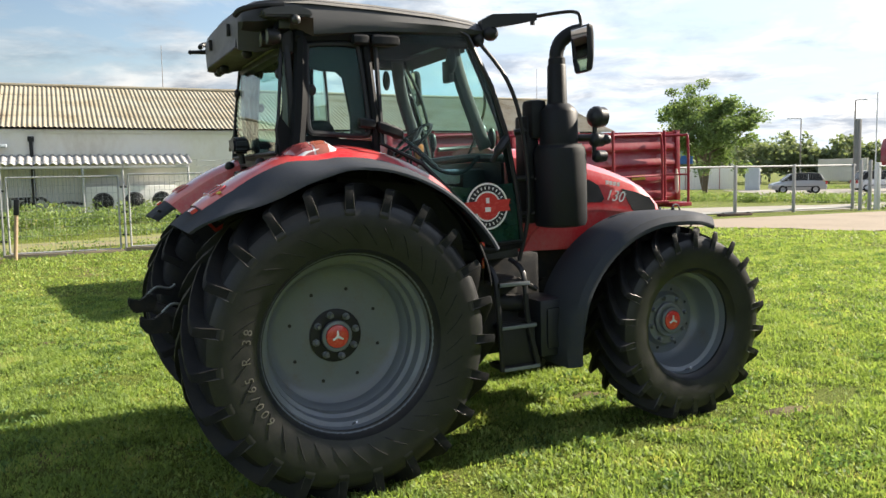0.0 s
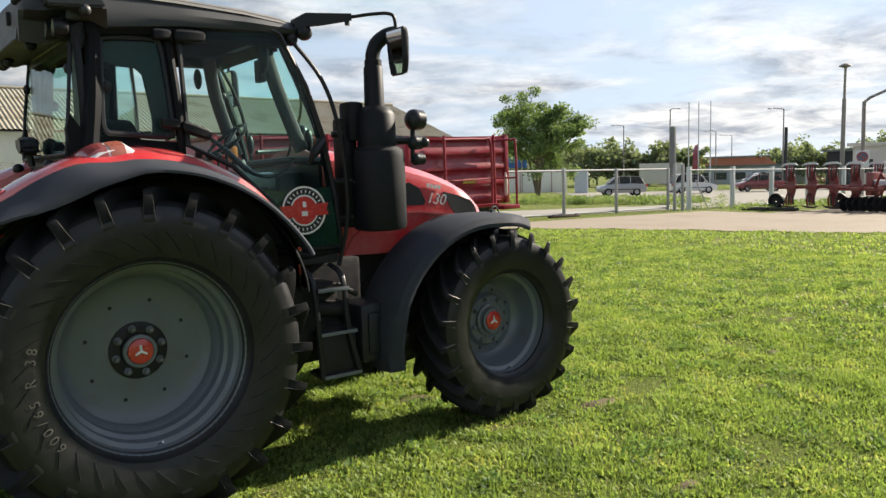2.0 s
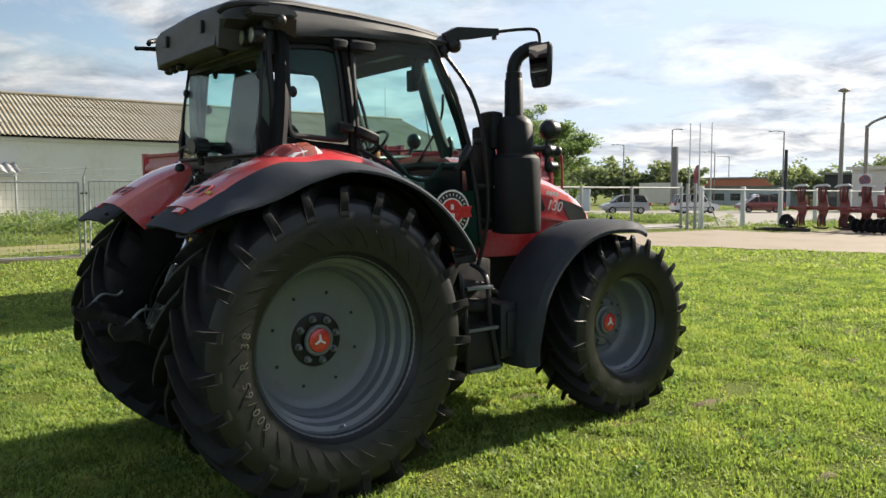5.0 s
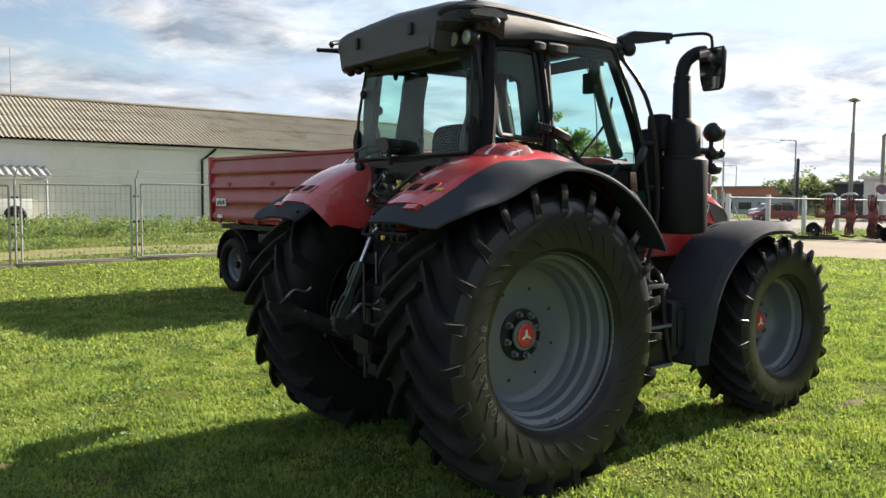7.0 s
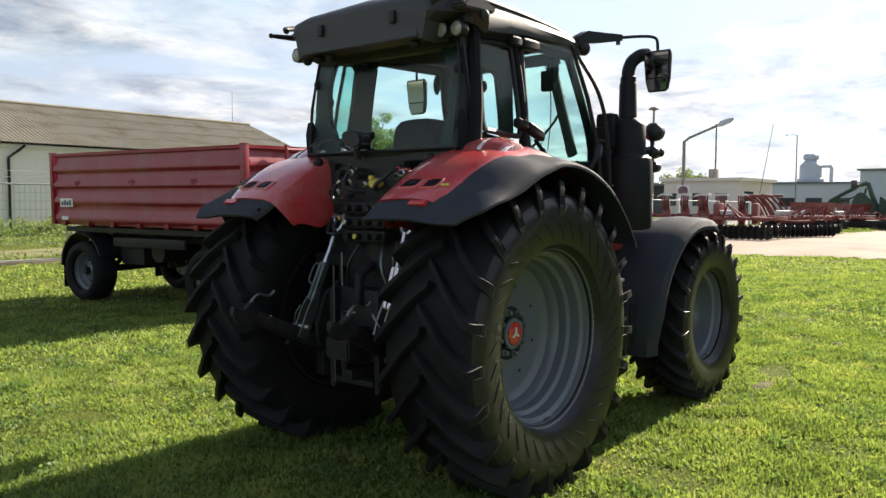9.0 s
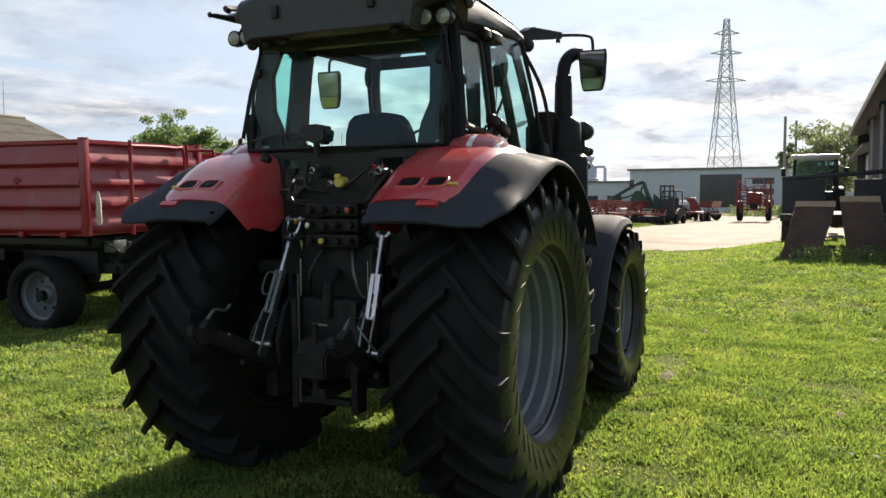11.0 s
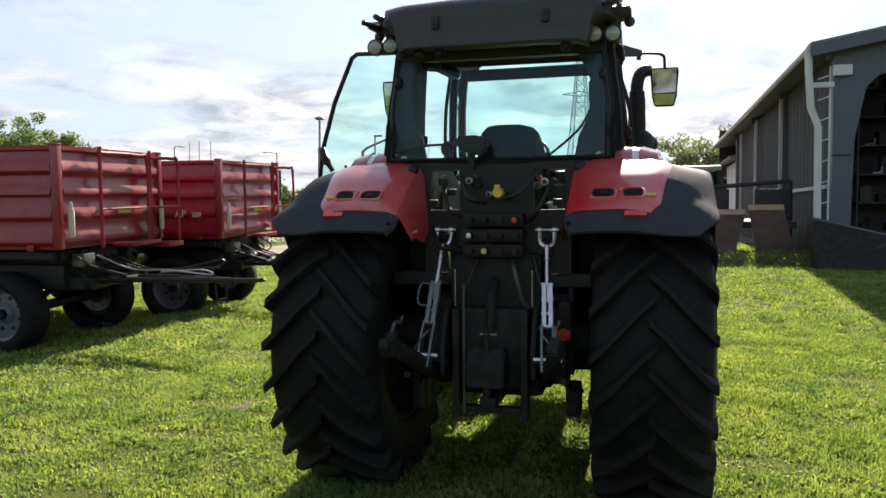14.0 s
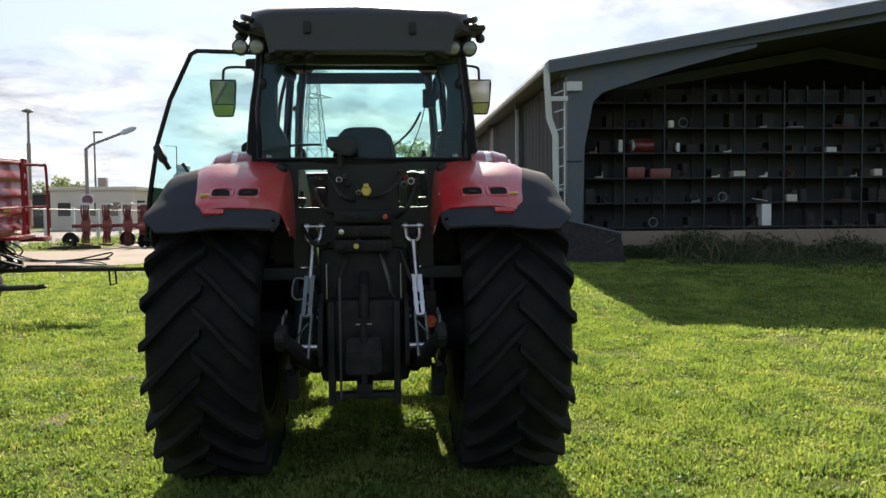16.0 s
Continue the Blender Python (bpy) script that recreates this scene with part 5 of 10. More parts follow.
    ped = BM()
    lathe(ped, [(0, 0.036), (0.03, 0.036), (0.035, 0.03)], (0, 0, 0), "x", 18)
    for s in (-1, 1):
        part("side_plate", prism(BM(), [(-0.52, 0.66), (-0.30, 0.62), (-0.26, 0.98), (-0.34, 1.06), (-0.46, 0.98), (-0.54, 0.80)], s * 0.235, s * 0.262, "y", 0.006), IRON, hf, "cast side plate with bolt holes")
        for u, z in ((-0.46, 0.74), (-0.38, 0.74), (-0.42, 0.92), (-0.34, 0.95)):
            part("plate_bolt", rod(BM(), (u, s * 0.26, z), (u, s * 0.276, z), 0.014, n=6), DULLZINC, hf)
        part("pipe", tube(BM(), curve([(-0.30, s * 0.10, 1.28), (-0.36, s * 0.14, 1.16), (-0.33, s * 0.17, 1.04), (-0.28, s * 0.24, 0.98)], 4), 0.011, 6), DULLZINC if s < 0 else HOSE, hf)
        part("spring", tube(BM(), [(-0.44 + 0.014 * math.cos(k * 1.2), s * 0.31 + 0.014 * math.sin(k * 1.2), 0.66 + 0.0052 * k) for k in range(44)], 0.0035, 5), DULLZINC, hf)
        part("check_chain", tube(BM(), curve([(-0.12, s * 0.44, 0.72), (-0.40, s * 0.41, 0.70), (-0.68, s * 0.385, 0.80)], 4), 0.010, 6), RUST_DARK, hf)
    part("red_knob", ped, REFLECTOR, parent, "red round coupling cap", m=pose(-0.36, -0.395, 0.88))
    part("coupling_block", box(BM(), (-0.34, -0.43, 0.90), (-0.28, -0.36, 1.06), 0.01), IRON, parent)
    val = BM()
    for j in range(3):
        box(val, (-0.36, -0.17, 1.30 + 0.085 * j), (-0.25, 0.17, 1.37 + 0.085 * j), 0.01)
        for i in range(4):
            rod(val, (-0.36, -0.13 + 0.085 * i, 1.335 + 0.085 * j), (-0.395, -0.13 + 0.085 * i, 1.335 + 0.085 * j), 0.02, n=12)
    vv = part("valve_block", val, IRON, parent, "black hydraulic valve block with couplings")
    for j in range(3):
        for i in range(4):
            if (i + j) % 2 == 0:
                part("coupling_cap", lathe(BM(), [(0, 0.016), (-0.012, 0.015), (-0.014, 0.001)], (0, 0, 0), "x", 12), (IRON, IRON, LENS_RED, STEEL, IRON, IRON, YELLOW)[(i * 3 + j) % 7], vv, m=pose(-0.396, -0.13 + 0.085 * i, 1.335 + 0.085 * j))
    sock = part("socket", lathe(BM(), [(-0.31, 0.001), (-0.312, 0.026), (-0.30, 0.032), (-0.24, 0.030)], (0, -0.02, 1.655), "x", 16), YELLOW, parent, "yellow trailer socket")
    part("socket_flap", box(BM(), (-0.325, -0.036, 1.676), (-0.30, -0.004, 1.70), 0.006), YELLOW, sock)
    for yy, zz, r, mat in ((0.025, 1.648, 0.017, STEEL), (0.137, 1.722, 0.020, STEEL), (0.105, 1.742, 0.014, DULLZINC), (0.088, 1.694, 0.018, IRON), (-0.245, 1.693, 0.022, DULLZINC), (-0.285, 1.712, 0.022, STEEL), (-0.255, 1.735, 0.015, LENS_RED),
                           (0.262, 1.437, 0.013, YELLOW), (0.275, 1.36, 0.016, STEEL), (0.225, 1.345, 0.013, YELLOW), (0.03, 1.362, 0.016, STEEL)):
        cpl = part("quick_coupling", lathe(BM(), [(-0.335, 0.001), (-0.336, r * 0.7), (-0.33, r), (-0.31, r), (-0.305, r * 0.75), (-0.27, r * 0.7), (-0.23, r * 0.7)], (0, yy, zz), "x", 14), mat, parent, "small metal hydraulic coupling")
        part("dust_cap", lathe(BM(), [(-0.345, 0.001), (-0.345, r * 0.5), (-0.336, r * 0.62)], (0, yy, zz), "x", 10), IRON, cpl)
    for k, (y0, z0, y1, z1) in enumerate(((-0.20, 1.50, -0.32, 1.72), (0.16, 1.52, 0.30, 1.70), (0.05, 1.60, 0.20, 1.76), (-0.05, 1.62, -0.25, 1.78), (0.20, 1.35, 0.36, 1.45), (-0.22, 1.30, -0.36, 1.02))):
        part("hydraulic_hose", tube(BM(), curve([(-0.30, y0, z0), (-0.40, (y0 + y1) / 2, (z0 + z1) / 2 - 0.05), (-0.27, y1, z1)]), 0.012, 8), HOSE, parent)
    for y0, z0 in ((0.30, 1.72), (0.25, 1.66), (-0.30, 1.70), (-0.24, 1.76), (0.36, 1.60), (-0.35, 1.60)):
        part("fitting", box(BM(), (-0.29, y0 - 0.025, z0 - 0.02), (-0.24, y0 + 0.025, z0 + 0.02), 0.008), IRON, parent)
    lamp = BM()                                            # lamp with its cable behind the rear window
    prism(lamp, [(0.215, 1.972), (0.08, 1.975), (0.035, 1.955), (0.025, 1.90), (0.05, 1.868), (0.10, 1.862), (0.20, 1.90)], -0.35, -0.25, "x", 0.015)
    lb = part("rear_box", lamp, PLASTIC, parent, "black boxy fitting behind the rear window")
    part("cable", tube(BM(), curve([(-0.29, 0.24, 1.93), (-0.30, 0.40, 1.925), (-0.27, 0.58, 1.90)]), 0.008, 6), HOSE, lb)
    part("stem", rod(BM(), (-0.28, 0.13, 1.80), (-0.29, 0.13, 1.90), 0.02, n=8), BLACK, lb)


def interior(parent):
    base = BM()
    box(base, (0.18, -0.24, 1.35), (0.68, 0.24, 1.60), 0.04)
    box(base, (0.25, -0.18, 1.18), (0.60, 0.18, 1.36), 0.02)
    st = part("driver_seat", base, SEAT, parent, "black cloth driver seat")
    bk = BM()
    rings = []
    for z, u, half, t in ((1.58, 0.24, 0.22, 0.09), (1.75, 0.21, 0.23, 0.10), (1.95, 0.18, 0.20, 0.09), (2.02, 0.17, 0.175, 0.08), (2.055, 0.172, 0.14, 0.065), (2.068, 0.175, 0.09, 0.04)):
        rings.append(ring(bk, [(u - t, -half * 0.85, z), (u + t, -half, z), (u + t * 1.1, 0, z), (u + t, half, z), (u - t, half * 0.85, z), (u - t * 1.25, 0, z)]))
    skin(bk, rings)
    part("backrest", bk, SEAT, st)
    part("armrest", box(BM(), (0.20, -0.36, 1.72), (0.58, -0.27, 1.79), 0.03), CABGREY, st)
    dash = BM()
    box(dash, (1.12, -0.30, 1.22), (1.34, 0.30, 1.72), 0.05)
    tube(dash, [(1.10, 0, 1.40), (1.0, 0, 1.68), (0.96, 0, 1.80)], [0.09, 0.06, 0.05], 12)
    ds = part("dashboard", dash, CABGREY, parent, "dark grey dashboard")
    sw = lathe(BM(), [(-0.012, 0.175), (0.0, 0.188), (0.012, 0.175), (0.0, 0.162)], (0, 0, 0), "z", 32, closed=True)
    for k in range(3):
        a = 2 * math.pi * k / 3 + 0.5
        rod(sw, (0, 0, -0.02), (0.17 * math.cos(a), 0.17 * math.sin(a), 0), 0.013, n=6)
    part("steering_wheel", sw, BLACK, ds, "black steering wheel", m=pose(0.90, 0.03, 1.93, 0, -42, 0))
    part("orange_cover", box(BM(), (0.87, -0.10, 1.78), (0.93, -0.06, 1.90), 0.015), ORANGE, ds)
    con = BM()
    prism(con, [(0.10, 1.20), (1.05, 1.20), (1.02, 1.45), (0.75, 1.62), (0.10, 1.70)], -0.60, -0.36, "y", 0.03)
    cn = part("side_console", con, CABGREY, parent, "grey side console with levers")
    for u, z in ((0.35, 1.86), (0.5, 1.82), (0.62, 1.80), (0.72, 1.75)):
        lv = BM()
        rod(lv, (u, -0.47, 1.60), (u + 0.03, -0.46, z), 0.009, n=6)
        ball(lv, (u + 0.03, -0.46, z + 0.02), 0.024, 10, (1, 1, 1.4))
        part("lever", lv, BLACK, cn)
    con = BM()
    prism(con, [(0.0, 1.20), (0.45, 1.20), (0.45, 1.55), (0.0, 1.70)], 0.38, 0.60, "y", 0.03)
    part("left_console", con, CABGREY, parent)
    mon = BM()
    box(mon, (0.93, -0.52, 2.28), (0.97, -0.42, 2.42), 0.012)
    rod(mon, (0.96, -0.46, 2.42), (1.0, -0.46, 2.50), 0.012, n=6)
    part("monitor", mon, BLACK, parent, "small dark screen on an arm")
    fan = BM()
    box(fan, (0.70, -0.56, 1.62), (0.98, -0.42, 1.72), 0.03)
    ball(fan, (0.76, -0.52, 1.73), 0.05, 14, (1.5, 0.6, 0.9))
    part("pale_cover", fan, LENS_PALE, parent, "pale moulded cover in the cab")
    for p, r in (((-0.10, 0.56, 2.40), 0.05), ((-0.12, 0.57, 2.05), 0.045), ((-0.10, 0.56, 1.92), 0.06), ((0.95, -0.52, 2.42), 0.06), ((0.9, 0.48, 2.40), 0.05), ((-0.08, 0.35, 2.43), 0.035), ((-0.08, -0.06, 2.45), 0.03), ((1.28, 0.50, 1.93), 0.05), ((1.28, -0.44, 1.92), 0.05)):
        part("cab_fitting", ball(BM(), p, r, 10, (0.6, 0.5, 1.5)), BLACK, parent)
    gp = part("grab_post", rod(BM(), (1.10, 0.53, 1.75), (1.10, 0.53, 2.27), 0.011, n=6), BLACK, parent)
    part("post_knob", ball(BM(), (1.10, 0.53, 2.29), 0.026, 10), BLACK, gp)


LOWGREEN = material("dark_green_glass_panel", (0.012, 0.030, 0.026), 0.12, vary=0.15, size=6, coat=0.6)


def tractor():
    t = thing("tractor", TRACTOR, "red farm tractor with black cab and one open glass door", "tractor")
    for s in (-1, 1):
        wheel(t, "rear_wheel", s, (0, 0, 0.785), True)
        wheel(t, "front_wheel", s, (2.491, 0, 0.60), False)
        rear_fender(t, s)
        front_fender(t, s)
    chassis(t), hood(t), cab(t)
    door(t, -1, 0), door(t, 1, 64)
    roof(t), exhaust(t), steps(t), linkage(t), interior(t)
    return t


tractor()

# ---- ground and surfaces ----
def ground_material():
    m = bpy.data.materials.new("lawn_soil")
    m.use_nodes = True
    t = m.node_tree
    p = t.nodes["Principled BSDF"]
    p.inputs["Roughness"].default_value, p.inputs["Specular IOR Level"].default_value = 0.95, 0.1
    co = t.nodes.new("ShaderNodeTexCoord")
    big = node(t, "ShaderNodeTexNoise", Scale=0.55, Detail=6.0, Roughness=0.65)
    mid = node(t, "ShaderNodeTexNoise", Scale=6.0, Detail=6.0, Roughness=0.7)
    fine = node(t, "ShaderNodeTexNoise", Scale=70.0, Detail=5.0, Roughness=0.75)
    for n in (big, mid, fine):
        wire(t, co.outputs["Object"], n.inputs["Vector"])
    green = ramp(t, fine.outputs["Fac"], [(0.32, (0.030, 0.040, 0.010)), (0.5, (0.095, 0.125, 0.022)), (0.72, (0.19, 0.22, 0.045))])
    soil = ramp(t, fine.outputs["Fac"], [(0.3, (0.07, 0.048, 0.028)), (0.7, (0.22, 0.165, 0.10))])
    s = node(t, "ShaderNodeMath", operation="MULTIPLY_ADD")
    wire(t, mid.outputs["Fac"], s.inputs[0])
    s.inputs[1].default_value = 0.6
    wire(t, big.outputs["Fac"], s.inputs[2])
    bare = ramp(t, s.outputs[0], [(0.90, (0, 0, 0)), (1.05, (1, 1, 1))])
    mx = node(t, "ShaderNodeMix", data_type="RGBA", blend_type="MIX")
    wire(t, bare, mx.inputs[0]), wire(t, green, mx.inputs[6]), wire(t, soil, mx.inputs[7])
    wire(t, mx.outputs[2], p.inputs["Base Color"])
    b = node(t, "ShaderNodeBump", Strength=0.9, Distance=0.03)
    wire(t, fine.outputs["Fac"], b.inputs["Height"]), wire(t, b.outputs[0], p.inputs["Normal"])
    return m


CONCRETE = material("pale_dusty_concrete", (0.24, 0.202, 0.160), 0.9, vary=0.16, size=0.5, bump=0.3, bump_size=14, spec=0.15, dirt=(0.18, 0.153, 0.121), dirt_at=(0.55, 0.85))
ASPHALT = material("worn_pale_asphalt", (0.23, 0.22, 0.20), 0.9, vary=0.15, size=0.4, bump=0.2, bump_size=30, spec=0.15)
SAND = material("sandy_track", (0.235, 0.195, 0.14), 0.95, vary=0.25, size=1.1, bump=0.5, bump_size=10, spec=0.1, dirt=(0.17, 0.185, 0.065), dirt_at=(0.40, 0.62))
WALLWHITE = material("weathered_white_render", (0.76, 0.755, 0.735), 0.85, vary=0.10, size=0.35, dirt=(0.60, 0.57, 0.52), dirt_at=(0.5, 0.85), bump=0.1, bump_size=8, stretch=(1, 1, 0.5))
ETERNIT = material("lichen_grey_cement_sheet", (0.315, 0.30, 0.24), 0.9, vary=0.32, size=0.7, dirt=(0.17, 0.14, 0.09), dirt_at=(0.42, 0.72), bump=0.4, bump_size=12)
CANOPYSHEET = material("grey_canopy_sheet", (0.27, 0.275, 0.28), 0.7, vary=0.15, size=1.0)
ZINC = material("galvanised_steel", (0.42, 0.43, 0.44), 0.5, metal=0.5, vary=0.15, size=5)
FENCEGREY = material("grey_fence_wire", (0.30, 0.31, 0.32), 0.6, metal=0.2, vary=0.1, size=5)
SHEDBLUE = material("blue_grey_steel", (0.060, 0.082, 0.112), 0.5, vary=0.15, size=1.5, dirt=(0.10, 0.085, 0.07), dirt_at=(0.58, 0.9))
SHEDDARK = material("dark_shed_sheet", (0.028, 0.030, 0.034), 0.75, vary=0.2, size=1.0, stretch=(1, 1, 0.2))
SHEDROOF = material("shed_roof_sheet", (0.14, 0.15, 0.15), 0.7, vary=0.2, size=0.6)
RUST = material("rusty_steel", (0.055, 0.036, 0.030), 0.85, vary=0.35, size=4, dirt=(0.09, 0.055, 0.042), dirt_at=(0.5, 0.85), bump=0.2, bump_size=60)
WOOD = material("weathered_wood", (0.30, 0.22, 0.14), 0.85, vary=0.3, size=5, stretch=(1, 1, 0.15), bump=0.3, bump_size=40)
WOODDARK = material("dark_old_timber", (0.05, 0.043, 0.034), 0.9, vary=0.3, size=5, stretch=(0.15, 1, 1), bump=0.3, bump_size=40)
BRICK = material("orange_brick_facade", (0.36, 0.13, 0.075), 0.85, vary=0.15, size=0.4)
HALLGREY = material("blue_grey_cladding", (0.43, 0.48, 0.53), 0.6, vary=0.08, size=0.1)
HALLWHITE = material("pale_cladding", (0.52, 0.55, 0.57), 0.6, vary=0.08, size=0.1)
OFFICE = material("cream_plaster", (0.55, 0.52, 0.46), 0.85, vary=0.08, size=0.4)
DARKWIN = material("dark_window", (0.03, 0.035, 0.04), 0.15, vary=0.2, size=1)
POLE = material("grey_brown_pole", (0.22, 0.20, 0.185), 0.75, vary=0.2, size=2)
# Racks and goods coloured near-black to carry the shade under the shed roof.
RACKPAINT = material("shade_darkened_rack_paint", (0.016, 0.024, 0.022), 0.55, vary=0.3, size=3)
STORED = material("shade_darkened_goods", (0.030, 0.027, 0.024), 0.8, vary=0.4, size=6, random_by="object")
# Dry weeds by the shed: its shade is put into these darker leaf colours.
SHADEWEED = leafy("shade_darkened_dry_weeds", (0.020, 0.036, 0.018), (0.085, 0.125, 0.070), 0.9, dry=(0.13, 0.11, 0.075))
GREENPAINT = material("dark_green_paint", (0.010, 0.045, 0.028), 0.4, vary=0.2, size=2, coat=0.2)
REDMACHINE = material("red_implement_paint", (0.1728, 0.0101, 0.0158), 0.42, vary=0.25, size=2.5, coat=0.2, dirt=(0.15, 0.07, 0.05), dirt_at=(0.55, 0.9))
BARK = material("grey_bark", (0.10, 0.08, 0.06), 0.9, vary=0.3, size=3, bump=0.6, bump_size=25)
SILVER = material("silver_car_paint", (0.33, 0.34, 0.35), 0.3, metal=0.5, vary=0.05, size=1, coat=0.6)
CARWHITE = material("white_car_paint", (0.70, 0.71, 0.72), 0.3, vary=0.03, size=1, coat=0.7)
CARRED = material("dark_red_car_paint", (0.22, 0.02, 0.025), 0.3, vary=0.05, size=1, coat=0.7)
CARBLUE = material("dark_blue_car_paint", (0.03, 0.05, 0.10), 0.3, vary=0.05, size=1, coat=0.7)
LEAF = leafy("tree_leaves", (0.060, 0.105, 0.045), (0.16, 0.235, 0.100), 0.6)
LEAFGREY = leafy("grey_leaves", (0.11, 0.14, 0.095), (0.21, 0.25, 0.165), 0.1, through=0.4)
# Distance haze is put into these paler, greyer leaf colours.
LEAFFAR = leafy("hazed_far_leaves", (0.105, 0.140, 0.092), (0.20, 0.25, 0.150), 0.1, through=0.4)
WEED = leafy("weed_leaves", (0.07, 0.12, 0.04), (0.19, 0.27, 0.10), 0.8, dry=(0.28, 0.28, 0.15))


def sheet(name, us, vs, inside, lift, mat, label="", kind="structure"):
    """A patch of ground laid over the land, where inside(u, v) holds."""
    bm = BM()
    got = {}

    def vert(i, j):
        if (i, j) not in got:
            got[i, j] = bm.verts.new((us[i], vs[j], land(us[i], vs[j]) + lift))
        return got[i, j]
    for i in range(len(us) - 1):
        for j in range(len(vs) - 1):
            if inside((us[i] + us[i + 1]) / 2, (vs[j] + vs[j + 1]) / 2):
                bm.faces.new((vert(i, j), vert(i + 1, j), vert(i + 1, j + 1), vert(i, j + 1)))
    return solo(name, bm, mat, SITE, label, kind=kind)


def steps_of(a, b, d):
    n = max(1, int(round((b - a) / d)))
    return [a + (b - a) * i / n for i in range(n + 1)]


GROUND = ground_material()
wide = [-1500, -400, -120, -60, -30] + steps_of(-20, 40, 0.5) + [45, 50, 55, 60, 80, 120, 400, 1500]
sheet("ground", wide, wide, lambda u, v: True, 0.0, GROUND, "mown lawn with bare patches of soil")


def yard_edge(v):
    pts = [(-30, 46.0), (-8, 32.0), (-4, 24.0), (0, 20.5), (2, 20.3), (5, 19.3), (7.5, 18.2), (11.5, 16.2), (15.0, 12.6), (16.5, 11.0)]
    for (a, ua), (b, ub) in zip(pts, pts[1:]):
        if v <= b:
            return ua + (ub - ua) * (v - a) / (b - a) + 0.18 * math.sin(v * 3.1) + 0.1 * math.sin(v * 7.7)
    return pts[-1][1]


sheet("concrete_yard", steps_of(10, 90, 0.35), steps_of(-14, 14.6, 0.35), lambda u, v: u > yard_edge(v) and not (u > 27 and v > 11.6 + 0.2 * math.sin(u)) and not (u > 36 and v > 7.5 + 0.3 * math.sin(u) + (u - 36) * 0.03), 0.02, CONCRETE, "pale dusty concrete yard")
sheet("road", steps_of(11, 60, 1.0), steps_of(16.6, 21.5, 0.5), lambda u, v: v < 21.2 - 0.05 * (u - 11), 0.02, ASPHALT, "worn asphalt lane behind the gate")
sheet("parking_lot", steps_of(33, 95, 1.0), steps_of(19.8, 54, 0.9), lambda u, v: 0.79 * u - 0.61 * v > 12 and 0.61 * u + 0.79 * v < 73, 0.025, ASPHALT, "pale asphalt parking lot")
sheet("sandy_track", steps_of(-30, 12, 0.5), steps_of(16.8, 20.5, 0.3), lambda u, v: abs(v - 18.4 - 0.35 * math.sin(u * 0.7)) < 1.15, 0.015, SAND, "sandy track with tufts of grass")


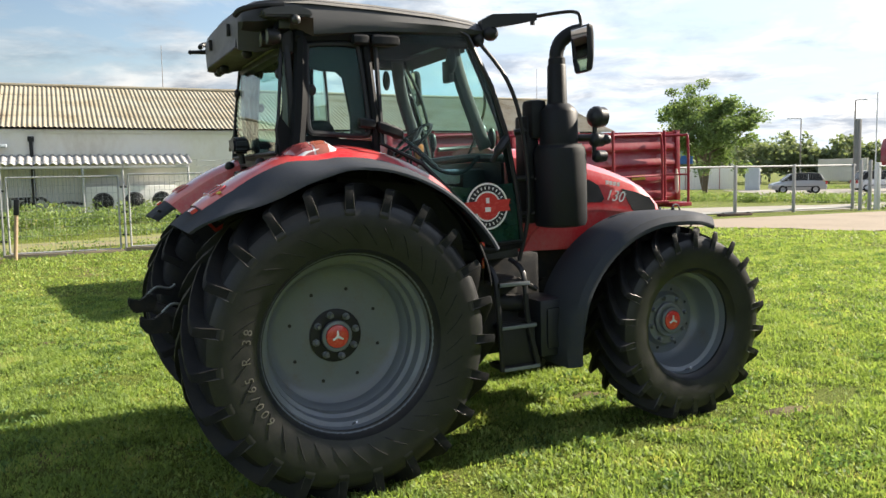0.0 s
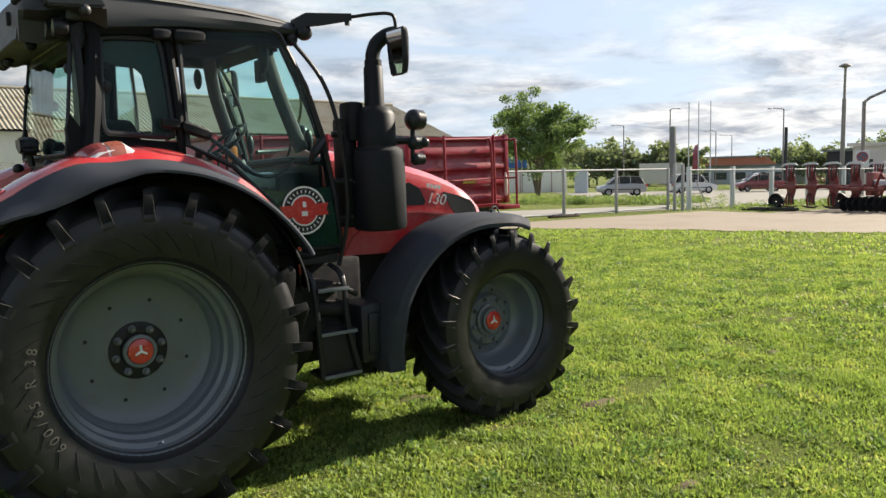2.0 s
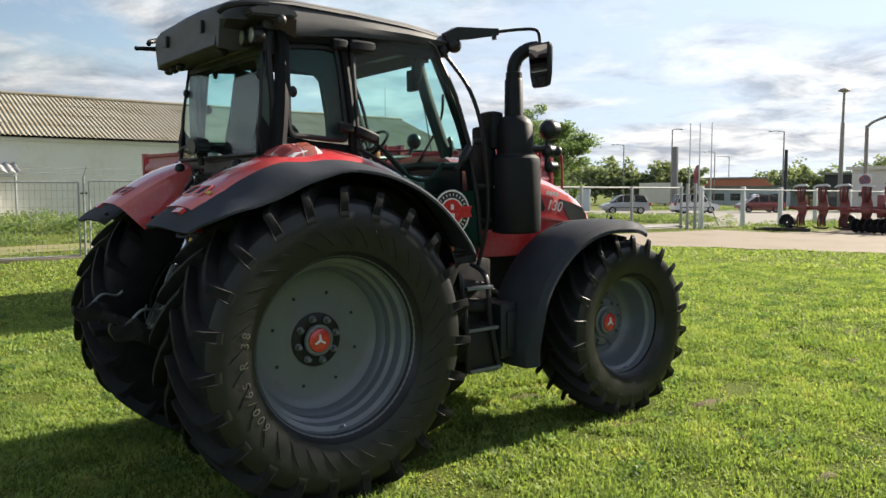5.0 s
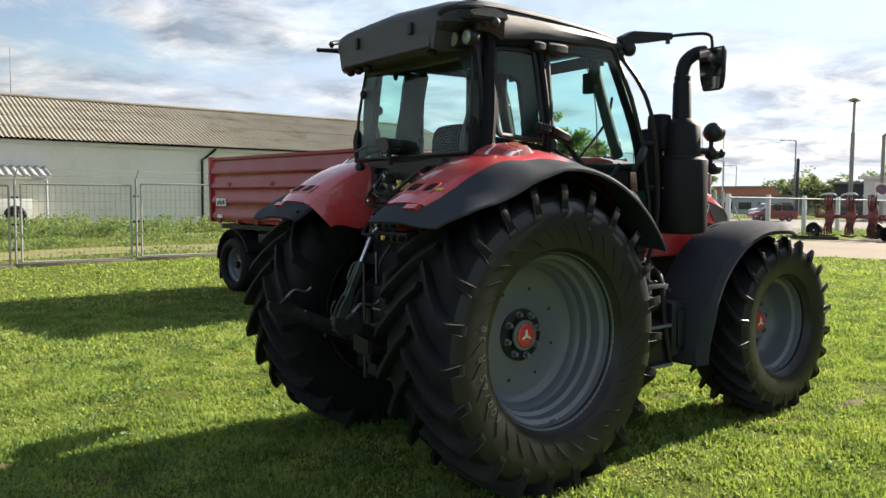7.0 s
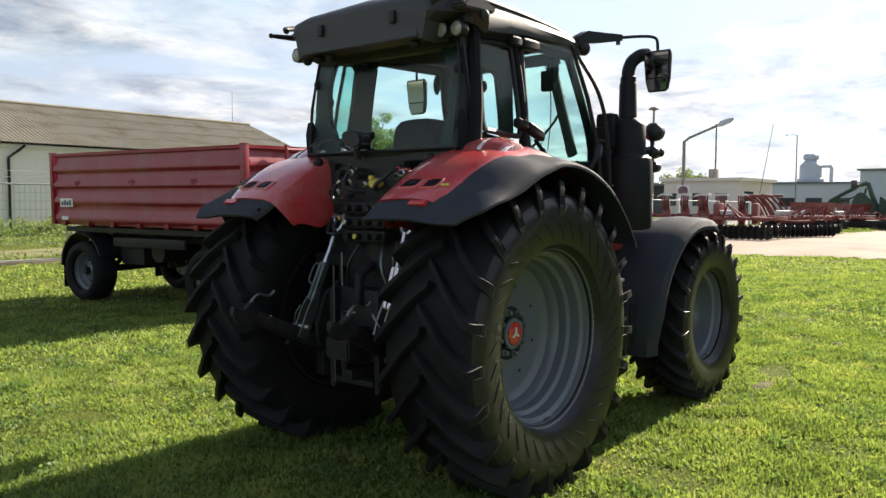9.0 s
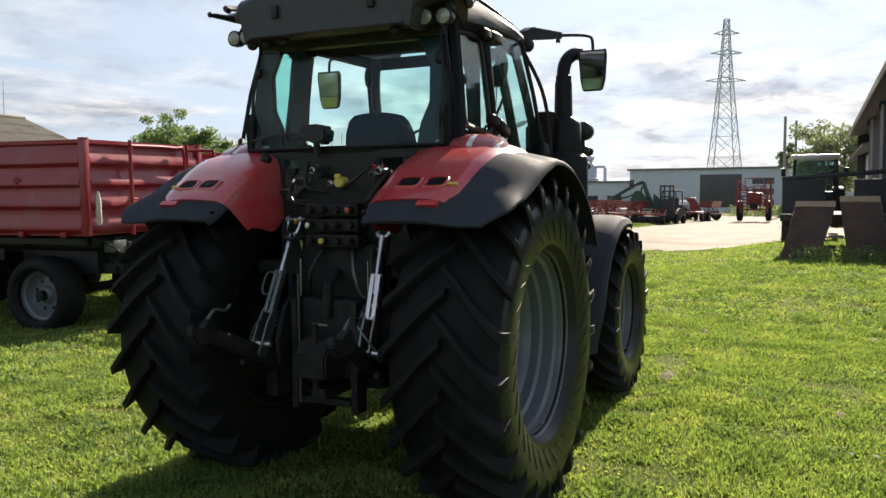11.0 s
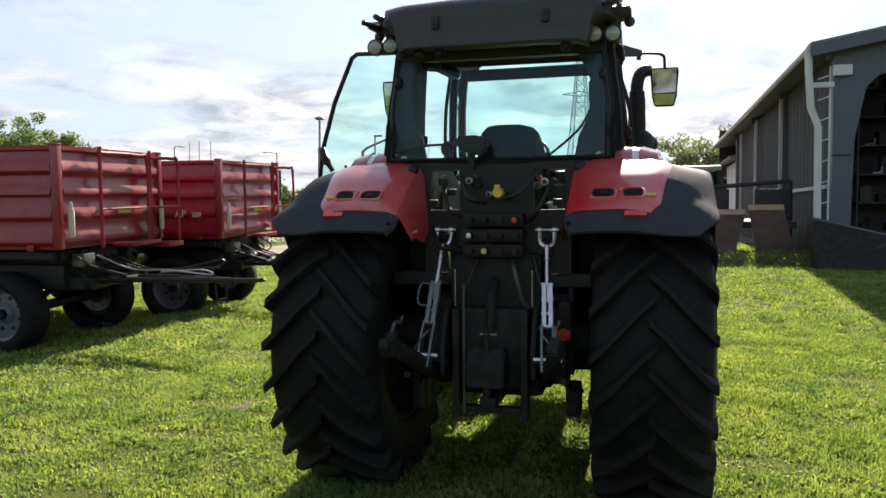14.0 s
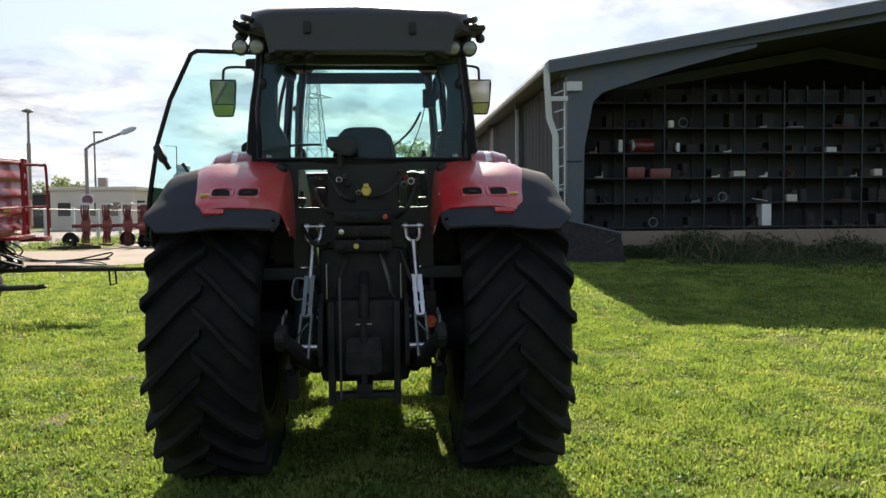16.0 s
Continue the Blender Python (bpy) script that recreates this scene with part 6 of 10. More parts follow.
# ---- trailers ----
def tipping_trailer(m, name_text, logo, swing=0, lift=0):
    """A flat-sided farm trailer; its own x runs across, y to its tail, z up from the ground under the front left corner."""
    t = thing("tipping_trailer", m, "dark red farm tipping trailer with ribbed steel sides", "trailer", "trailers beside the tractor")
    W, L, lo, hi = 2.24, 4.75, 1.17, 2.33
    wave = [(0.0, 0.0), (0.04, 0.034), (0.09, 0.034), (0.15, 0.0), (0.25, 0.0), (0.29, 0.038), (0.34, 0.038), (0.40, 0.0), (0.49, 0.0), (0.52, 0.04), (0.57, 0.04), (0.62, 0.0), (0.71, 0.0), (0.75, 0.038), (0.81, 0.038), (0.87, 0.0), (0.945, 0.0), (0.96, 0.035), (1.0, 0.035)]

    rim_hole = mesh_of("rim_hole", lathe(BM(), [(0.0, 0.026), (0.008, 0.024), (0.008, 0.001)], (0, 0, 0), "x", 10), BLACK)
    rim_hole_far = mesh_of("rim_hole", lathe(BM(), [(0.0, 0.026), (-0.008, 0.024), (-0.008, 0.001)], (0, 0, 0), "x", 10), BLACK)

    def ribbed(y0, y1, axis, at, sgn):
        bm = BM()
        rings = []
        for f, d in wave:
            z = lo + f * (hi - lo)
            o, i = at + sgn * d, at + sgn * (d - 0.03)
            if axis == "x":
                rings.append(ring(bm, [(o, y0, z), (o, y1, z), (i, y1, z), (i, y0, z)]))
            else:
                rings.append(ring(bm, [(y0, o, z), (y1, o, z), (y1, i, z), (y0, i, z)]))
        return skin(bm, rings)
    for s, x in ((-1, 0.0), (1, W)):
        side = part("side_board", ribbed(0.06, L - 0.06, "x", x, s), RED_TRAILER, t, "ribbed dark red side board")
        for k in (0.22, 0.53, 0.84):
            part("latch", prism(BM(), [(L * k - 0.09, lo + 0.67), (L * k - 0.02, lo + 0.70), (L * k + 0.02, lo + 0.70), (L * k + 0.09, lo + 0.66), (L * k + 0.05, lo + 0.645), (L * k, lo + 0.62), (L * k - 0.03, lo + 0.65)], x + s * 0.012, x + s * 0.05, "x"), RED_TRAILER, side)
        for k in range(7):
            part("board_hinge", box(BM(), (x + s * 0.0, 0.3 + 0.68 * k, lo - 0.05), (x + s * 0.045, 0.38 + 0.68 * k, lo + 0.02), 0.006), RED_TRAILER, side)
    fb = part("front_board", ribbed(0.06, W - 0.06, "y", 0.0, -1), RED_TRAILER, t, "ribbed red front board")
    part("tail_board", ribbed(0.06, W - 0.06, "y", L, 1), RED_TRAILER, t)
    part("trailer_floor", box(BM(), (0.02, 0.02, lo - 0.03), (W - 0.02, L - 0.02, lo + 0.02)), RED_TRAILER, t)
    for x in (0, W):
        for y in (0, L):
            post = BM()
            box(post, (x - 0.045, y - 0.045, lo - 0.03), (x + 0.045, y + 0.045, hi + 0.005), 0.008)
            box(post, (x - 0.05, y - 0.05, hi + 0.005), (x + 0.05, y + 0.05, hi + 0.022), 0.008)
            part("corner_post", post, RED_TRAILER, t)
    for x0, x1, y1, top in ((0.70, 1.78, -0.11, hi - 0.05), (1.86, 2.14, -0.36, hi - 0.08)):      # tubular ladders on the front board
        pts = [(x0, -0.10, top), (x0 + (x1 - x0) * 0.8, -0.10 + (y1 + 0.10) * 0.8, top), (x1, y1, top - 0.10), (x1, y1, lo - 0.08)]
        part("ladder_frame", tube(BM(), [(x0, -0.10, lo - 0.05), (x0, -0.10, hi + 0.02)], 0.024, 8), RED_TRAILER, fb)
        part("ladder_frame", tube(BM(), curve(pts, 4), 0.022, 8), RED_TRAILER, fb)
        part("ladder_rung", tube(BM(), [(x0, -0.10, lo + 0.42), (x1, y1, lo + 0.42)], 0.016, 8), RED_TRAILER, fb)
    part("front_step", box(BM(), (1.02, -0.30, lo - 0.06), (1.76, -0.03, lo - 0.01), 0.01), RED_TRAILER, fb)
    part("front_step", box(BM(), (1.76, -0.40, lo - 0.12), (2.18, -0.03, lo - 0.05), 0.01), RED_TRAILER, fb)
    for x in (0.10, W - 0.10):
        b = BM()
        lathe(b, [(lo + 0.10, 0.015), (lo + 0.13, 0.034), (lo + 0.40, 0.034), (lo + 0.47, 0.02), (lo + 0.52, 0.014)], (x, -0.10, 0), "z", 14)
        part("canister", b, OFFICE, fb, "pale grey canister on the front board")
    part("warning_plate", box(BM(), (1.15, -0.052, lo + 0.36), (1.45, -0.046, lo + 0.44)), YELLOW, fb, "small yellow plate")
    fr = BM()
    for x in (0.62, W - 0.62):
        box(fr, (x - 0.05, 0.1, 0.86), (x + 0.05, L - 0.1, 1.10), 0.01)
    for y in (0.2, 1.35, 2.45, 3.5, L - 0.2):
        box(fr, (0.25, y - 0.04, 0.98), (W - 0.25, y + 0.04, 1.10), 0.008)
    ch = part("chassis", fr, BLACK, t, "black chassis frame")
    part("cross_tank", rod(BM(), (0.35, 2.45, 0.72), (1.85, 2.45, 0.72), 0.17, n=18), BLACK, ch, "black air tank under the bed")
    part("tool_box", box(BM(), (0.30, 2.75, 0.50), (0.62, 3.35, 0.88), 0.02), BLACK, ch)
    part("tipping_ram", rod(BM(), (1.1, 2.95, 0.40), (1.1, 3.1, 1.05), 0.16, 0.12, n=16), BLACK, ch)
    part("centre_frame", box(BM(), (0.42, 0.25, 0.62), (1.82, 1.50, 0.92), 0.02), BLACK, ch)
    part("centre_frame", box(BM(), (0.45, 3.55, 0.55), (1.79, 4.50, 0.90), 0.02), BLACK, ch)
    part("side_guard", box(BM(), (0.12, 1.5, 0.80), (0.17, 3.3, 0.95), 0.01), BLACK, ch)
    part("side_guard", box(BM(), (W - 0.17, 1.5, 0.80), (W - 0.12, 3.3, 0.95), 0.01), BLACK, ch)
    part("long_rail", box(BM(), (0.10, 0.15, 1.02), (0.16, L - 0.15, 1.10)), BLACK, ch)
    part("bent_rail", box(BM(), (0.20, 1.9, 0.84), (0.24, 2.7, 0.87)), ORANGE, ch, "thin orange rail")
    for y in (0.88, 4.05):
        ax = BM()
        rod(ax, (0.25, y, 0.36), (W - 0.25, y, 0.36), 0.06, n=10)
        for x in (0.62, W - 0.62):
            tube(ax, curve([(x, y - 0.5, 0.80), (x, y - 0.25, 0.56), (x, y, 0.44), (x, y + 0.25, 0.56), (x, y + 0.5, 0.80)], 4), 0.04, 6)
        axle = part("axle", ax, BLACK, t)
        for s, x in ((-1, 0.18), (1, W - 0.18)):
            rim = lathe(BM(), [(s * 0.12, 0.335), (s * 0.112, 0.326), (s * 0.10, 0.318), (s * 0.07, 0.312), (s * 0.055, 0.285), (s * 0.0, 0.272), (s * -0.03, 0.24), (s * -0.02, 0.13), (s * 0.03, 0.10), (s * 0.05, 0.06), (s * 0.05, 0.01)], (0, 0, 0), "x", 36, caps=False)
            w = part("trailer_wheel", rim, RIM, t, "silver wheel with a black tyre", pose(x, y, 0.36))
            ty = lathe(BM(), [(-0.16, 0.325), (-0.20, 0.37), (-0.205, 0.42), (-0.185, 0.465), (-0.13, 0.50), (0, 0.512), (0.13, 0.50), (0.185, 0.465), (0.205, 0.42), (0.20, 0.37), (0.16, 0.325), (0, 0.31)], (0, 0, 0), "x", 44, closed=True)
            part("tyre", ty, RUBBER, w)
            part("hub", lathe(BM(), [(s * 0.04, 0.07), (s * 0.12, 0.06), (s * 0.125, 0.01)], (0, 0, 0), "x", 16), BLACK, w)
            for k in range(8):
                a = 2 * math.pi * (k + 0.4) / 8
                part("rim_hole", rim_hole if s > 0 else rim_hole_far, None, w, m=pose(s * -0.026, 0.19 * math.cos(a), 0.19 * math.sin(a)))
    for s, x in ((-1, 0.02), (1, W - 0.02)):
        mud = BM()
        c = (4.05, 0.44)
        rings = []
        for i in range(9):
            a = radians(-70 + i * 20)
            rings.append(ring(mud, [(x - 0.02, c[0] + 0.60 * math.sin(a), c[1] + 0.58 * math.cos(a)), (x + s * -0.38, c[0] + 0.60 * math.sin(a), c[1] + 0.58 * math.cos(a)), (x + s * -0.38, c[0] + 0.565 * math.sin(a), c[1] + 0.565 * math.cos(a)), (x - 0.02, c[0] + 0.565 * math.sin(a), c[1] + 0.565 * math.cos(a))]))
        skin(mud, rings)
        part("mudguard", mud, BLACK, t)
        part("mud_flap", box(BM(), (x - s * 0.02, c[0] + 0.57, 0.06), (x - s * 0.36, c[0] + 0.585, 0.62)), RUBBER, t)
    turn = lathe(BM(), [(0.74, 0.46), (0.80, 0.46), (0.86, 0.44)], (W / 2, 0.88, 0), "z", 28)
    part("turntable", turn, BLACK, t)
    bogie = BM()                                          # steered front frame: cheeks, cross beams and struts
    for x in (0.55, W - 0.55):
        prism(bogie, [(-0.10, 0.62), (1.65, 0.60), (1.65, 0.74), (0.9, 0.80), (-0.10, 0.74)], x - 0.05, x + 0.05, "x", 0.01)
        tube(bogie, [(x, -0.05, 0.68), (x, 0.30, 0.95), (x, 0.55, 1.06)], 0.03, 6)
    for y in (0.0, 0.45, 1.35):
        box(bogie, (0.50, y - 0.05, 0.62), (W - 0.50, y + 0.05, 0.74), 0.01)
    part("front_bogie", bogie, BLACK, t, "black steered front frame")
    for k, x in enumerate((0.32, 0.66, 1.30, 1.62)):
        part("air_hose", tube(BM(), curve([(x, 0.05, 1.06), (x + 0.10, -0.10, 0.92), (x + 0.22 - 0.1 * k, -0.02, 0.80), (x + 0.30 - 0.12 * k, 0.3, 0.72)], 4), 0.013, 6), HOSE, ch)
    part("valve_box", box(BM(), (0.42, -0.02, 0.90), (0.66, 0.14, 1.06), 0.015), DULLZINC, ch, "grey brake valve")
    part("tail_bar", box(BM(), (0.15, L - 0.12, 0.62), (W - 0.15, L - 0.04, 0.74), 0.01), BLACK, ch, "black rear bumper bar")
    bar = BM()
    for x in (0.75, W - 0.75):
        tube(bar, [(x, 0.8, 0.68), (x * 0.4 + 0.6 * W / 2, -0.9, 0.60), (W / 2, -2.0, 0.52)], 0.035, 8)
    tube(bar, [(W / 2, -1.9, 0.52), (W / 2, -2.35, 0.50)], 0.03, 8)
    tube(bar, [(0.9, -0.35, 0.63), (W - 0.9, -0.35, 0.63)], 0.03, 8)
    turned = pose(W / 2, 0.8, 0.68, -lift, 0, -swing) @ pose(-W / 2, -0.8, -0.68)
    d = part("drawbar", bar, BLACK, t, "black A-frame drawbar with hoses", m=turned)
    part("towing_eye", lathe(BM(), [(-0.02, 0.05), (0.0, 0.065), (0.02, 0.05), (0.0, 0.035)], (W / 2, -2.40, 0.50), "z", 16, closed=True), IRON, d)
    for k in range(3):
        x = W / 2 - 0.12 + 0.11 * k
        part("hose", tube(BM(), curve([(x, -0.05, 0.95), (x + 0.08, -0.5, 0.74), (x - 0.05, -1.2, 0.70), (x + 0.12, -1.7, 0.60 + 0.08 * k), (x + 0.25, -1.45, 0.66), (x + 0.05, -1.0, 0.68)]), 0.012, 6), HOSE if k else ZINC, d)
    part("stand", tube(BM(), [(W / 2, -1.75, 0.50), (W / 2, -1.75, 0.30), (W / 2 + 0.18, -1.75, 0.30), (W / 2 + 0.18, -1.75, 0.50)], 0.014, 6), BLACK, d)
    rams = BM()
    tube(rams, [(0.55, 0.1, 0.95), (0.95, -0.55, 0.66)], 0.025, 8)
    tube(rams, [(1.5, 0.1, 0.98), (1.15, -0.4, 0.72)], 0.02, 8)
    part("brake_strut", rams, IRON, d)
    if name_text:
        turn = pose(-0.046, 0.62, 1.52, 90, 0, -90)
        lettering("side_text", "AP", 0.16, WHITE, t, turn, "white lettering on the side board", 0.003)
        lettering("side_number", "209", 0.11, WHITE, t, pose(-0.046, 0.36, 1.505, 90, 0, -90), "", 0.003)
    if logo:
        part("logo_plate", box(BM(), (-0.050, 4.14, 1.44), (-0.040, 4.50, 1.58)), WHITE, t, "white maker's plate with dark marks")
        mk = BM()
        for k in range(4):
            box(mk, (-0.054, 4.18 + 0.075 * k, 1.465), (-0.050, 4.235 + 0.075 * k, 1.55 - 0.02 * (k % 2)))
        part("logo_bars", mk, CARBLUE, t)
        part("small_plate", box(BM(), (-0.046, 4.30, 1.22), (-0.036, 4.48, 1.28)), WHITE, t)
    return t


tipping_trailer(SITE @ pose(3.02, 5.72, -0.02, 0, -1.3, 5.5), False, True, 15, 5)
tipping_trailer(SITE @ pose(6.17, 5.50, -0.01, 0, -1.6, 4.5), True, False, 14, 4)


# ---- fence, gate and stake ----
def mesh_panel(m):
    p = thing("mesh_fence", m, "galvanised wire mesh fence panel", "fence", "fence panels along the track")
    fr = BM()
    W, lo, hi = 2.36, 0.06, 1.80
    for a, b in (((0, 0, lo), (W, 0, lo)), ((0, 0, hi), (W, 0, hi)), ((0, 0, lo), (0, 0, hi)), ((W, 0, lo), (W, 0, hi))):
        rod(fr, a, b, 0.022, n=8)
    part("frame", fr, FENCEGREY, p)
    w = BM()
    for i in range(1, 20):
        rod(w, (W * i / 20, 0, lo), (W * i / 20, 0, hi), 0.0035, n=3, caps=False)
    for i in range(1, 9):
        rod(w, (0, 0.006, lo + (hi - lo) * i / 9), (W, 0.006, lo + (hi - lo) * i / 9), 0.0035, n=3, caps=False)
    part("wire_mesh", w, FENCEGREY, p)
    return p


def fence_post(m):
    p = thing("fence_post", m, "thin grey steel fence post with cranked top", "fence post", "fence posts")
    b = BM()
    rod(b, (0, 0, -0.2), (0, 0, 1.90), 0.028, n=8)
    rod(b, (0, 0, 1.90), (0.05, -0.10, 2.13), 0.014, n=6)
    part("post", b, FENCEGREY, p)
    for z in (0.35, 0.9, 1.5):
        part("clip", box(BM(), (-0.075, -0.012, z - 0.02), (0.075, 0.012, z + 0.02)), BLACK, p)
    return p


panel, post = None, None
for k in range(-7, 4):
    u = 0.02 + 2.6 * k
    m = SITE @ pose(u + 0.12, 15.5, land(u, 15.5) + 0.06)
    panel = mesh_panel(m) if panel is None else copy_thing(panel, m)
    m = SITE @ pose(u, 15.5, land(u, 15.5) + 0.06)
    post = fence_post(m) if post is None else copy_thing(post, m)
for z in (1.99, 2.12):
    b = tube(BM(), [(u, 15.5 - 0.2 * (z - 1.9), z + 0.05 + 0.02 * math.sin(u * 5)) for u in steps_of(-18, 12, 0.43)], 0.004, 4)
    for u in steps_of(-17.9, 11.9, 0.22):
        rod(b, (u, 15.46, z + 0.02), (u + 0.01, 15.48, z + 0.08), 0.003, n=3)
    solo("barbed_wire", b, FENCEGREY, SITE, "thin barbed wire strung over the fence", "barbed wire")
kerb = BM()
for k in range(-8, 5):
    box(kerb, (2.6 * k + 0.02, 15.42, -0.25), (2.6 * k + 2.60, 15.60, land(2.6 * k, 15.5) + 0.10), 0.012)
solo("fence_kerb", kerb, CONCRETE, SITE, "low concrete kerb under the fence", kind="structure")
stake = thing("wooden_stake", SITE @ pose(-2.35, 15.2, land(-2.35, 15.2), 0, 4, 0), "leaning wooden stake with a black cap", "stake")
part("stake_wood", rod(BM(), (0, 0, -0.1), (0, 0, 1.36), 0.045, 0.04, n=8), WOOD, stake)
part("stake_cap", box(BM(), (-0.055, -0.055, 1.02), (0.055, 0.055, 1.38), 0.01), BLACK, stake)

gate = thing("sliding_gate", place_gate := SITE @ pose(20.1, 15.75, land(20, 15.7)), "long galvanised sliding gate on low wheels", "gate")
g = BM()
for z in (0.12, 1.72):
    rod(g, (-6.8, 0, z), (6.2, 0, z), 0.035, n=8)
part("gate_rail", g, FENCEGREY, gate)
for x in (-6.8, -3.4, 0.0, 2.9, 6.1):
    part("gate_post", box(BM(), (x - 0.05, -0.04, 0.02), (x + 0.05, 0.04, 1.78), 0.008), FENCEGREY, gate)
g = BM()
for i in range(108):
    x = -6.8 + 0.12 * i
    rod(g, (x, 0, 0.12), (x, 0, 1.72), 0.0016, n=3, caps=False)
part("gate_wire", g, FENCEGREY, gate)
part("gate_foot", box(BM(), (-0.75, -0.10, 0.0), (0.75, 0.10, 0.08), 0.01), RUST, gate)
for x in (-0.6, 0.6):
    part("gate_roller", rod(BM(), (x, -0.06, 0.06), (x, 0.06, 0.06), 0.07, n=14), BLACK, gate)
tower = thing("gate_frame", SITE @ pose(26.7, 15.8, land(26.7, 15.8)), "narrow lattice frame at the gate end", "gate frame")
for x in (0, 0.55):
    part("upright", box(BM(), (x - 0.05, -0.05, -0.1), (x + 0.05, 0.05, 1.95), 0.008), FENCEGREY, tower)
g = BM()
for i in range(6):
    rod(g, (0, 0, 0.2 + 0.28 * i), (0.55, 0, 0.48 + 0.28 * i), 0.014, n=5)
part("lattice", g, FENCEGREY, tower)


def rail_post(m):
    p = thing("rail_fence_post", m, "thick pale concrete fence post", "fence post", "rail fence posts")
    part("post", box(BM(), (-0.11, -0.07, -0.2), (0.11, 0.07, 1.86), 0.015), HALLWHITE, p)
    return p


rp = None
for k, u in enumerate((27.9, 31.1, 34.3, 37.6, 41.2, 45.0, 49.0, 53.5)):
    m = SITE @ pose(u, 15.95, land(u, 15.9))
    rp = rail_post(m) if rp is None else copy_thing(rp, m)
g = BM()
rod(g, (27.9, 15.88, 1.72 + 0.02), (53.5, 15.88, 1.60), 0.03, n=8)
solo("fence_rail", g, FENCEGREY, SITE, "grey steel top rail along the posts", "fence rail")
g = BM()
for k in range(210):
    u = 27.9 + 0.122 * k
    rod(g, (u, 15.9, -0.05), (u, 15.9, 1.66), 0.0035, n=3, caps=False)
for z in (0.3, 0.7, 1.1, 1.45):
    rod(g, (27.9, 15.9, z), (53.5, 15.9, z - 0.08), 0.0035, n=3, caps=False)
solo("rail_fence_wire", g, FENCEGREY, SITE, "fine wire mesh between the posts", "wire mesh")
solo("prop", rod(BM(), (28.9, 15.6, -0.1), (28.3, 15.9, 1.3), 0.03, n=6), FENCEGREY, SITE, "slanting steel prop against a post", "prop")


# ---- warehouse behind the fence ----
def corrugated(us, low, high, amp, pitch, thick=0.012, seg=6):
    """A waved sheet from a low line (v, z) to a high line (v, z), its waves across u."""
    bm = BM()
    rows = max(2, int((us[1] - us[0]) / pitch * seg))
    a, b = [], []
    for i in range(rows + 1):
        u = us[0] + (us[1] - us[0]) * i / rows
        d = amp * math.sin(2 * math.pi * i / seg)
        a.append(bm.verts.new((u, low[0], low[1] + d)))
        b.append(bm.verts.new((u, high[0], high[1] + d)))
    for i in range(rows):
        bm.faces.new((a[i], a[i + 1], b[i + 1], b[i]))
    return bm


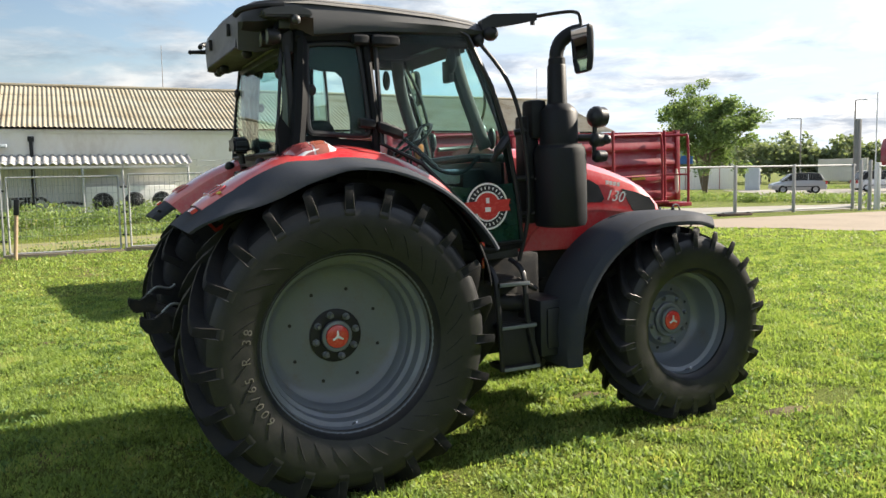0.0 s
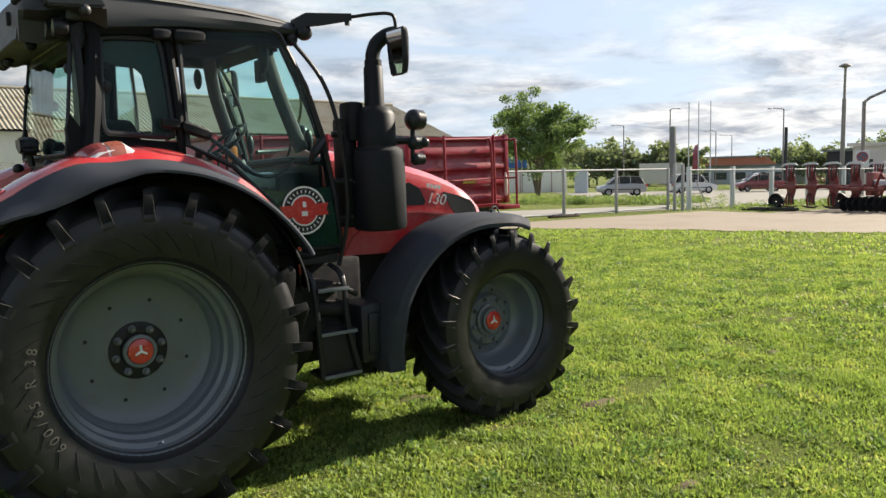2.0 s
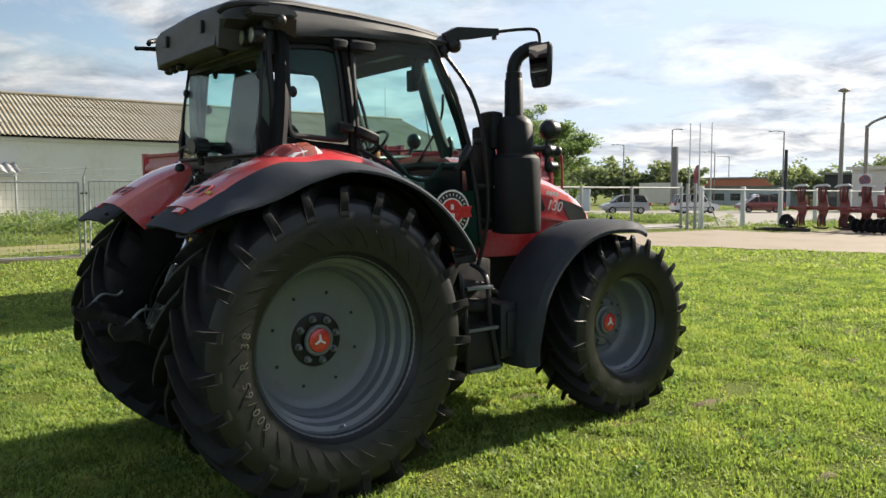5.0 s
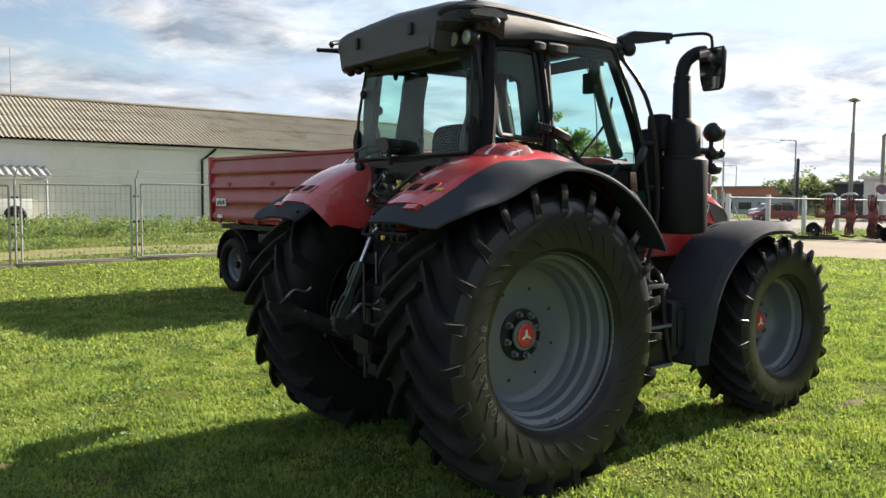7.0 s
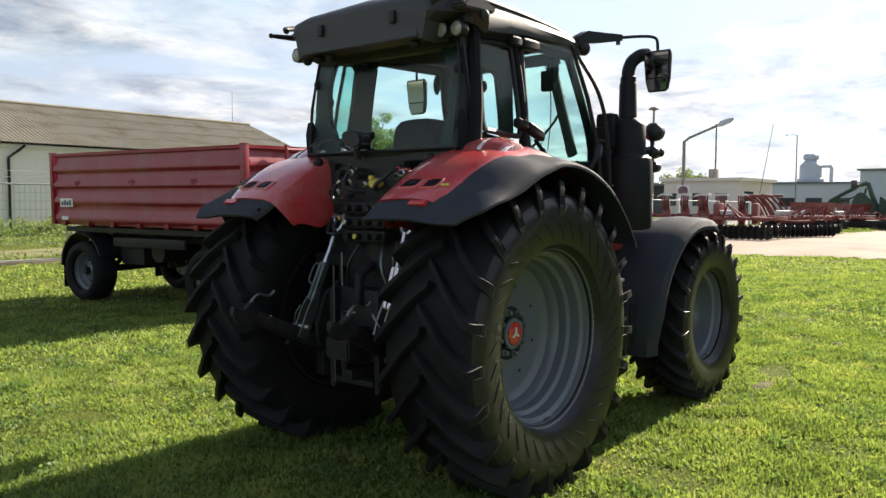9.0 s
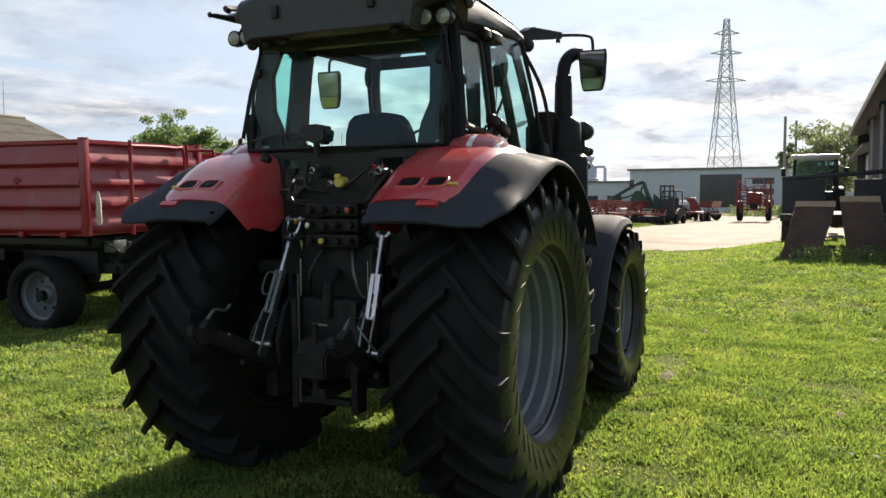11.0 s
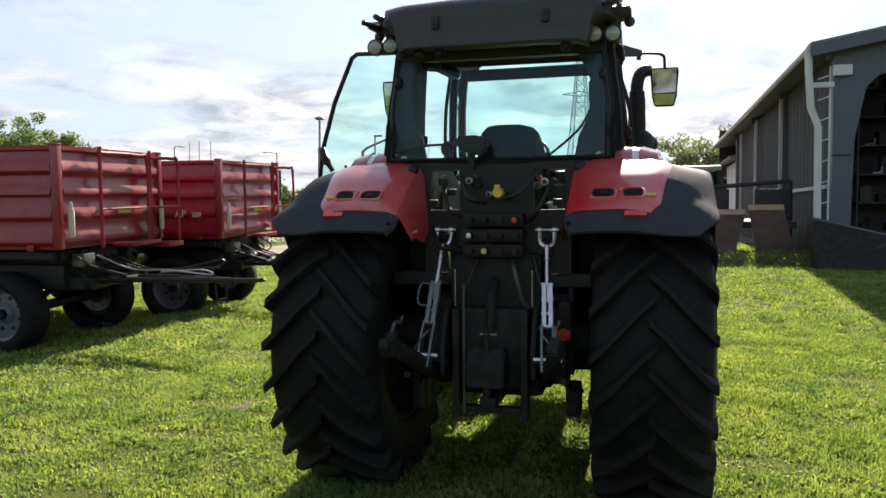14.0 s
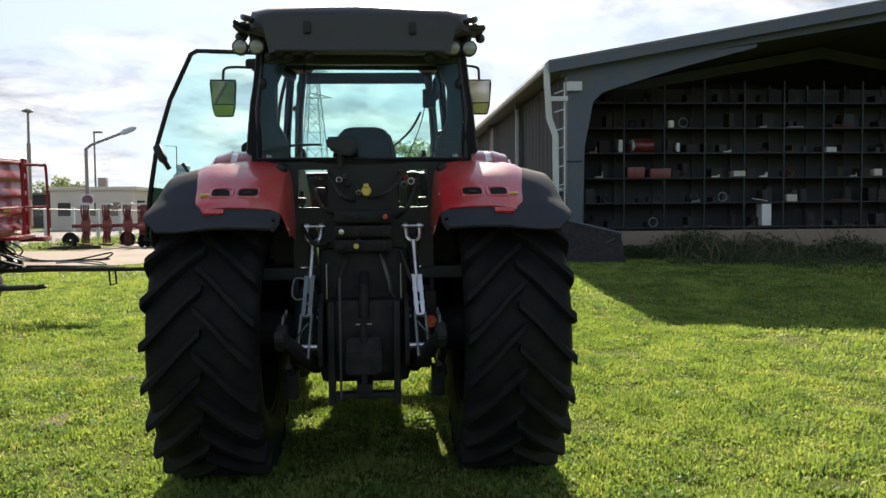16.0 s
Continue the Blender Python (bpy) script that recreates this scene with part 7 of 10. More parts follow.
def warehouse():
    w = thing("warehouse", SITE, "long white warehouse with a weathered corrugated roof", "warehouse")
    u0, u1, v0, v1, eave, ridge = -40.0, 27.8, 33.3, 45.7, 4.0, 6.40
    b = BM()
    box(b, (u0, v0, -0.3), (u1, v0 + 0.3, eave - 0.05))
    box(b, (u0, v1 - 0.3, -0.3), (u1, v1, eave - 0.05))
    wall = part("wall", b, WALLWHITE, w, "weathered white rendered wall")
    for u in (u0, u1 - 0.3):
        part("gable_wall", prism(BM(), [(v0 + 0.3, -0.3), (v1 - 0.3, -0.3), (v1 - 0.3, eave), (39.5, ridge - 0.1), (v0 + 0.3, eave)], u, u + 0.3, "x"), WALLWHITE, w)
    rows = 4
    for k in range(rows):
        f0, f1 = k / rows, (k + 1) / rows + 0.03
        line = lambda f: (v0 - 0.35 + f * (39.5 - v0 + 0.35), eave - 0.02 + f * (ridge - eave) + 0.02 * k * 0)
        lo, hi = line(f0), line(min(1, f1))
        part("roof_sheet", corrugated((u0 - 0.4, u1 + 0.5), (lo[0], lo[1] + 0.035), (hi[0], hi[1] + 0.01), 0.026, 0.20), ETERNIT, w, "lichen-stained corrugated cement sheets")
    part("roof_sheet", corrugated((u0 - 0.4, u1 + 0.5), (v1 + 0.35, eave), (39.5, ridge), 0.035, 0.6), ETERNIT, w)
    part("ridge_cap", tube(BM(), [(u0 - 0.4, 39.5, ridge + 0.03), (u1 + 0.5, 39.5, ridge + 0.03)], 0.10, 8), ETERNIT, w)
    part("eave_board", box(BM(), (u0, v0 - 0.10, eave - 0.22), (u1, v0 - 0.02, eave - 0.10)), WALLWHITE, w)
    part("downpipe", tube(BM(), [(11.6, v0 - 0.2, eave - 0.10), (11.4, v0 - 0.15, eave - 0.3), (10.95, v0 - 0.10, eave - 0.65), (10.95, v0 - 0.10, 0.1)], 0.06, 8), IRON, w, "dark rain downpipe")
    part("vent_pipe", tube(BM(), [(-2.3, v0 - 0.12, 0.1), (-2.3, v0 - 0.12, 3.42)], 0.075, 8), BLACK, w, "black vent pipe")
    part("pipe_cap", box(BM(), (-2.42, v0 - 0.25, 3.40), (-2.18, v0 - 0.0, 3.62), 0.02), BLACK, w)
    part("wall_lamp", box(BM(), (-4.0, v0 - 0.5, 3.15), (-3.2, v0 - 0.05, 3.28), 0.03), HALLGREY, w)
    part("lightning_rod", rod(BM(), (3.9, 39.5, ridge), (3.9, 39.5, ridge + 2.3), 0.02, 0.012, n=6), POLE, w)
    part("lightning_rod", rod(BM(), (27.0, 39.5, ridge), (27.0, 39.5, ridge + 2.0), 0.02, 0.012, n=6), POLE, w)
    c = thing("canopy", SITE, "lean-to canopy with grey corrugated roof on posts", "canopy")
    part("canopy_roof", corrugated((-14.0, 4.1), (31.85, 2.42), (33.28, 2.84), 0.04, 0.31), CANOPYSHEET, c)
    part("canopy_beam", box(BM(), (-14.0, 31.92, 2.22), (4.0, 32.0, 2.34), 0.01), ZINC, c)
    for u in (-13.8, -10.4, -7.0, -3.6, -0.4, 3.9):
        part("canopy_post", rod(BM(), (u, 31.95, -0.1), (u, 31.95, 2.25), 0.05, n=8), ZINC, c)
    g = BM()
    for i in range(90):
        rod(g, (-13.8 + 0.15 * i, 31.98, 0.0), (-13.8 + 0.15 * i, 31.98, 2.2), 0.012, n=4)
    part("canopy_bars", g, ZINC, c)
    unit = thing("condenser_unit", SITE, "white cooling unit with three round fans", "cooling unit")
    part("housing", box(BM(), (-0.32, 32.35, 0.02), (3.42, 33.1, 1.46), 0.03), WHITE, unit)
    for u in (0.36, 1.64, 2.78):
        fan = part("fan", lathe(BM(), [(32.34, 0.43), (32.30, 0.43), (32.30, 0.40), (32.38, 0.39)], (u, 0, 0.76), "y", 28), IRON, unit)
        part("fan_hole", lathe(BM(), [(32.33, 0.40), (32.335, 0.01)], (u, 0, 0.76), "y", 28), BLACK, fan)
        g = BM()
        for i in range(5):
            a = 2 * math.pi * i / 5 + u
            plate(g, [(u + 0.05 * math.cos(a), 32.315, 0.76 + 0.05 * math.sin(a)), (u + 0.37 * math.cos(a - 0.25), 32.322, 0.76 + 0.37 * math.sin(a - 0.25)), (u + 0.37 * math.cos(a + 0.3), 32.305, 0.76 + 0.37 * math.sin(a + 0.3))], 0.006)
        part("blade", g, IRON, fan)
        g = BM()
        for r in (0.14, 0.26, 0.38):
            lathe(g, [(32.298, r), (32.294, r + 0.006), (32.29, r)], (u, 0, 0.76), "y", 28, closed=True)
        part("guard", g, ZINC, fan)
    pipes = BM()
    tube(pipes, curve([(-2.3, 33.1, 0.9), (-2.0, 32.8, 1.0), (-1.6, 32.7, 0.7), (-1.0, 32.7, 0.8), (-0.4, 32.7, 0.7)]), 0.06, 8)
    tube(pipes, [(-3.2, 32.8, 0.4), (-3.2, 32.8, 1.0), (-2.4, 32.8, 1.0)], 0.06, 8)
    ball(pipes, (-2.6, 32.8, 0.65), 0.3, 12)
    solo("pump_pipes", pipes, IRON, SITE, "dark pipes and pump beside the cooling unit", "pipes")


warehouse()

BLUEBOARD = material("blue_board", (0.02, 0.10, 0.32), 0.5, vary=0.1, size=2)


# ---- open shed with storage racks ----
def open_shed():
    s = thing("open_shed", SITE, "open-fronted steel shed with dark sheet walls", "shed")
    f, v0, ve, back = 13.6, -4.45, -26.0, 44.0
    top = lambda v: 4.92 + 0.182 * (-3.95 - v) if v > -14.5 else 4.92 + 0.182 * (10.55) - 0.182 * (-14.5 - v)
    for u in (f, 20.4, 27.2, 34.0):
        c = BM()
        prism(c, [(v0, -0.1), (v0 - 0.34, -0.1), (v0 - 0.42, 3.0), (v0 - 0.62, 4.05), (v0 - 0.85, 4.28), (v0 - 2.75, 4.86), (v0 - 4.6, 5.34), (v0 - 4.6, 5.42), (v0, 4.75)], u, u + 0.26, "x", 0.008)
        part("column", c, SHEDBLUE, s, "blue-grey steel column with a haunch")
        r = BM()
        prism(r, [(v0 + 0.1, top(v0) - 0.10), (v0 + 0.1, top(v0) - 0.36), (-14.5, top(-14.5) - 0.46), (ve, top(ve) - 0.36), (ve, top(ve) - 0.10), (-14.5, top(-14.5) - 0.10)], u + 0.02, u + 0.24, "x")
        part("rafter", r, SHEDBLUE, s)
    part("column_band", box(BM(), (f - 0.008, v0 - 0.365, 2.62), (f + 0.268, v0 + 0.005, 2.66)), BLACK, s)
    for side in (0, 1):
        a, b = ((-3.95, -14.5), (-14.5, ve))[side]
        r = BM()
        plate(r, [(f - 0.35, a, top(a)), (back, a, top(a)), (back, b, top(b)), (f - 0.35, b, top(b))], 0.06)
        part("roof", r, SHEDROOF, s, "grey sheet roof")
    fa = BM()
    prism(fa, [(-3.95, top(-3.95) - 0.04), (-3.95, top(-3.95) - 0.26), (-14.5, top(-14.5) - 0.26), (ve, top(ve) - 0.26), (ve, top(ve) - 0.04), (-14.5, top(-14.5) - 0.04)], f - 0.36, f - 0.32, "x")
    part("fascia", fa, SHEDBLUE, s)
    part("gutter", tube(BM(), [(f - 0.3, -3.92, 4.82), (back, -3.92, 4.82)], 0.07, 8), ZINC, s)
    part("downpipe", tube(BM(), [(f - 0.2, -3.92, 4.80), (f - 0.2, -3.93, 4.45), (f - 0.1, -4.0, 3.65), (f - 0.05, -4.16, 3.25), (f - 0.05, -4.18, 0.3)], 0.075, 10), HALLWHITE, s, "pale grey rain downpipe")
    part("pipe_bracket", box(BM(), (f - 0.1, -4.45, 4.05), (f, -3.98, 4.16), 0.01), HALLWHITE, s)
    lad = BM()
    rod(lad, (f + 0.02, -4.39, 0.3), (f + 0.02, -4.39, 4.5), 0.02, n=6)
    for i in range(9):
        rod(lad, (f + 0.02, -4.39, 0.8 + 0.44 * i), (f + 0.06, -4.16, 0.72 + 0.44 * i), 0.016, n=6)
    part("wall_ladder", lad, HALLWHITE, s, "pale steel rungs beside the column")
    part("flood_lamp", box(BM(), (f - 0.14, -4.78, 4.28), (f - 0.01, -4.42, 4.50), 0.02), HALLWHITE, s, "grey flood lamp")
    side = BM()
    n = 150
    lo = [side.verts.new((f + 0.3 + 20 * i / n, v0 - 0.12 + (0.02 if i % 4 < 2 else -0.02), 0.2)) for i in range(n + 1)]
    hi = [side.verts.new((f + 0.3 + 20 * i / n, v0 - 0.12 + (0.02 if i % 4 < 2 else -0.02), 4.8)) for i in range(n + 1)]
    for i in range(n):
        side.faces.new((lo[i], lo[i + 1], hi[i + 1], hi[i]))
    part("side_cladding", side, SHEDDARK, s, "dark ribbed wall sheets")
    for u in (20.4, 26.2, 31.5):
        part("side_post", box(BM(), (u - 0.04, v0 + 0.02, 0.1), (u + 0.04, v0 + 0.10, 4.7)), ZINC, s)
    part("side_rail", box(BM(), (f + 0.3, v0 + 0.02, 1.96), (20, v0 + 0.06, 2.04)), ZINC, s)
    # Near-black end walls add to the shade inside the open shed.
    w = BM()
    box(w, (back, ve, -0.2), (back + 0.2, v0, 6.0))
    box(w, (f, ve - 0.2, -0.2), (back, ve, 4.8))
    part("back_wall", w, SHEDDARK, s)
    part("shed_floor", box(BM(), (f + 1.0, ve, 0.1), (back, v0 - 0.2, 0.55)), RUST, s)
    part("plinth", box(BM(), (14.35, ve, 0.1), (14.6, -5.4, 0.96), 0.02), CONCRETE, s, "low concrete plinth wall")
    # racks
    rk = thing("storage_rack", SITE, "tall dark steel rack half full of parts", "rack")
    v1, cell, rowh, z0 = -5.7, 1.16, 0.70, 0.98
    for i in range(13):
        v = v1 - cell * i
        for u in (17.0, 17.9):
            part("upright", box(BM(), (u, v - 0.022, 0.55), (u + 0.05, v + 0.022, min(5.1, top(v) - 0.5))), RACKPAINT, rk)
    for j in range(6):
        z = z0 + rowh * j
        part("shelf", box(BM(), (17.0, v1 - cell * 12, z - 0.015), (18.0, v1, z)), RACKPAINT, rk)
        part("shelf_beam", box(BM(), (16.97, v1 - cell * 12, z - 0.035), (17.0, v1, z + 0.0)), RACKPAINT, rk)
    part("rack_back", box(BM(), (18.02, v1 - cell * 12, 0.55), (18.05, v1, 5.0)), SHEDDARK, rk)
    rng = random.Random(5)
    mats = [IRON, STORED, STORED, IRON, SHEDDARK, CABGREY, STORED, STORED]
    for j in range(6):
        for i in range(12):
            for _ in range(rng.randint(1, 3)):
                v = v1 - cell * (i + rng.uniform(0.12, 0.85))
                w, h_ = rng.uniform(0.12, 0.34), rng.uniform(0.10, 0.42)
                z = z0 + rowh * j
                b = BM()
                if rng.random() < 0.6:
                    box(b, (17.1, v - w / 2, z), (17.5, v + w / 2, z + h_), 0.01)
                    solo("crate", b, rng.choice(mats), SITE, "crate stored on the rack, near-black for the shed's shade", "crate", "stored parts")
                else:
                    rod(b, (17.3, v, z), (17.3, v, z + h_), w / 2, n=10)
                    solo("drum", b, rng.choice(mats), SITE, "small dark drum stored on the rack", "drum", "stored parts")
    bits = [DULLZINC, RUST, DULLZINC, ZINC, IRON, RUST, REDMACHINE, OFFICE]
    for j in range(5):                                        # loose machine parts between the crates
        for i in range(9):
            v, z = v1 - cell * (i + rng.uniform(0.15, 0.85)), z0 + rowh * j
            b, kind, mat = BM(), rng.random(), rng.choice(bits)
            if kind < 0.35:
                ln = rng.uniform(0.25, 0.5)
                rod(b, (17.0, v - ln / 2, z + 0.02), (17.12, v + ln / 2, z + 0.02 + rng.uniform(0, 0.10)), 0.018, n=6)
                solo("pipe", b, mat, SITE, "short metal pipe lying on the rack", "pipe", "stored parts")
            elif kind < 0.65:
                r = rng.uniform(0.07, 0.13)
                lathe(b, [(17.05, r), (17.08, r + 0.02), (17.11, r), (17.08, r - 0.02)], (0, v, z + r + 0.02), "x", 16, closed=True)
                solo("ring", b, mat, SITE, "worn metal ring leaning on the rack", "ring", "stored parts")
            else:
                h_ = rng.uniform(0.08, 0.2)
                prism(b, [(v - 0.10, z), (v + 0.12, z), (v + 0.12, z + 0.04), (v - 0.05, z + 0.05), (v - 0.07, z + h_), (v - 0.10, z + h_)], 17.03, 17.12, "x")
                solo("bracket", b, mat, SITE, "small angled machine bracket on the rack", "bracket", "stored parts")
    reel = thing("red_drum", SITE, "faded red drum lying on the rack with a pale end", "drum")
    part("drum_body", rod(BM(), (17.2, -7.72, 3.29), (17.2, -7.18, 3.29), 0.20, n=18), REDMACHINE, reel)
    part("drum_end", rod(BM(), (17.2, -7.18, 3.29), (17.2, -7.10, 3.29), 0.17, n=18), HALLWHITE, reel, "pale drum end")
    for (v, w, z, h_, mat, nm, lab, cat) in ( (-7.2, 0.5, 2.38, 0.30, REDMACHINE, "red_part", "red painted metal part on the rack", "part"), (-7.9, 0.6, 2.38, 0.26, REDMACHINE, "red_part", "red painted metal part on the rack", "part"),
                                 (-6.75, 0.12, 3.1, 0.35, WHITE, "white_can", "white plastic can on the rack", "can"), (-11.0, 0.28, 1.0, 0.62, WHITE, "white_canister", "white plastic canister on the floor shelf", "canister"), (-11.75, 0.3, 1.68, 0.2, OFFICE, "pale_box", "pale cardboard box on the rack", "box"),
                                 (-10.2, 0.35, 2.40, 0.16, OFFICE, "pale_part", "pale metal part on the rack", "part"), (-8.4, 0.10, 3.1, 0.25, WHITE, "white_can", "white plastic can on the rack", "can"), (-8.2, 0.16, 3.78, 0.2, WHITE, "white_can", "white plastic can on the rack", "can"), (-14.3, 0.25, 2.4, 0.2, OFFICE, "pale_box", "pale cardboard box on the rack", "box"), (-12.9, 0.3, 3.08, 0.15, HALLWHITE, "pale_part", "pale metal part on the rack", "part")):
        solo(nm, box(BM(), (16.98, v - w / 2, z), (17.35, v + w / 2, z + h_), 0.02), mat, SITE, lab, cat)


open_shed()


def white_store():
    s = thing("store_building", SITE, "low store with white board doors", "building")
    b = BM()
    for i in range(16):
        box(b, (35 + 1.0 * i, -5.0, -0.3), (35.94 + 1.0 * i, -4.85 - 0.02 * (i % 2), 3.9))
    part("board_wall", b, HALLWHITE, s)
    r = BM()
    plate(r, [(34.5, -4.2, 3.9), (52, -4.2, 3.9), (52, -12, 6.0), (34.5, -12, 6.0)], 0.1)
    part("roof", r, SHEDROOF, s)
    part("end_wall", prism(BM(), [(-5.0, -0.3), (-12, -0.3), (-12, 5.9), (-5.0, 3.9)], 35.0, 35.2, "x"), HALLWHITE, s)
    part("downpipe", rod(BM(), (35.0, -4.75, -0.2), (35.0, -4.75, 3.9), 0.06, n=8), HALLWHITE, s)


white_store()


# ---- things beside the shed ----
def loading_ramps():
    t = thing("flatbed_trailer", SITE, "old dark flatbed trailer with two raised rusty ramps", "trailer")
    z = land(14, -3)
    bed = BM()
    box(bed, (14.3, -3.9, z + 0.75), (20.0, -1.75, z + 0.90), 0.01)
    box(bed, (15.9, -2.62, z + 0.25), (16.0, -1.73, z + 1.66), 0.01)
    box(bed, (15.9, -4.0, z + 0.9), (16.0, -3.2, z + 1.66), 0.01)
    part("bed", bed, SHEDDARK, t)
    part("frame_bar", tube(BM(), [(15.95, -1.72, 2.03), (15.95, -4.02, 2.19)], 0.06, 6), SHEDDARK, t)
    part("frame_post", rod(BM(), (15.95, -4.0, z), (15.95, -4.0, 2.18), 0.06, n=6), SHEDDARK, t)
    for y in (-2.0, -3.7):
        part("axle_wheel", rod(BM(), (17.2, y - 0.12, z + 0.38), (17.2, y + 0.12, z + 0.38), 0.38, n=24), RUBBER, t)
    for (b0, b1, t0, t1, zt) in ((-1.80, -2.50, -2.05, -2.80, 1.46), (-3.04, -3.80, -2.87, -3.60, 1.56)):
        r = BM()
        skin(r, [ring(r, [(13.55, b0, z), (13.55, b1, z), (13.68, b1, z), (13.68, b0, z)]), ring(r, [(14.0, t0, zt - 0.06), (14.0, t1, zt - 0.06), (14.14, t1, zt + 0.03), (14.14, t0, zt + 0.03)])])
        rp_ = part("ramp", r, RUST, t, "rusty steel loading ramp standing upright")
        part("ramp_edge", plate(BM(), [(13.99, t0, zt - 0.05), (13.99, t1, zt - 0.05), (14.16, t1, zt + 0.06), (14.16, t0, zt + 0.06)], 0.02), WOOD, rp_, "pale ramp top edge")
        for k in range(5):
            part("ramp_rib", box(BM(), (13.70 + 0.08 * k, (b0 + b1) / 2 - 0.3, z + 0.15 + 0.22 * k), (13.74 + 0.08 * k, (b0 + b1) / 2 + 0.3, z + 0.18 + 0.22 * k)), RUST, rp_)
    bin_ = thing("steel_bucket", SITE, "wide dark steel loader bucket on the grass", "bucket")
    zb = land(12.6, -4.6)
    b = BM()
    skin(b, [ring(b, [(12.1, -3.92, zb), (12.9, -3.92, zb), (13.0, -3.92, 1.33), (12.5, -3.92, 1.33)]), ring(b, [(11.9, -5.35, zb), (12.9, -5.35, zb), (13.0, -5.35, 0.98), (12.3, -5.35, 0.96)])])
    part("bucket_shell", b, IRON, bin_)
    part("bucket_lip", tube(BM(), [(12.5, -3.90, 1.34), (12.3, -5.37, 0.97)], 0.035, 6), SHEDBLUE, bin_)
    part("bucket_brace", tube(BM(), [(12.2, -4.2, zb + 0.05), (12.2, -5.2, 0.85)], 0.04, 6), SHEDDARK, bin_)


loading_ramps()


def small_wheel(parent, x, y, r, w, hub, axis="y"):
    ty = BM()
    prof = [(-w * 0.4, r * 0.55), (-w / 2, r * 0.75), (-w * 0.42, r * 0.96), (0, r), (w * 0.42, r * 0.96), (w / 2, r * 0.75), (w * 0.4, r * 0.55), (0, r * 0.5)]
    lathe(ty, prof, (0, 0, 0), axis, 28, closed=True)
    wl = part("wheel", ty, RUBBER, parent, m=pose(x, y, r))
    part("rim", lathe(BM(), [(-w * 0.40, r * 0.57), (-w * 0.25, r * 0.5), (-w * 0.2, 0.03), (w * 0.2, 0.03), (w * 0.25, r * 0.5), (w * 0.40, r * 0.57)], (0, 0, 0), axis, 24, closed=True), hub, wl)
    return wl


def parked_tractor(m, paint, roofmat, label, pane):
    t = thing("parked_tractor", m, label, "tractor")
    b = BM()
    box(b, (0.2, -0.35, 0.8), (2.4, 0.35, 1.55), 0.12)
    part("hood", b, paint, t)
    b = BM()
    for x in (-0.75, 0.35):
        for y in (-0.72, 0.72):
            rod(b, (x, y, 1.2), (x * 0.92, y * 0.93, 2.55), 0.05, n=6)
    box(b, (-0.8, -0.72, 1.0), (0.4, 0.72, 1.35), 0.04)
    c = part("cab_frame", b, BLACK, t)
    part("cab_roof", box(BM(), (-0.95, -0.80, 2.52), (0.50, 0.80, 2.70), 0.06), roofmat, t)
    for q in ([(-0.76, -0.70, 1.4), (-0.76, 0.70, 1.4), (-0.72, 0.66, 2.5), (-0.72, -0.66, 2.5)], [(0.36, -0.70, 1.4), (0.36, 0.70, 1.4), (0.33, 0.66, 2.5), (0.33, -0.66, 2.5)], [(-0.75, -0.72, 1.4), (0.35, -0.72, 1.4), (0.33, -0.68, 2.5), (-0.7, -0.68, 2.5)]):
        part("cab_pane", plate(BM(), q, 0.006), pane, c, shadow=False)
    for y in (-0.75, 0.75):
        small_wheel(t, -0.3, y, 0.78, 0.42, SHEDDARK)
        small_wheel(t, 1.9, y, 0.52, 0.32, SHEDDARK)
    for y in (-1.05, 1.05):
        arm = part("mirror", box(BM(), (0.34, y - 0.08, 1.95), (0.40, y + 0.08, 2.25), 0.02), BLACK, t)
        part("mirror_stay", rod(BM(), (0.35, y * 0.65, 2.4), (0.37, y, 2.15), 0.015, n=5), BLACK, arm)
    return t


parked_tractor(SITE @ pose(26.4, -2.4, land(26.4, -2.3) + 0.25, 0, 0, 2) @ Matrix.Diagonal((0.95, 0.95, 0.92, 1)), SHEDDARK, ZINC, "dark parked tractor with a pale cab roof", DUSTGLASS)


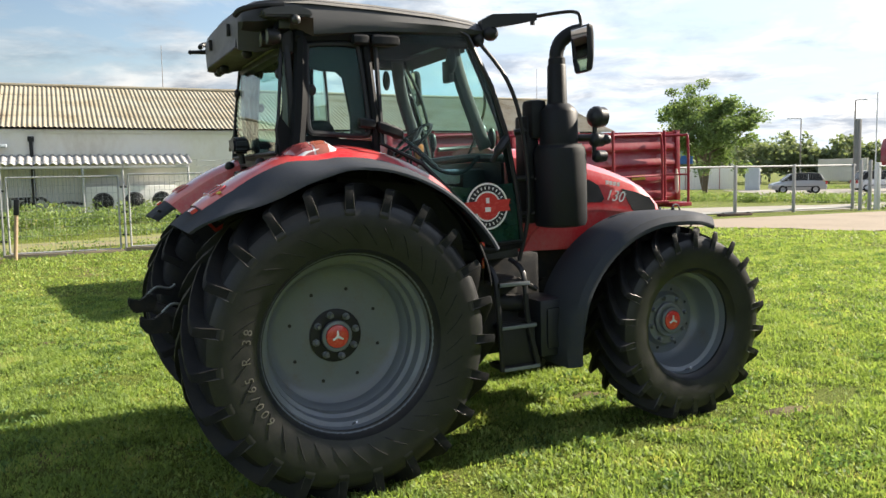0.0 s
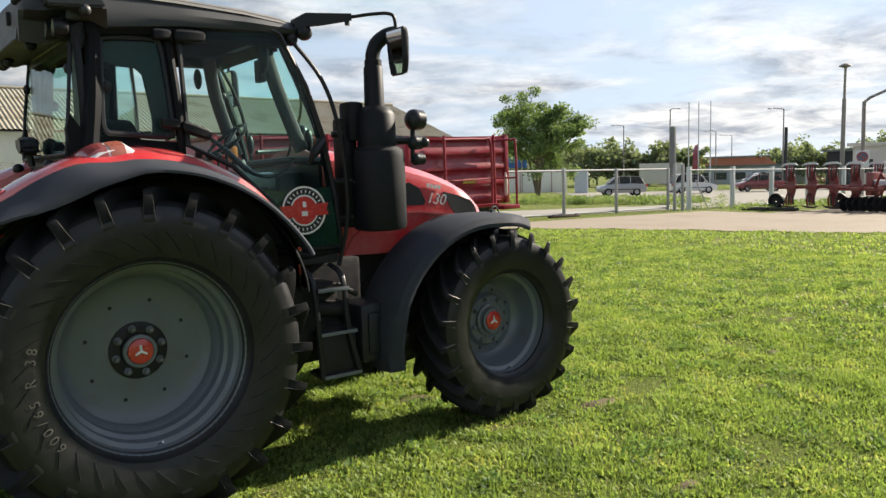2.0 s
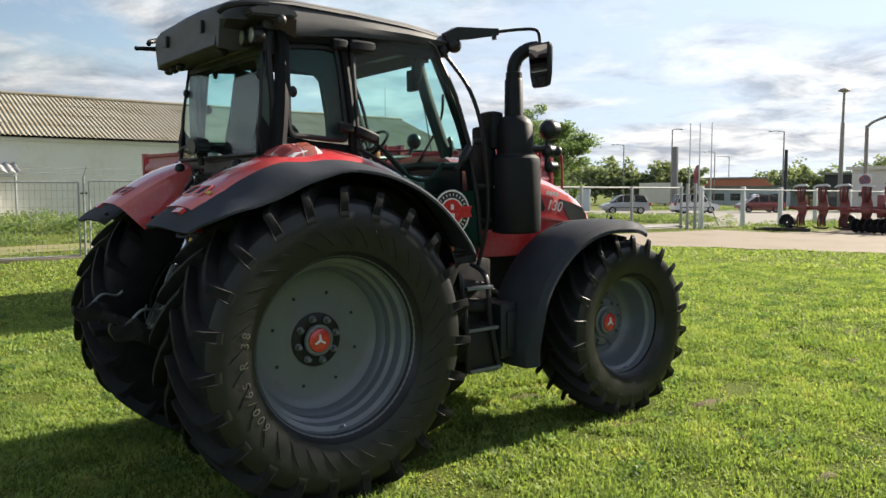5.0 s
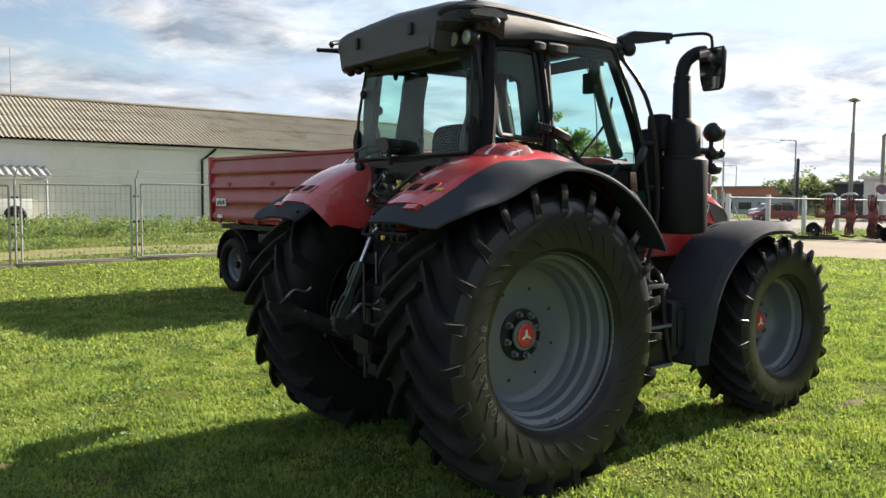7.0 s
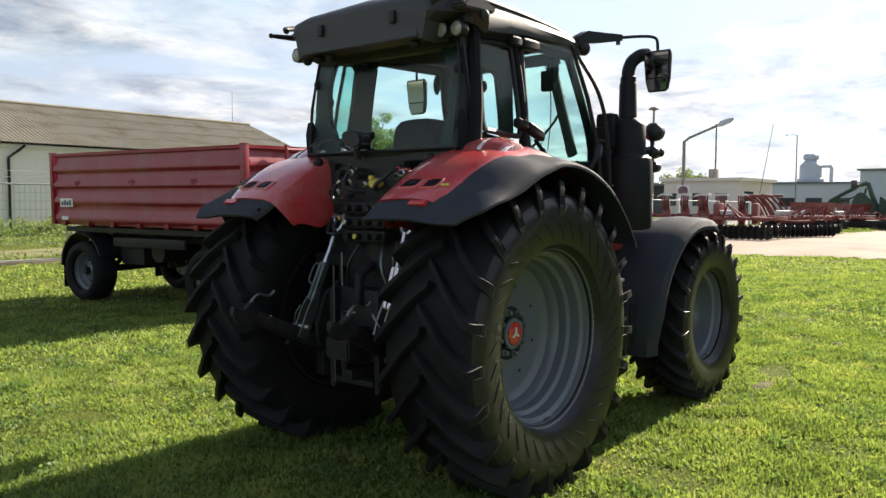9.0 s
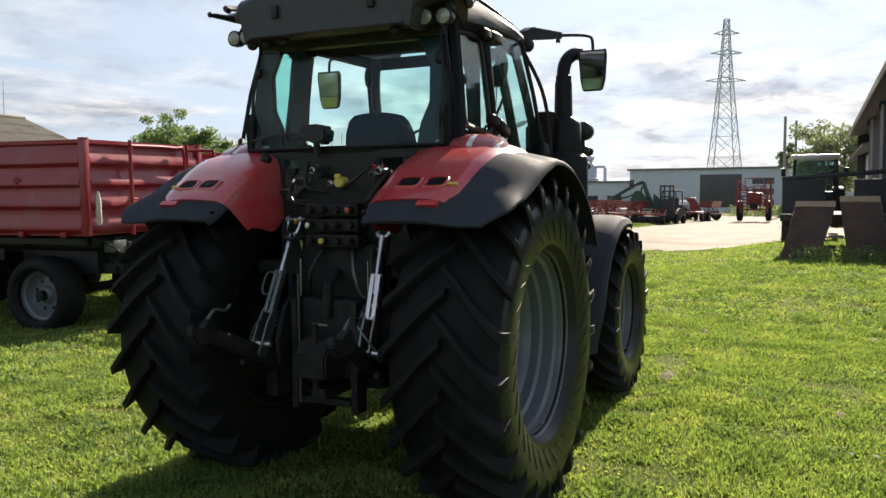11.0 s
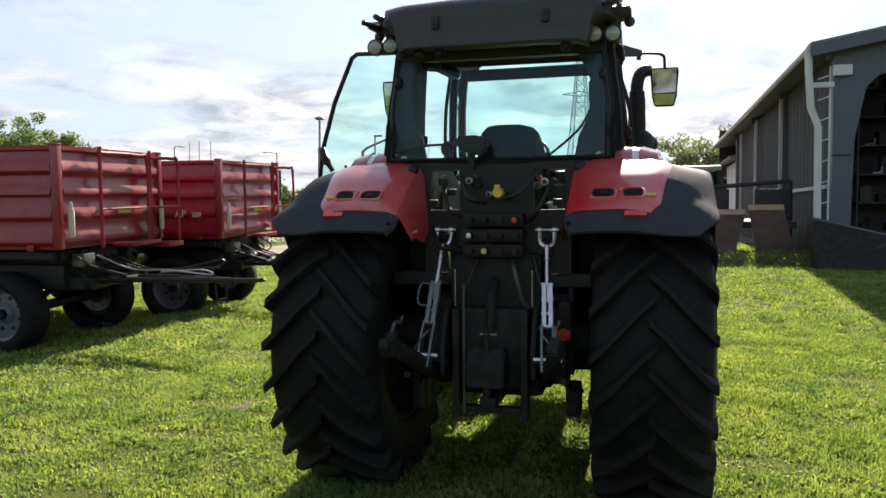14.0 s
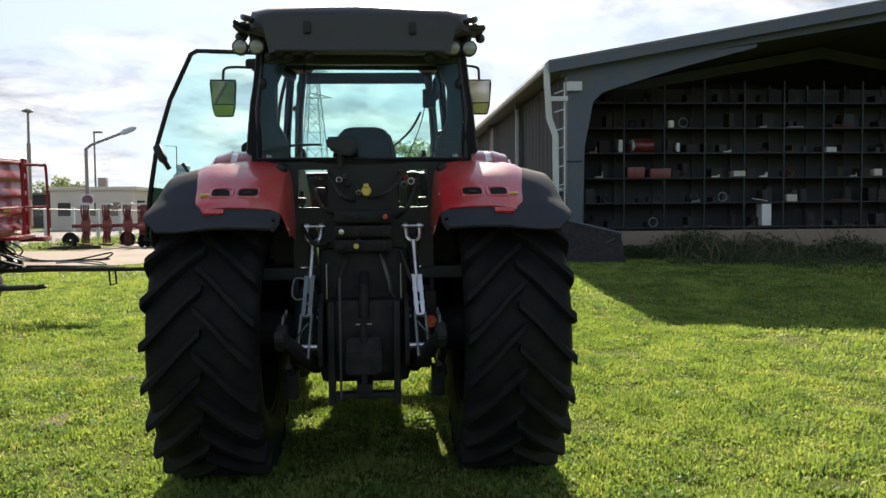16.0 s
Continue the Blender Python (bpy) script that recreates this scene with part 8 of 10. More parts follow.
def forklift(m):
    """A lift truck; its mast towards its own -x."""
    t = thing("forklift", m, "dark forklift with a tall mast and overhead guard", "forklift")
    b = BM()
    prism(b, [(-0.6, 0.35), (1.6, 0.35), (1.75, 1.0), (1.3, 1.25), (0.5, 1.15), (-0.5, 0.85)], -0.6, 0.6, "y", 0.06)
    part("body", b, SHEDDARK, t)
    mast = BM()
    for y in (-0.5, -0.2, 0.2, 0.5):
        box(mast, (-1.0, y - 0.05, 0.1), (-0.85, y + 0.05, 2.9), 0.01)
    for z in (0.3, 1.2, 2.05, 2.85):
        box(mast, (-1.02, -0.55, z - 0.06), (-0.84, 0.55, z + 0.06), 0.01)
    part("mast", mast, RACKPAINT, t, "black steel mast")
    part("carriage", box(BM(), (-1.12, -0.6, 0.35), (-1.04, 0.6, 0.85), 0.01), RACKPAINT, t)
    g = BM()
    for x, y in ((-0.5, -0.55), (-0.5, 0.55), (1.1, -0.55), (1.1, 0.55)):
        rod(g, (x, y, 0.9), (x + 0.08, y * 0.9, 2.45), 0.05, n=6)
    for k in range(7):
        box(g, (-0.5 + 0.25 * k, -0.52, 2.43), (-0.42 + 0.25 * k, 0.52, 2.50))
    part("overhead_guard", g, RACKPAINT, t)
    part("guard_roof", box(BM(), (-0.62, -0.6, 2.50), (1.30, 0.6, 2.56), 0.015), ZINC, t, "pale sheet over the guard")
    seat_ = box(BM(), (0.35, -0.35, 1.15), (0.95, 0.35, 1.32), 0.05)
    box(seat_, (0.80, -0.33, 1.30), (1.0, 0.33, 2.0), 0.06)
    part("seat", seat_, SHEDDARK, t)
    part("counterweight", box(BM(), (1.15, -0.58, 0.5), (1.75, 0.58, 1.45), 0.10), SHEDDARK, t)
    part("load_backrest", box(BM(), (-1.10, -0.55, 0.85), (-1.05, 0.55, 1.9), 0.01), RACKPAINT, t)
    for x, r in ((-0.55, 0.42), (1.2, 0.34)):
        for y in (-0.6, 0.6):
            small_wheel(t, x, y, r, 0.28, SHEDDARK)
    return t


forklift(SITE @ pose(58, 7.4, land(58, 8), 0, 0, -8))


# ---- implements on the yard ----
def plough(m, bodies, label):
    """A reversible plough: every body has a worked set below and a spare set turned up."""
    p = thing("plough", m, label, "plough", "red implements on the yard")
    part("beam", tube(BM(), [(-0.25, 0, 0.93), (bodies * 0.86, 0.2, 0.95)], 0.085, 6), REDMACHINE, p)
    for k in range(bodies):
        x = 0.3 + 0.86 * k
        leg = BM()
        prism(leg, [(x - 0.16, 0.80), (x - 0.09, 0.30), (x + 0.06, 0.26), (x + 0.20, 0.78), (x + 0.22, 1.08), (x + 0.10, 1.62), (x - 0.06, 1.66), (x - 0.17, 1.10)], -0.035, 0.035, "y", 0.01)
        box(leg, (x - 0.20, -0.12, 0.84), (x + 0.24, 0.12, 1.04), 0.02)
        lg = part("plough_leg", leg, REDMACHINE, p)
        for top in (0, 1):
            zz = (lambda f: 1.16 + 0.66 * f) if top else (lambda f: 0.70 - 0.52 * f)
            for j in range(4):                                # slatted mouldboard, twisted along its height
                strip, rings = BM(), []
                for i in range(6):
                    f = i / 5
                    a = radians(62 - 58 * f)
                    r0, r1 = -0.17 + 0.088 * j, -0.17 + 0.088 * j + 0.070
                    pts = [(x + 0.02 + r * math.cos(a), -0.09 - 0.07 * math.sin(math.pi * f) + r * math.sin(a), zz(f) - (0.10 * r if top else -0.10 * r)) for r in (r0, r1)]
                    rings.append(ring(strip, pts + [(q[0], q[1] + 0.012, q[2]) for q in pts[::-1]]))
                skin(strip, rings)
                part("mouldboard_slat", strip, (REDMACHINE, RUST)[j % 2], lg)
            share = BM()
            e = 1 if top else -1
            base = zz(1.0)
            skin(share, [ring(share, [(x + q, -0.15 + 0.02 * q, base + e * (h - 0.012)), (x + q, -0.15 + 0.02 * q, base + e * (h + w)), (x + q, -0.11, base + e * (h + w)), (x + q, -0.11, base + e * (h - 0.012))])
                         for q, h, w in ((-0.36, -0.05, 0.03), (-0.26, 0.01, 0.06), (-0.05, 0.035, 0.075), (0.18, 0.04, 0.07), (0.32, 0.0, 0.03))])
            bmesh.ops.recalc_face_normals(share, faces=share.faces)
            part("share", share, HALLWHITE if top else RUST, lg, "pale worn plough share" if top else "")
    small_wheel(p, -0.35, 0.1, 0.34, 0.26, BLACK)
    part("headstock", box(BM(), (bodies * 0.86 - 0.1, -0.3, 0.6), (bodies * 0.86 + 0.15, 0.5, 1.5), 0.05), REDMACHINE, p)
    return p


def disc_harrow(m, length, label):
    p = thing("disc_harrow", m, label, "disc harrow", "red implements on the yard")
    fr = BM()
    for y in (-0.55, 0.0, 0.55):
        box(fr, (0, y - 0.06, 0.80), (length, y + 0.06, 0.92), 0.01)
    for k in range(5):
        x = length * k / 4
        box(fr, (x - 0.05, -0.7, 0.84), (x + 0.05, 0.7, 0.96), 0.01)
    part("frame", fr, REDMACHINE, p)
    disc = mesh_of("disc", lathe(BM(), [(0.06, 0.28), (0.05, 0.27), (0.0, 0.15), (-0.01, 0.02), (0.02, 0.02), (0.05, 0.15), (0.085, 0.27)], (0, 0, 0), "x", 18, closed=True), IRON)
    n = int(length / 0.26)
    for y in (-0.5, 0.5):
        gang = part("gang_shaft", rod(BM(), (0.1, y, 0.30), (length - 0.1, y, 0.30), 0.035, n=6), IRON, p)
        for k in range(n):
            part("disc", disc, None, gang, m=pose(0.15 + 0.26 * k, y, 0.29, 0, 0, 15 if y > 0 else -15))
    roll = BM()
    for k in range(8):
        a = 2 * math.pi * k / 8
        rod(roll, (0.1, 1.15 + 0.24 * math.cos(a), 0.28 + 0.24 * math.sin(a)), (length - 0.1, 1.15 + 0.24 * math.cos(a + 0.4), 0.28 + 0.24 * math.sin(a + 0.4)), 0.022, n=5)
    part("cage_roller", roll, IRON, p)
    tower = BM()
    tube(tower, [(length * 0.4, -0.6, 0.9), (length * 0.5, -0.9, 1.45), (length * 0.6, -0.6, 0.9)], 0.06, 6)
    tube(tower, [(length * 0.5, -0.9, 1.45), (length * 0.5, 0.55, 0.95)], 0.05, 6)
    part("headstock", tower, REDMACHINE, p)
    part("seed_box", box(BM(), (length * 0.25, 0.1, 0.98), (length * 0.45, 0.5, 1.20), 0.08), HALLWHITE, p)
    return p


def folded_cultivator(m, label):
    p = thing("cultivator", m, label, "cultivator", "red implements on the yard")
    fr = BM()
    for k in range(6):
        tube(fr, [(0.2 + 0.42 * k, 0, 0.75), (0.0 + 0.40 * k, 0.3, 1.5), (-0.5 + 0.42 * k, 0.5, 1.95)], 0.06, 6)
    box(fr, (-0.6, 0.4, 1.90), (2.0, 0.6, 2.02), 0.02)
    box(fr, (0, -0.3, 0.70), (2.8, 0.3, 0.84), 0.02)
    part("folded_frame", fr, REDMACHINE, p)
    for k in range(6):
        part("tine", tube(BM(), curve([(0.2 + 0.45 * k, 0, 0.75), (0.35 + 0.45 * k, 0, 0.45), (0.2 + 0.45 * k, 0, 0.15), (0.02 + 0.45 * k, 0, 0.05)], 3), 0.035, 6), IRON, p)
    for x in (0.4, 2.2):
        small_wheel(p, x, -0.6, 0.36, 0.24, REDMACHINE)
    return p


def seed_drill(m, label):
    p = thing("seed_drill", m, label, "seed drill", "red implements on the yard")
    b = BM()
    prism(b, [(-0.4, 1.15), (0.4, 1.15), (0.55, 1.7), (-0.55, 1.7)], 0, 2.8, "x", 0.02)
    part("hopper", b, REDMACHINE, p)
    fr = BM()
    for y in (-0.5, 0.5):
        box(fr, (0, y - 0.06, 0.55), (2.8, y + 0.06, 0.68), 0.01)
    for x in (0.2, 1.4, 2.6):
        tube(fr, [(x, -0.5, 0.6), (x, 0, 1.2), (x, 0.5, 0.6)], 0.05, 6)
    part("frame", fr, REDMACHINE, p)
    for k in range(9):
        part("coulter", tube(BM(), [(0.2 + 0.3 * k, 0.2, 0.62), (0.2 + 0.3 * k, 0.6, 0.12)], 0.03, 5), IRON, p)
    for x in (-0.2, 3.0):
        small_wheel(p, x, 0, 0.45, 0.26, BLACK, "x")
    return p


def at_site(u, v, turn):
    return SITE @ pose(u, v, land(u, v) + 0.01, 0, 0, turn)


plough(at_site(30.2, 12.95, -86), 4, "red reversible plough parked on the grass edge")
disc_harrow(at_site(30.3, 10.35, -95), 3.6, "red disc harrow with black discs")
plough(at_site(31.6, 11.0, -80), 3, "red plough frame behind a harrow")
disc_harrow(at_site(33.2, 8.3, -30), 3.4, "red disc harrow with a white seed box")
folded_cultivator(at_site(38.5, 10.3, -25), "red cultivator with folded slanting frame")
disc_harrow(at_site(37.5, 8.6, -20), 3.2, "red disc harrow with black discs")
seed_drill(at_site(44.5, 10.2, -20), "red seed drill with black wheels")
folded_cultivator(at_site(42.0, 11.5, -10), "red cultivator with folded slanting frame")
disc_harrow(at_site(49.5, 9.6, -15), 4.0, "red disc harrow with black discs")
seed_drill(at_site(54.0, 10.0, -15), "red seed drill with black wheels")
folded_cultivator(at_site(64.5, 6.6, -10), "red cultivator with folded slanting frame")
seed_drill(at_site(68.0, 6.0, -10), "red seed drill with black wheels")
seed_drill(at_site(62.0, 9.5, 10), "red seed drill with black wheels")


def tine_harrow(m, wide, label):
    """A low harrow: three cross beams on two long ones, spring tines, guide wheels, a mast and hoses."""
    p = thing("tine_harrow", m, label, "harrow", "red implements on the yard")
    fr = BM()
    for y in (-0.6, 0.0, 0.6):
        box(fr, (0, y - 0.05, 0.62), (wide, y + 0.05, 0.72), 0.01)
    for x in (0.3, wide - 0.3):
        box(fr, (x - 0.05, -0.9, 0.70), (x + 0.05, 0.9, 0.80), 0.01)
    part("frame", fr, REDMACHINE, p)
    n = int(wide / 0.34)
    for k in range(n):
        y = (-0.6, 0.0, 0.6)[k % 3]
        part("tine", tube(BM(), curve([(0.1 + 0.34 * k, y, 0.66), (0.22 + 0.34 * k, y, 0.42), (0.12 + 0.34 * k, y, 0.18), (0.0 + 0.34 * k, y, 0.03)], 3), 0.028, 5), IRON, p)
    for x in (-0.15, wide + 0.15):
        small_wheel(p, x, -0.7, 0.38, 0.26, SHEDDARK)
    mast = BM()
    tube(mast, [(wide / 2 - 0.4, -0.7, 0.75), (wide / 2, -0.75, 1.45), (wide / 2 + 0.4, -0.7, 0.75)], 0.05, 6)
    tube(mast, [(wide / 2, -0.75, 1.45), (wide / 2, 0.5, 0.8)], 0.04, 6)
    part("mast", mast, REDMACHINE, p)
    roll = rod(BM(), (0.1, 0.95, 0.28), (wide - 0.1, 0.95, 0.28), 0.22, n=14)
    part("roller", roll, IRON, p, "black crumbler roller")
    for x in (wide * 0.42, wide * 0.58):
        part("hose", tube(BM(), curve([(x, -0.7, 1.35), (x + 0.2, -0.9, 0.95), (x + 0.1, 0.1, 0.85)], 4), 0.02, 5), HOSE, p)
    return p


for u, v, turn, wide in ((35.6, 9.3, -30, 2.8), (40.2, 9.4, -12, 3.0), (43.4, 9.8, -20, 2.6), (46.6, 10.4, -8, 3.2), (51.4, 10.7, -16, 2.8), (56.6, 10.3, -5, 3.0), (59.6, 8.9, -14, 2.6), (66.0, 8.2, -10, 3.0)):
    tine_harrow(at_site(u, v, turn), wide, "dark red tine harrow with a black roller")


def crop_sprayer(m):
    p = thing("crop_sprayer", m, "red crop sprayer with upright folded booms", "sprayer")
    fr = BM()
    for y in (-0.75, 0.75):
        tube(fr, [(0, y, 0.5), (0, y, 1.9)], 0.06, 6)
    for z in (0.7, 1.1, 1.5, 1.85):
        tube(fr, [(0, -0.75, z), (0, 0.75, z)], 0.05, 6)
    part("rear_frame", fr, REDMACHINE, p)
    part("tank", box(BM(), (0.7, -0.45, 0.9), (1.9, 0.45, 1.75), 0.2), REDMACHINE, p)
    for y in (-0.95, 0.95):
        part("boom", tube(BM(), [(0, y, 0.9), (0.05, y, 1.6), (0.1, y * 0.95, 2.5)], 0.08, 6), REDMACHINE, p)
        part("boom_lattice", tube(BM(), [(0.05, y * 0.9, 0.8), (0.05, y * 0.6, 1.3), (0.05, y * 0.9, 1.7), (0.05, y * 0.6, 2.1), (0.05, y * 0.9, 2.4)], 0.05, 6), REDMACHINE, p)
        small_wheel(p, 0.6, y * 0.85, 0.62, 0.34, SHEDDARK)
    for z, w in ((0.9, 0.7), (1.3, 0.72), (1.7, 0.7), (2.05, 0.6)):
        part("spray_line", tube(BM(), [(-0.1, -w, z), (-0.12, -w * 0.3, z + 0.05), (-0.12, w * 0.4, z - 0.04), (-0.1, w, z + 0.02)], 0.035, 6), REDMACHINE, p)
    for y in (-0.35, 0.0, 0.35):
        part("upright", tube(BM(), [(-0.06, y, 0.6), (-0.08, y * 1.1, 2.0)], 0.04, 6), RUST if y else REDMACHINE, p)
    part("pump", box(BM(), (-0.2, -0.22, 0.75), (0.1, 0.22, 1.1), 0.04), IRON, p)
    part("top_hoop", tube(BM(), [(0, -0.5, 1.9), (0, -0.5, 2.55), (0, 0.5, 2.55), (0, 0.5, 1.9)], 0.04, 6), REDMACHINE, p)


crop_sprayer(SITE @ pose(65.9, 2.05, land(65, 2) + 0.05) @ Matrix.Scale(1.38, 4))
tk = thing("tank_trailer", at_site(72.0, 8.3, -10), "red chassis carrying a round white tank", "tank trailer")
part("tank", lathe(BM(), [(-0.8, 0.1), (-0.7, 0.36), (-0.5, 0.46), (0.5, 0.46), (0.7, 0.36), (0.8, 0.1)], (0, 0, 1.28), "y", 20), HALLWHITE, tk, "white plastic tank")
part("frame", box(BM(), (-0.6, -1.3, 0.7), (0.6, 1.3, 0.9), 0.02), REDMACHINE, tk)
for x in (-0.85, 0.85):
    small_wheel(tk, x, 0.0, 0.6, 0.34, REDMACHINE, "x")


def digger(m):
    p = thing("green_loader", m, "dark green loader with a raised folded arm", "loader")
    for y in (-0.35, 0.35):
        part("arm", tube(BM(), [(-2.0, y, 1.75), (-1.9, y, 1.95), (-0.9, y, 2.55), (0.1, y, 3.10), (0.55, y, 3.25)], [0.10, 0.12, 0.13, 0.15, 0.16], 8), GREENPAINT, p)
        part("tool_stay", tube(BM(), [(-1.9, y, 1.80), (-0.7, y, 2.05), (0.2, y, 2.45)], 0.07, 6), GREENPAINT, p)
        part("boom", tube(BM(), [(0.55, y, 3.25), (0.80, y, 2.5), (1.15, y, 1.5), (1.25, y, 0.8)], [0.16, 0.17, 0.18, 0.20], 8), GREENPAINT, p)
        part("ram", rod(BM(), (0.15, y, 1.2), (0.45, y, 2.9), 0.06, n=8), IRON, p)
    body = BM()
    prism(body, [(-0.75, 0.7), (1.3, 0.7), (1.05, 1.7), (0.30, 2.55), (-0.10, 2.55), (-0.65, 1.5)], -0.7, 0.7, "y", 0.06)
    part("body", body, GREENPAINT, p)
    part("mast_plate", box(BM(), (-0.55, -0.5, 2.9), (-0.15, 0.5, 3.45), 0.04), DARKWIN, p)
    rear = BM()
    prism(rear, [(1.2, 0.6), (2.0, 1.2), (1.75, 2.0), (1.35, 2.3)], -0.6, 0.6, "y", 0.04)
    part("counterweight", rear, GREENPAINT, p)
    for x in (-0.9, 1.1):
        for y in (-1.0, 1.0):
            small_wheel(p, x, y, 0.6, 0.4, SHEDDARK)


digger(at_site(61, 10.6, -78))


def folded_roller(m, label):
    """A heavy roller folded for the road, its guide wheel turned flat on top."""
    p = thing("folded_roller", m, label, "roller", "red implements on the yard")
    for y in (-0.5, 0.1, 0.7):
        part("roller", rod(BM(), (0.0, y, 0.34), (2.3, y, 0.34), 0.30, n=14), IRON, p, "black ringed roller")
    fr = BM()
    for y in (-0.6, 0.0, 0.6):
        box(fr, (-0.1, y - 0.05, 0.66), (2.4, y + 0.05, 0.78), 0.01)
    for x in (0.0, 0.8, 1.6, 2.3):
        tube(fr, [(x, -0.7, 0.70), (x + 0.1, -0.2, 1.05), (x - 0.05, 0.6, 0.72)], 0.05, 6)
    part("frame", fr, REDMACHINE, p)
    wheel_flat = lathe(BM(), [(0.92, 0.18), (0.92, 0.42), (0.97, 0.47), (1.08, 0.47), (1.13, 0.42), (1.13, 0.18), (1.08, 0.05), (0.97, 0.05)], (1.0, -0.3, 0), "z", 22, closed=True)
    part("guide_wheel", wheel_flat, RUBBER, p, "black guide wheel turned flat")
    part("wheel_arm", tube(BM(), [(1.0, -0.3, 0.98), (1.5, 0.0, 1.15), (2.0, 0.2, 0.78)], 0.06, 6), REDMACHINE, p)
    part("shackle", tube(BM(), [(1.9, -0.4, 0.75), (2.1, -0.4, 1.25), (2.25, -0.4, 0.8)], 0.045, 6), REDMACHINE, p)
    return p


for u, v, turn in ((43.0, 10.4, -80), (49.0, 10.9, -76), (54.5, 9.6, -82)):
    folded_roller(at_site(u, v, turn), "dark red folded roller with a flat guide wheel")
for u, v, turn, ln in ((29.0, 12.6, 91, 1.9), (28.9, 13.5, 84, 1.2), (29.2, 13.7, 97, 0.8)):
    solo("timber_beam", box(BM(), (-ln / 2, -0.07, 0.0), (ln / 2, 0.07, 0.13), 0.015), WOODDARK, at_site(u, v, turn), "dark old timber beam lying in the grass", "timber", "timbers by the yard")
stand = thing("support_stand", at_site(38.0, 8.9, -80), "small red steel support stand on the yard", "stand")
for x in (0.0, 0.5):
    part("stand_leg", tube(BM(), [(x - 0.18, 0, 0.0), (x, 0, 0.80), (x + 0.18, 0, 0.0)], 0.035, 6), REDMACHINE, stand)
part("stand_bar", rod(BM(), (-0.1, 0, 0.35), (0.6, 0, 0.35), 0.025, n=6), REDMACHINE, stand)


# ---- vehicles on the parking lot ----
def car(m, paint, length, height, label, wagon=True):
    c = thing("car", m, label, "car", "parked cars")
    hl, hw = length / 2, 0.86
    body = BM()
    st = [(-hl, 0.45, 0.62, 0.74), (-hl + 0.06, 0.30, 0.80, 0.80), (-hl + 0.5, 0.26, 0.92, hw), (-0.8, 0.24, 0.95, hw), (0.5, 0.24, 0.94, hw), (hl - 0.95, 0.26, 0.90, hw), (hl - 0.3, 0.28, 0.78, 0.80), (hl - 0.04, 0.35, 0.66, 0.70), (hl, 0.45, 0.58, 0.62)]
    rings = []
    for x, lo, hi, w in st:
        rings.append(ring(body, [(x, -w * 0.94, lo), (x, -w, (lo + hi) / 2), (x, -w * 0.93, hi), (x, 0, hi + 0.04), (x, w * 0.93, hi), (x, w, (lo + hi) / 2), (x, w * 0.94, lo)]))
    skin(body, rings)
    part("body", body, paint, c)
    tail = -hl + 0.12 if wagon else -hl + 0.55
    roofp = [(tail, 0.93), (tail + 0.35, height - 0.06), (tail + 0.9, height), (0.15, height), (0.55, height - 0.08), (1.15, 0.93)]
    gl = BM()
    prism(gl, roofp, -0.72, 0.72, "y", 0.05)
    part("cabin_glass", gl, CARGLASS, c)
    rf = BM()
    prism(rf, [(tail + 0.35, height - 0.06), (tail + 0.9, height), (0.15, height), (0.5, height - 0.07), (0.15, height + 0.025), (tail + 0.9, height + 0.025), (tail + 0.33, height - 0.02)], -0.71, 0.71, "y")
    part("roof", rf, paint, c)
    for s in (-1, 1):
        for x0, x1 in ((tail + 0.1, tail + 0.38), (-0.62, -0.62), (0.25, 0.25), (1.05, 0.5)):
            part("pillar", tube(BM(), [(x0, s * 0.735, 0.93), (x1, s * 0.70, height - 0.04)], 0.035, 5), paint, c)
        part("head_lamp", ball(BM(), (hl - 0.16, s * 0.60, 0.66), 0.10, 8, (0.9, 1.2, 0.8)), LENS_CLEAR, c)
        part("tail_lamp", box(BM(), (-hl - 0.01, s * 0.60, 0.66), (-hl + 0.14, s * 0.80, 0.90), 0.02), LENS_RED, c)
        part("wing_mirror", ball(BM(), (0.75, s * 0.93, 1.0), 0.09, 8, (0.7, 1, 0.7)), paint, c)
        part("side_trim", box(BM(), (-hl + 0.6, s * 0.855, 0.48), (hl - 0.9, s * 0.875, 0.54)), PLASTIC, c)
        for x in (-hl + 0.80, hl - 0.82):
            small_wheel(c, x, s * 0.76, 0.31, 0.20, ZINC)
    part("number_plate", box(BM(), (-hl - 0.015, -0.26, 0.52), (-hl - 0.005, 0.26, 0.62)), WHITE, c)
    return c


CARGLASS = material("dark_car_glass", (0.022, 0.026, 0.030), 0.25, vary=0.15, size=2, spec=0.25)
def parked(u, v, turn):
    return SITE @ pose(u, v, land(u, v) + 0.03, 0, 0, turn)


car(parked(47.5, 36.5, 141), SILVER, 3.8, 1.48, "silver estate car on the parking lot")
car(parked(56.5, 36.4, -36), CARWHITE, 3.9, 1.62, "white tall hatchback on the parking lot")
car(parked(63.5, 34.6, 141), CARRED, 4.0, 1.45, "dark red estate car on the parking lot")
car(parked(75, 50, 150), CARBLUE, 4.2, 1.45, "dark blue car far across the lot")
car(parked(92, 52, 150), CARWHITE, 4.2, 1.5, "small white car far off")


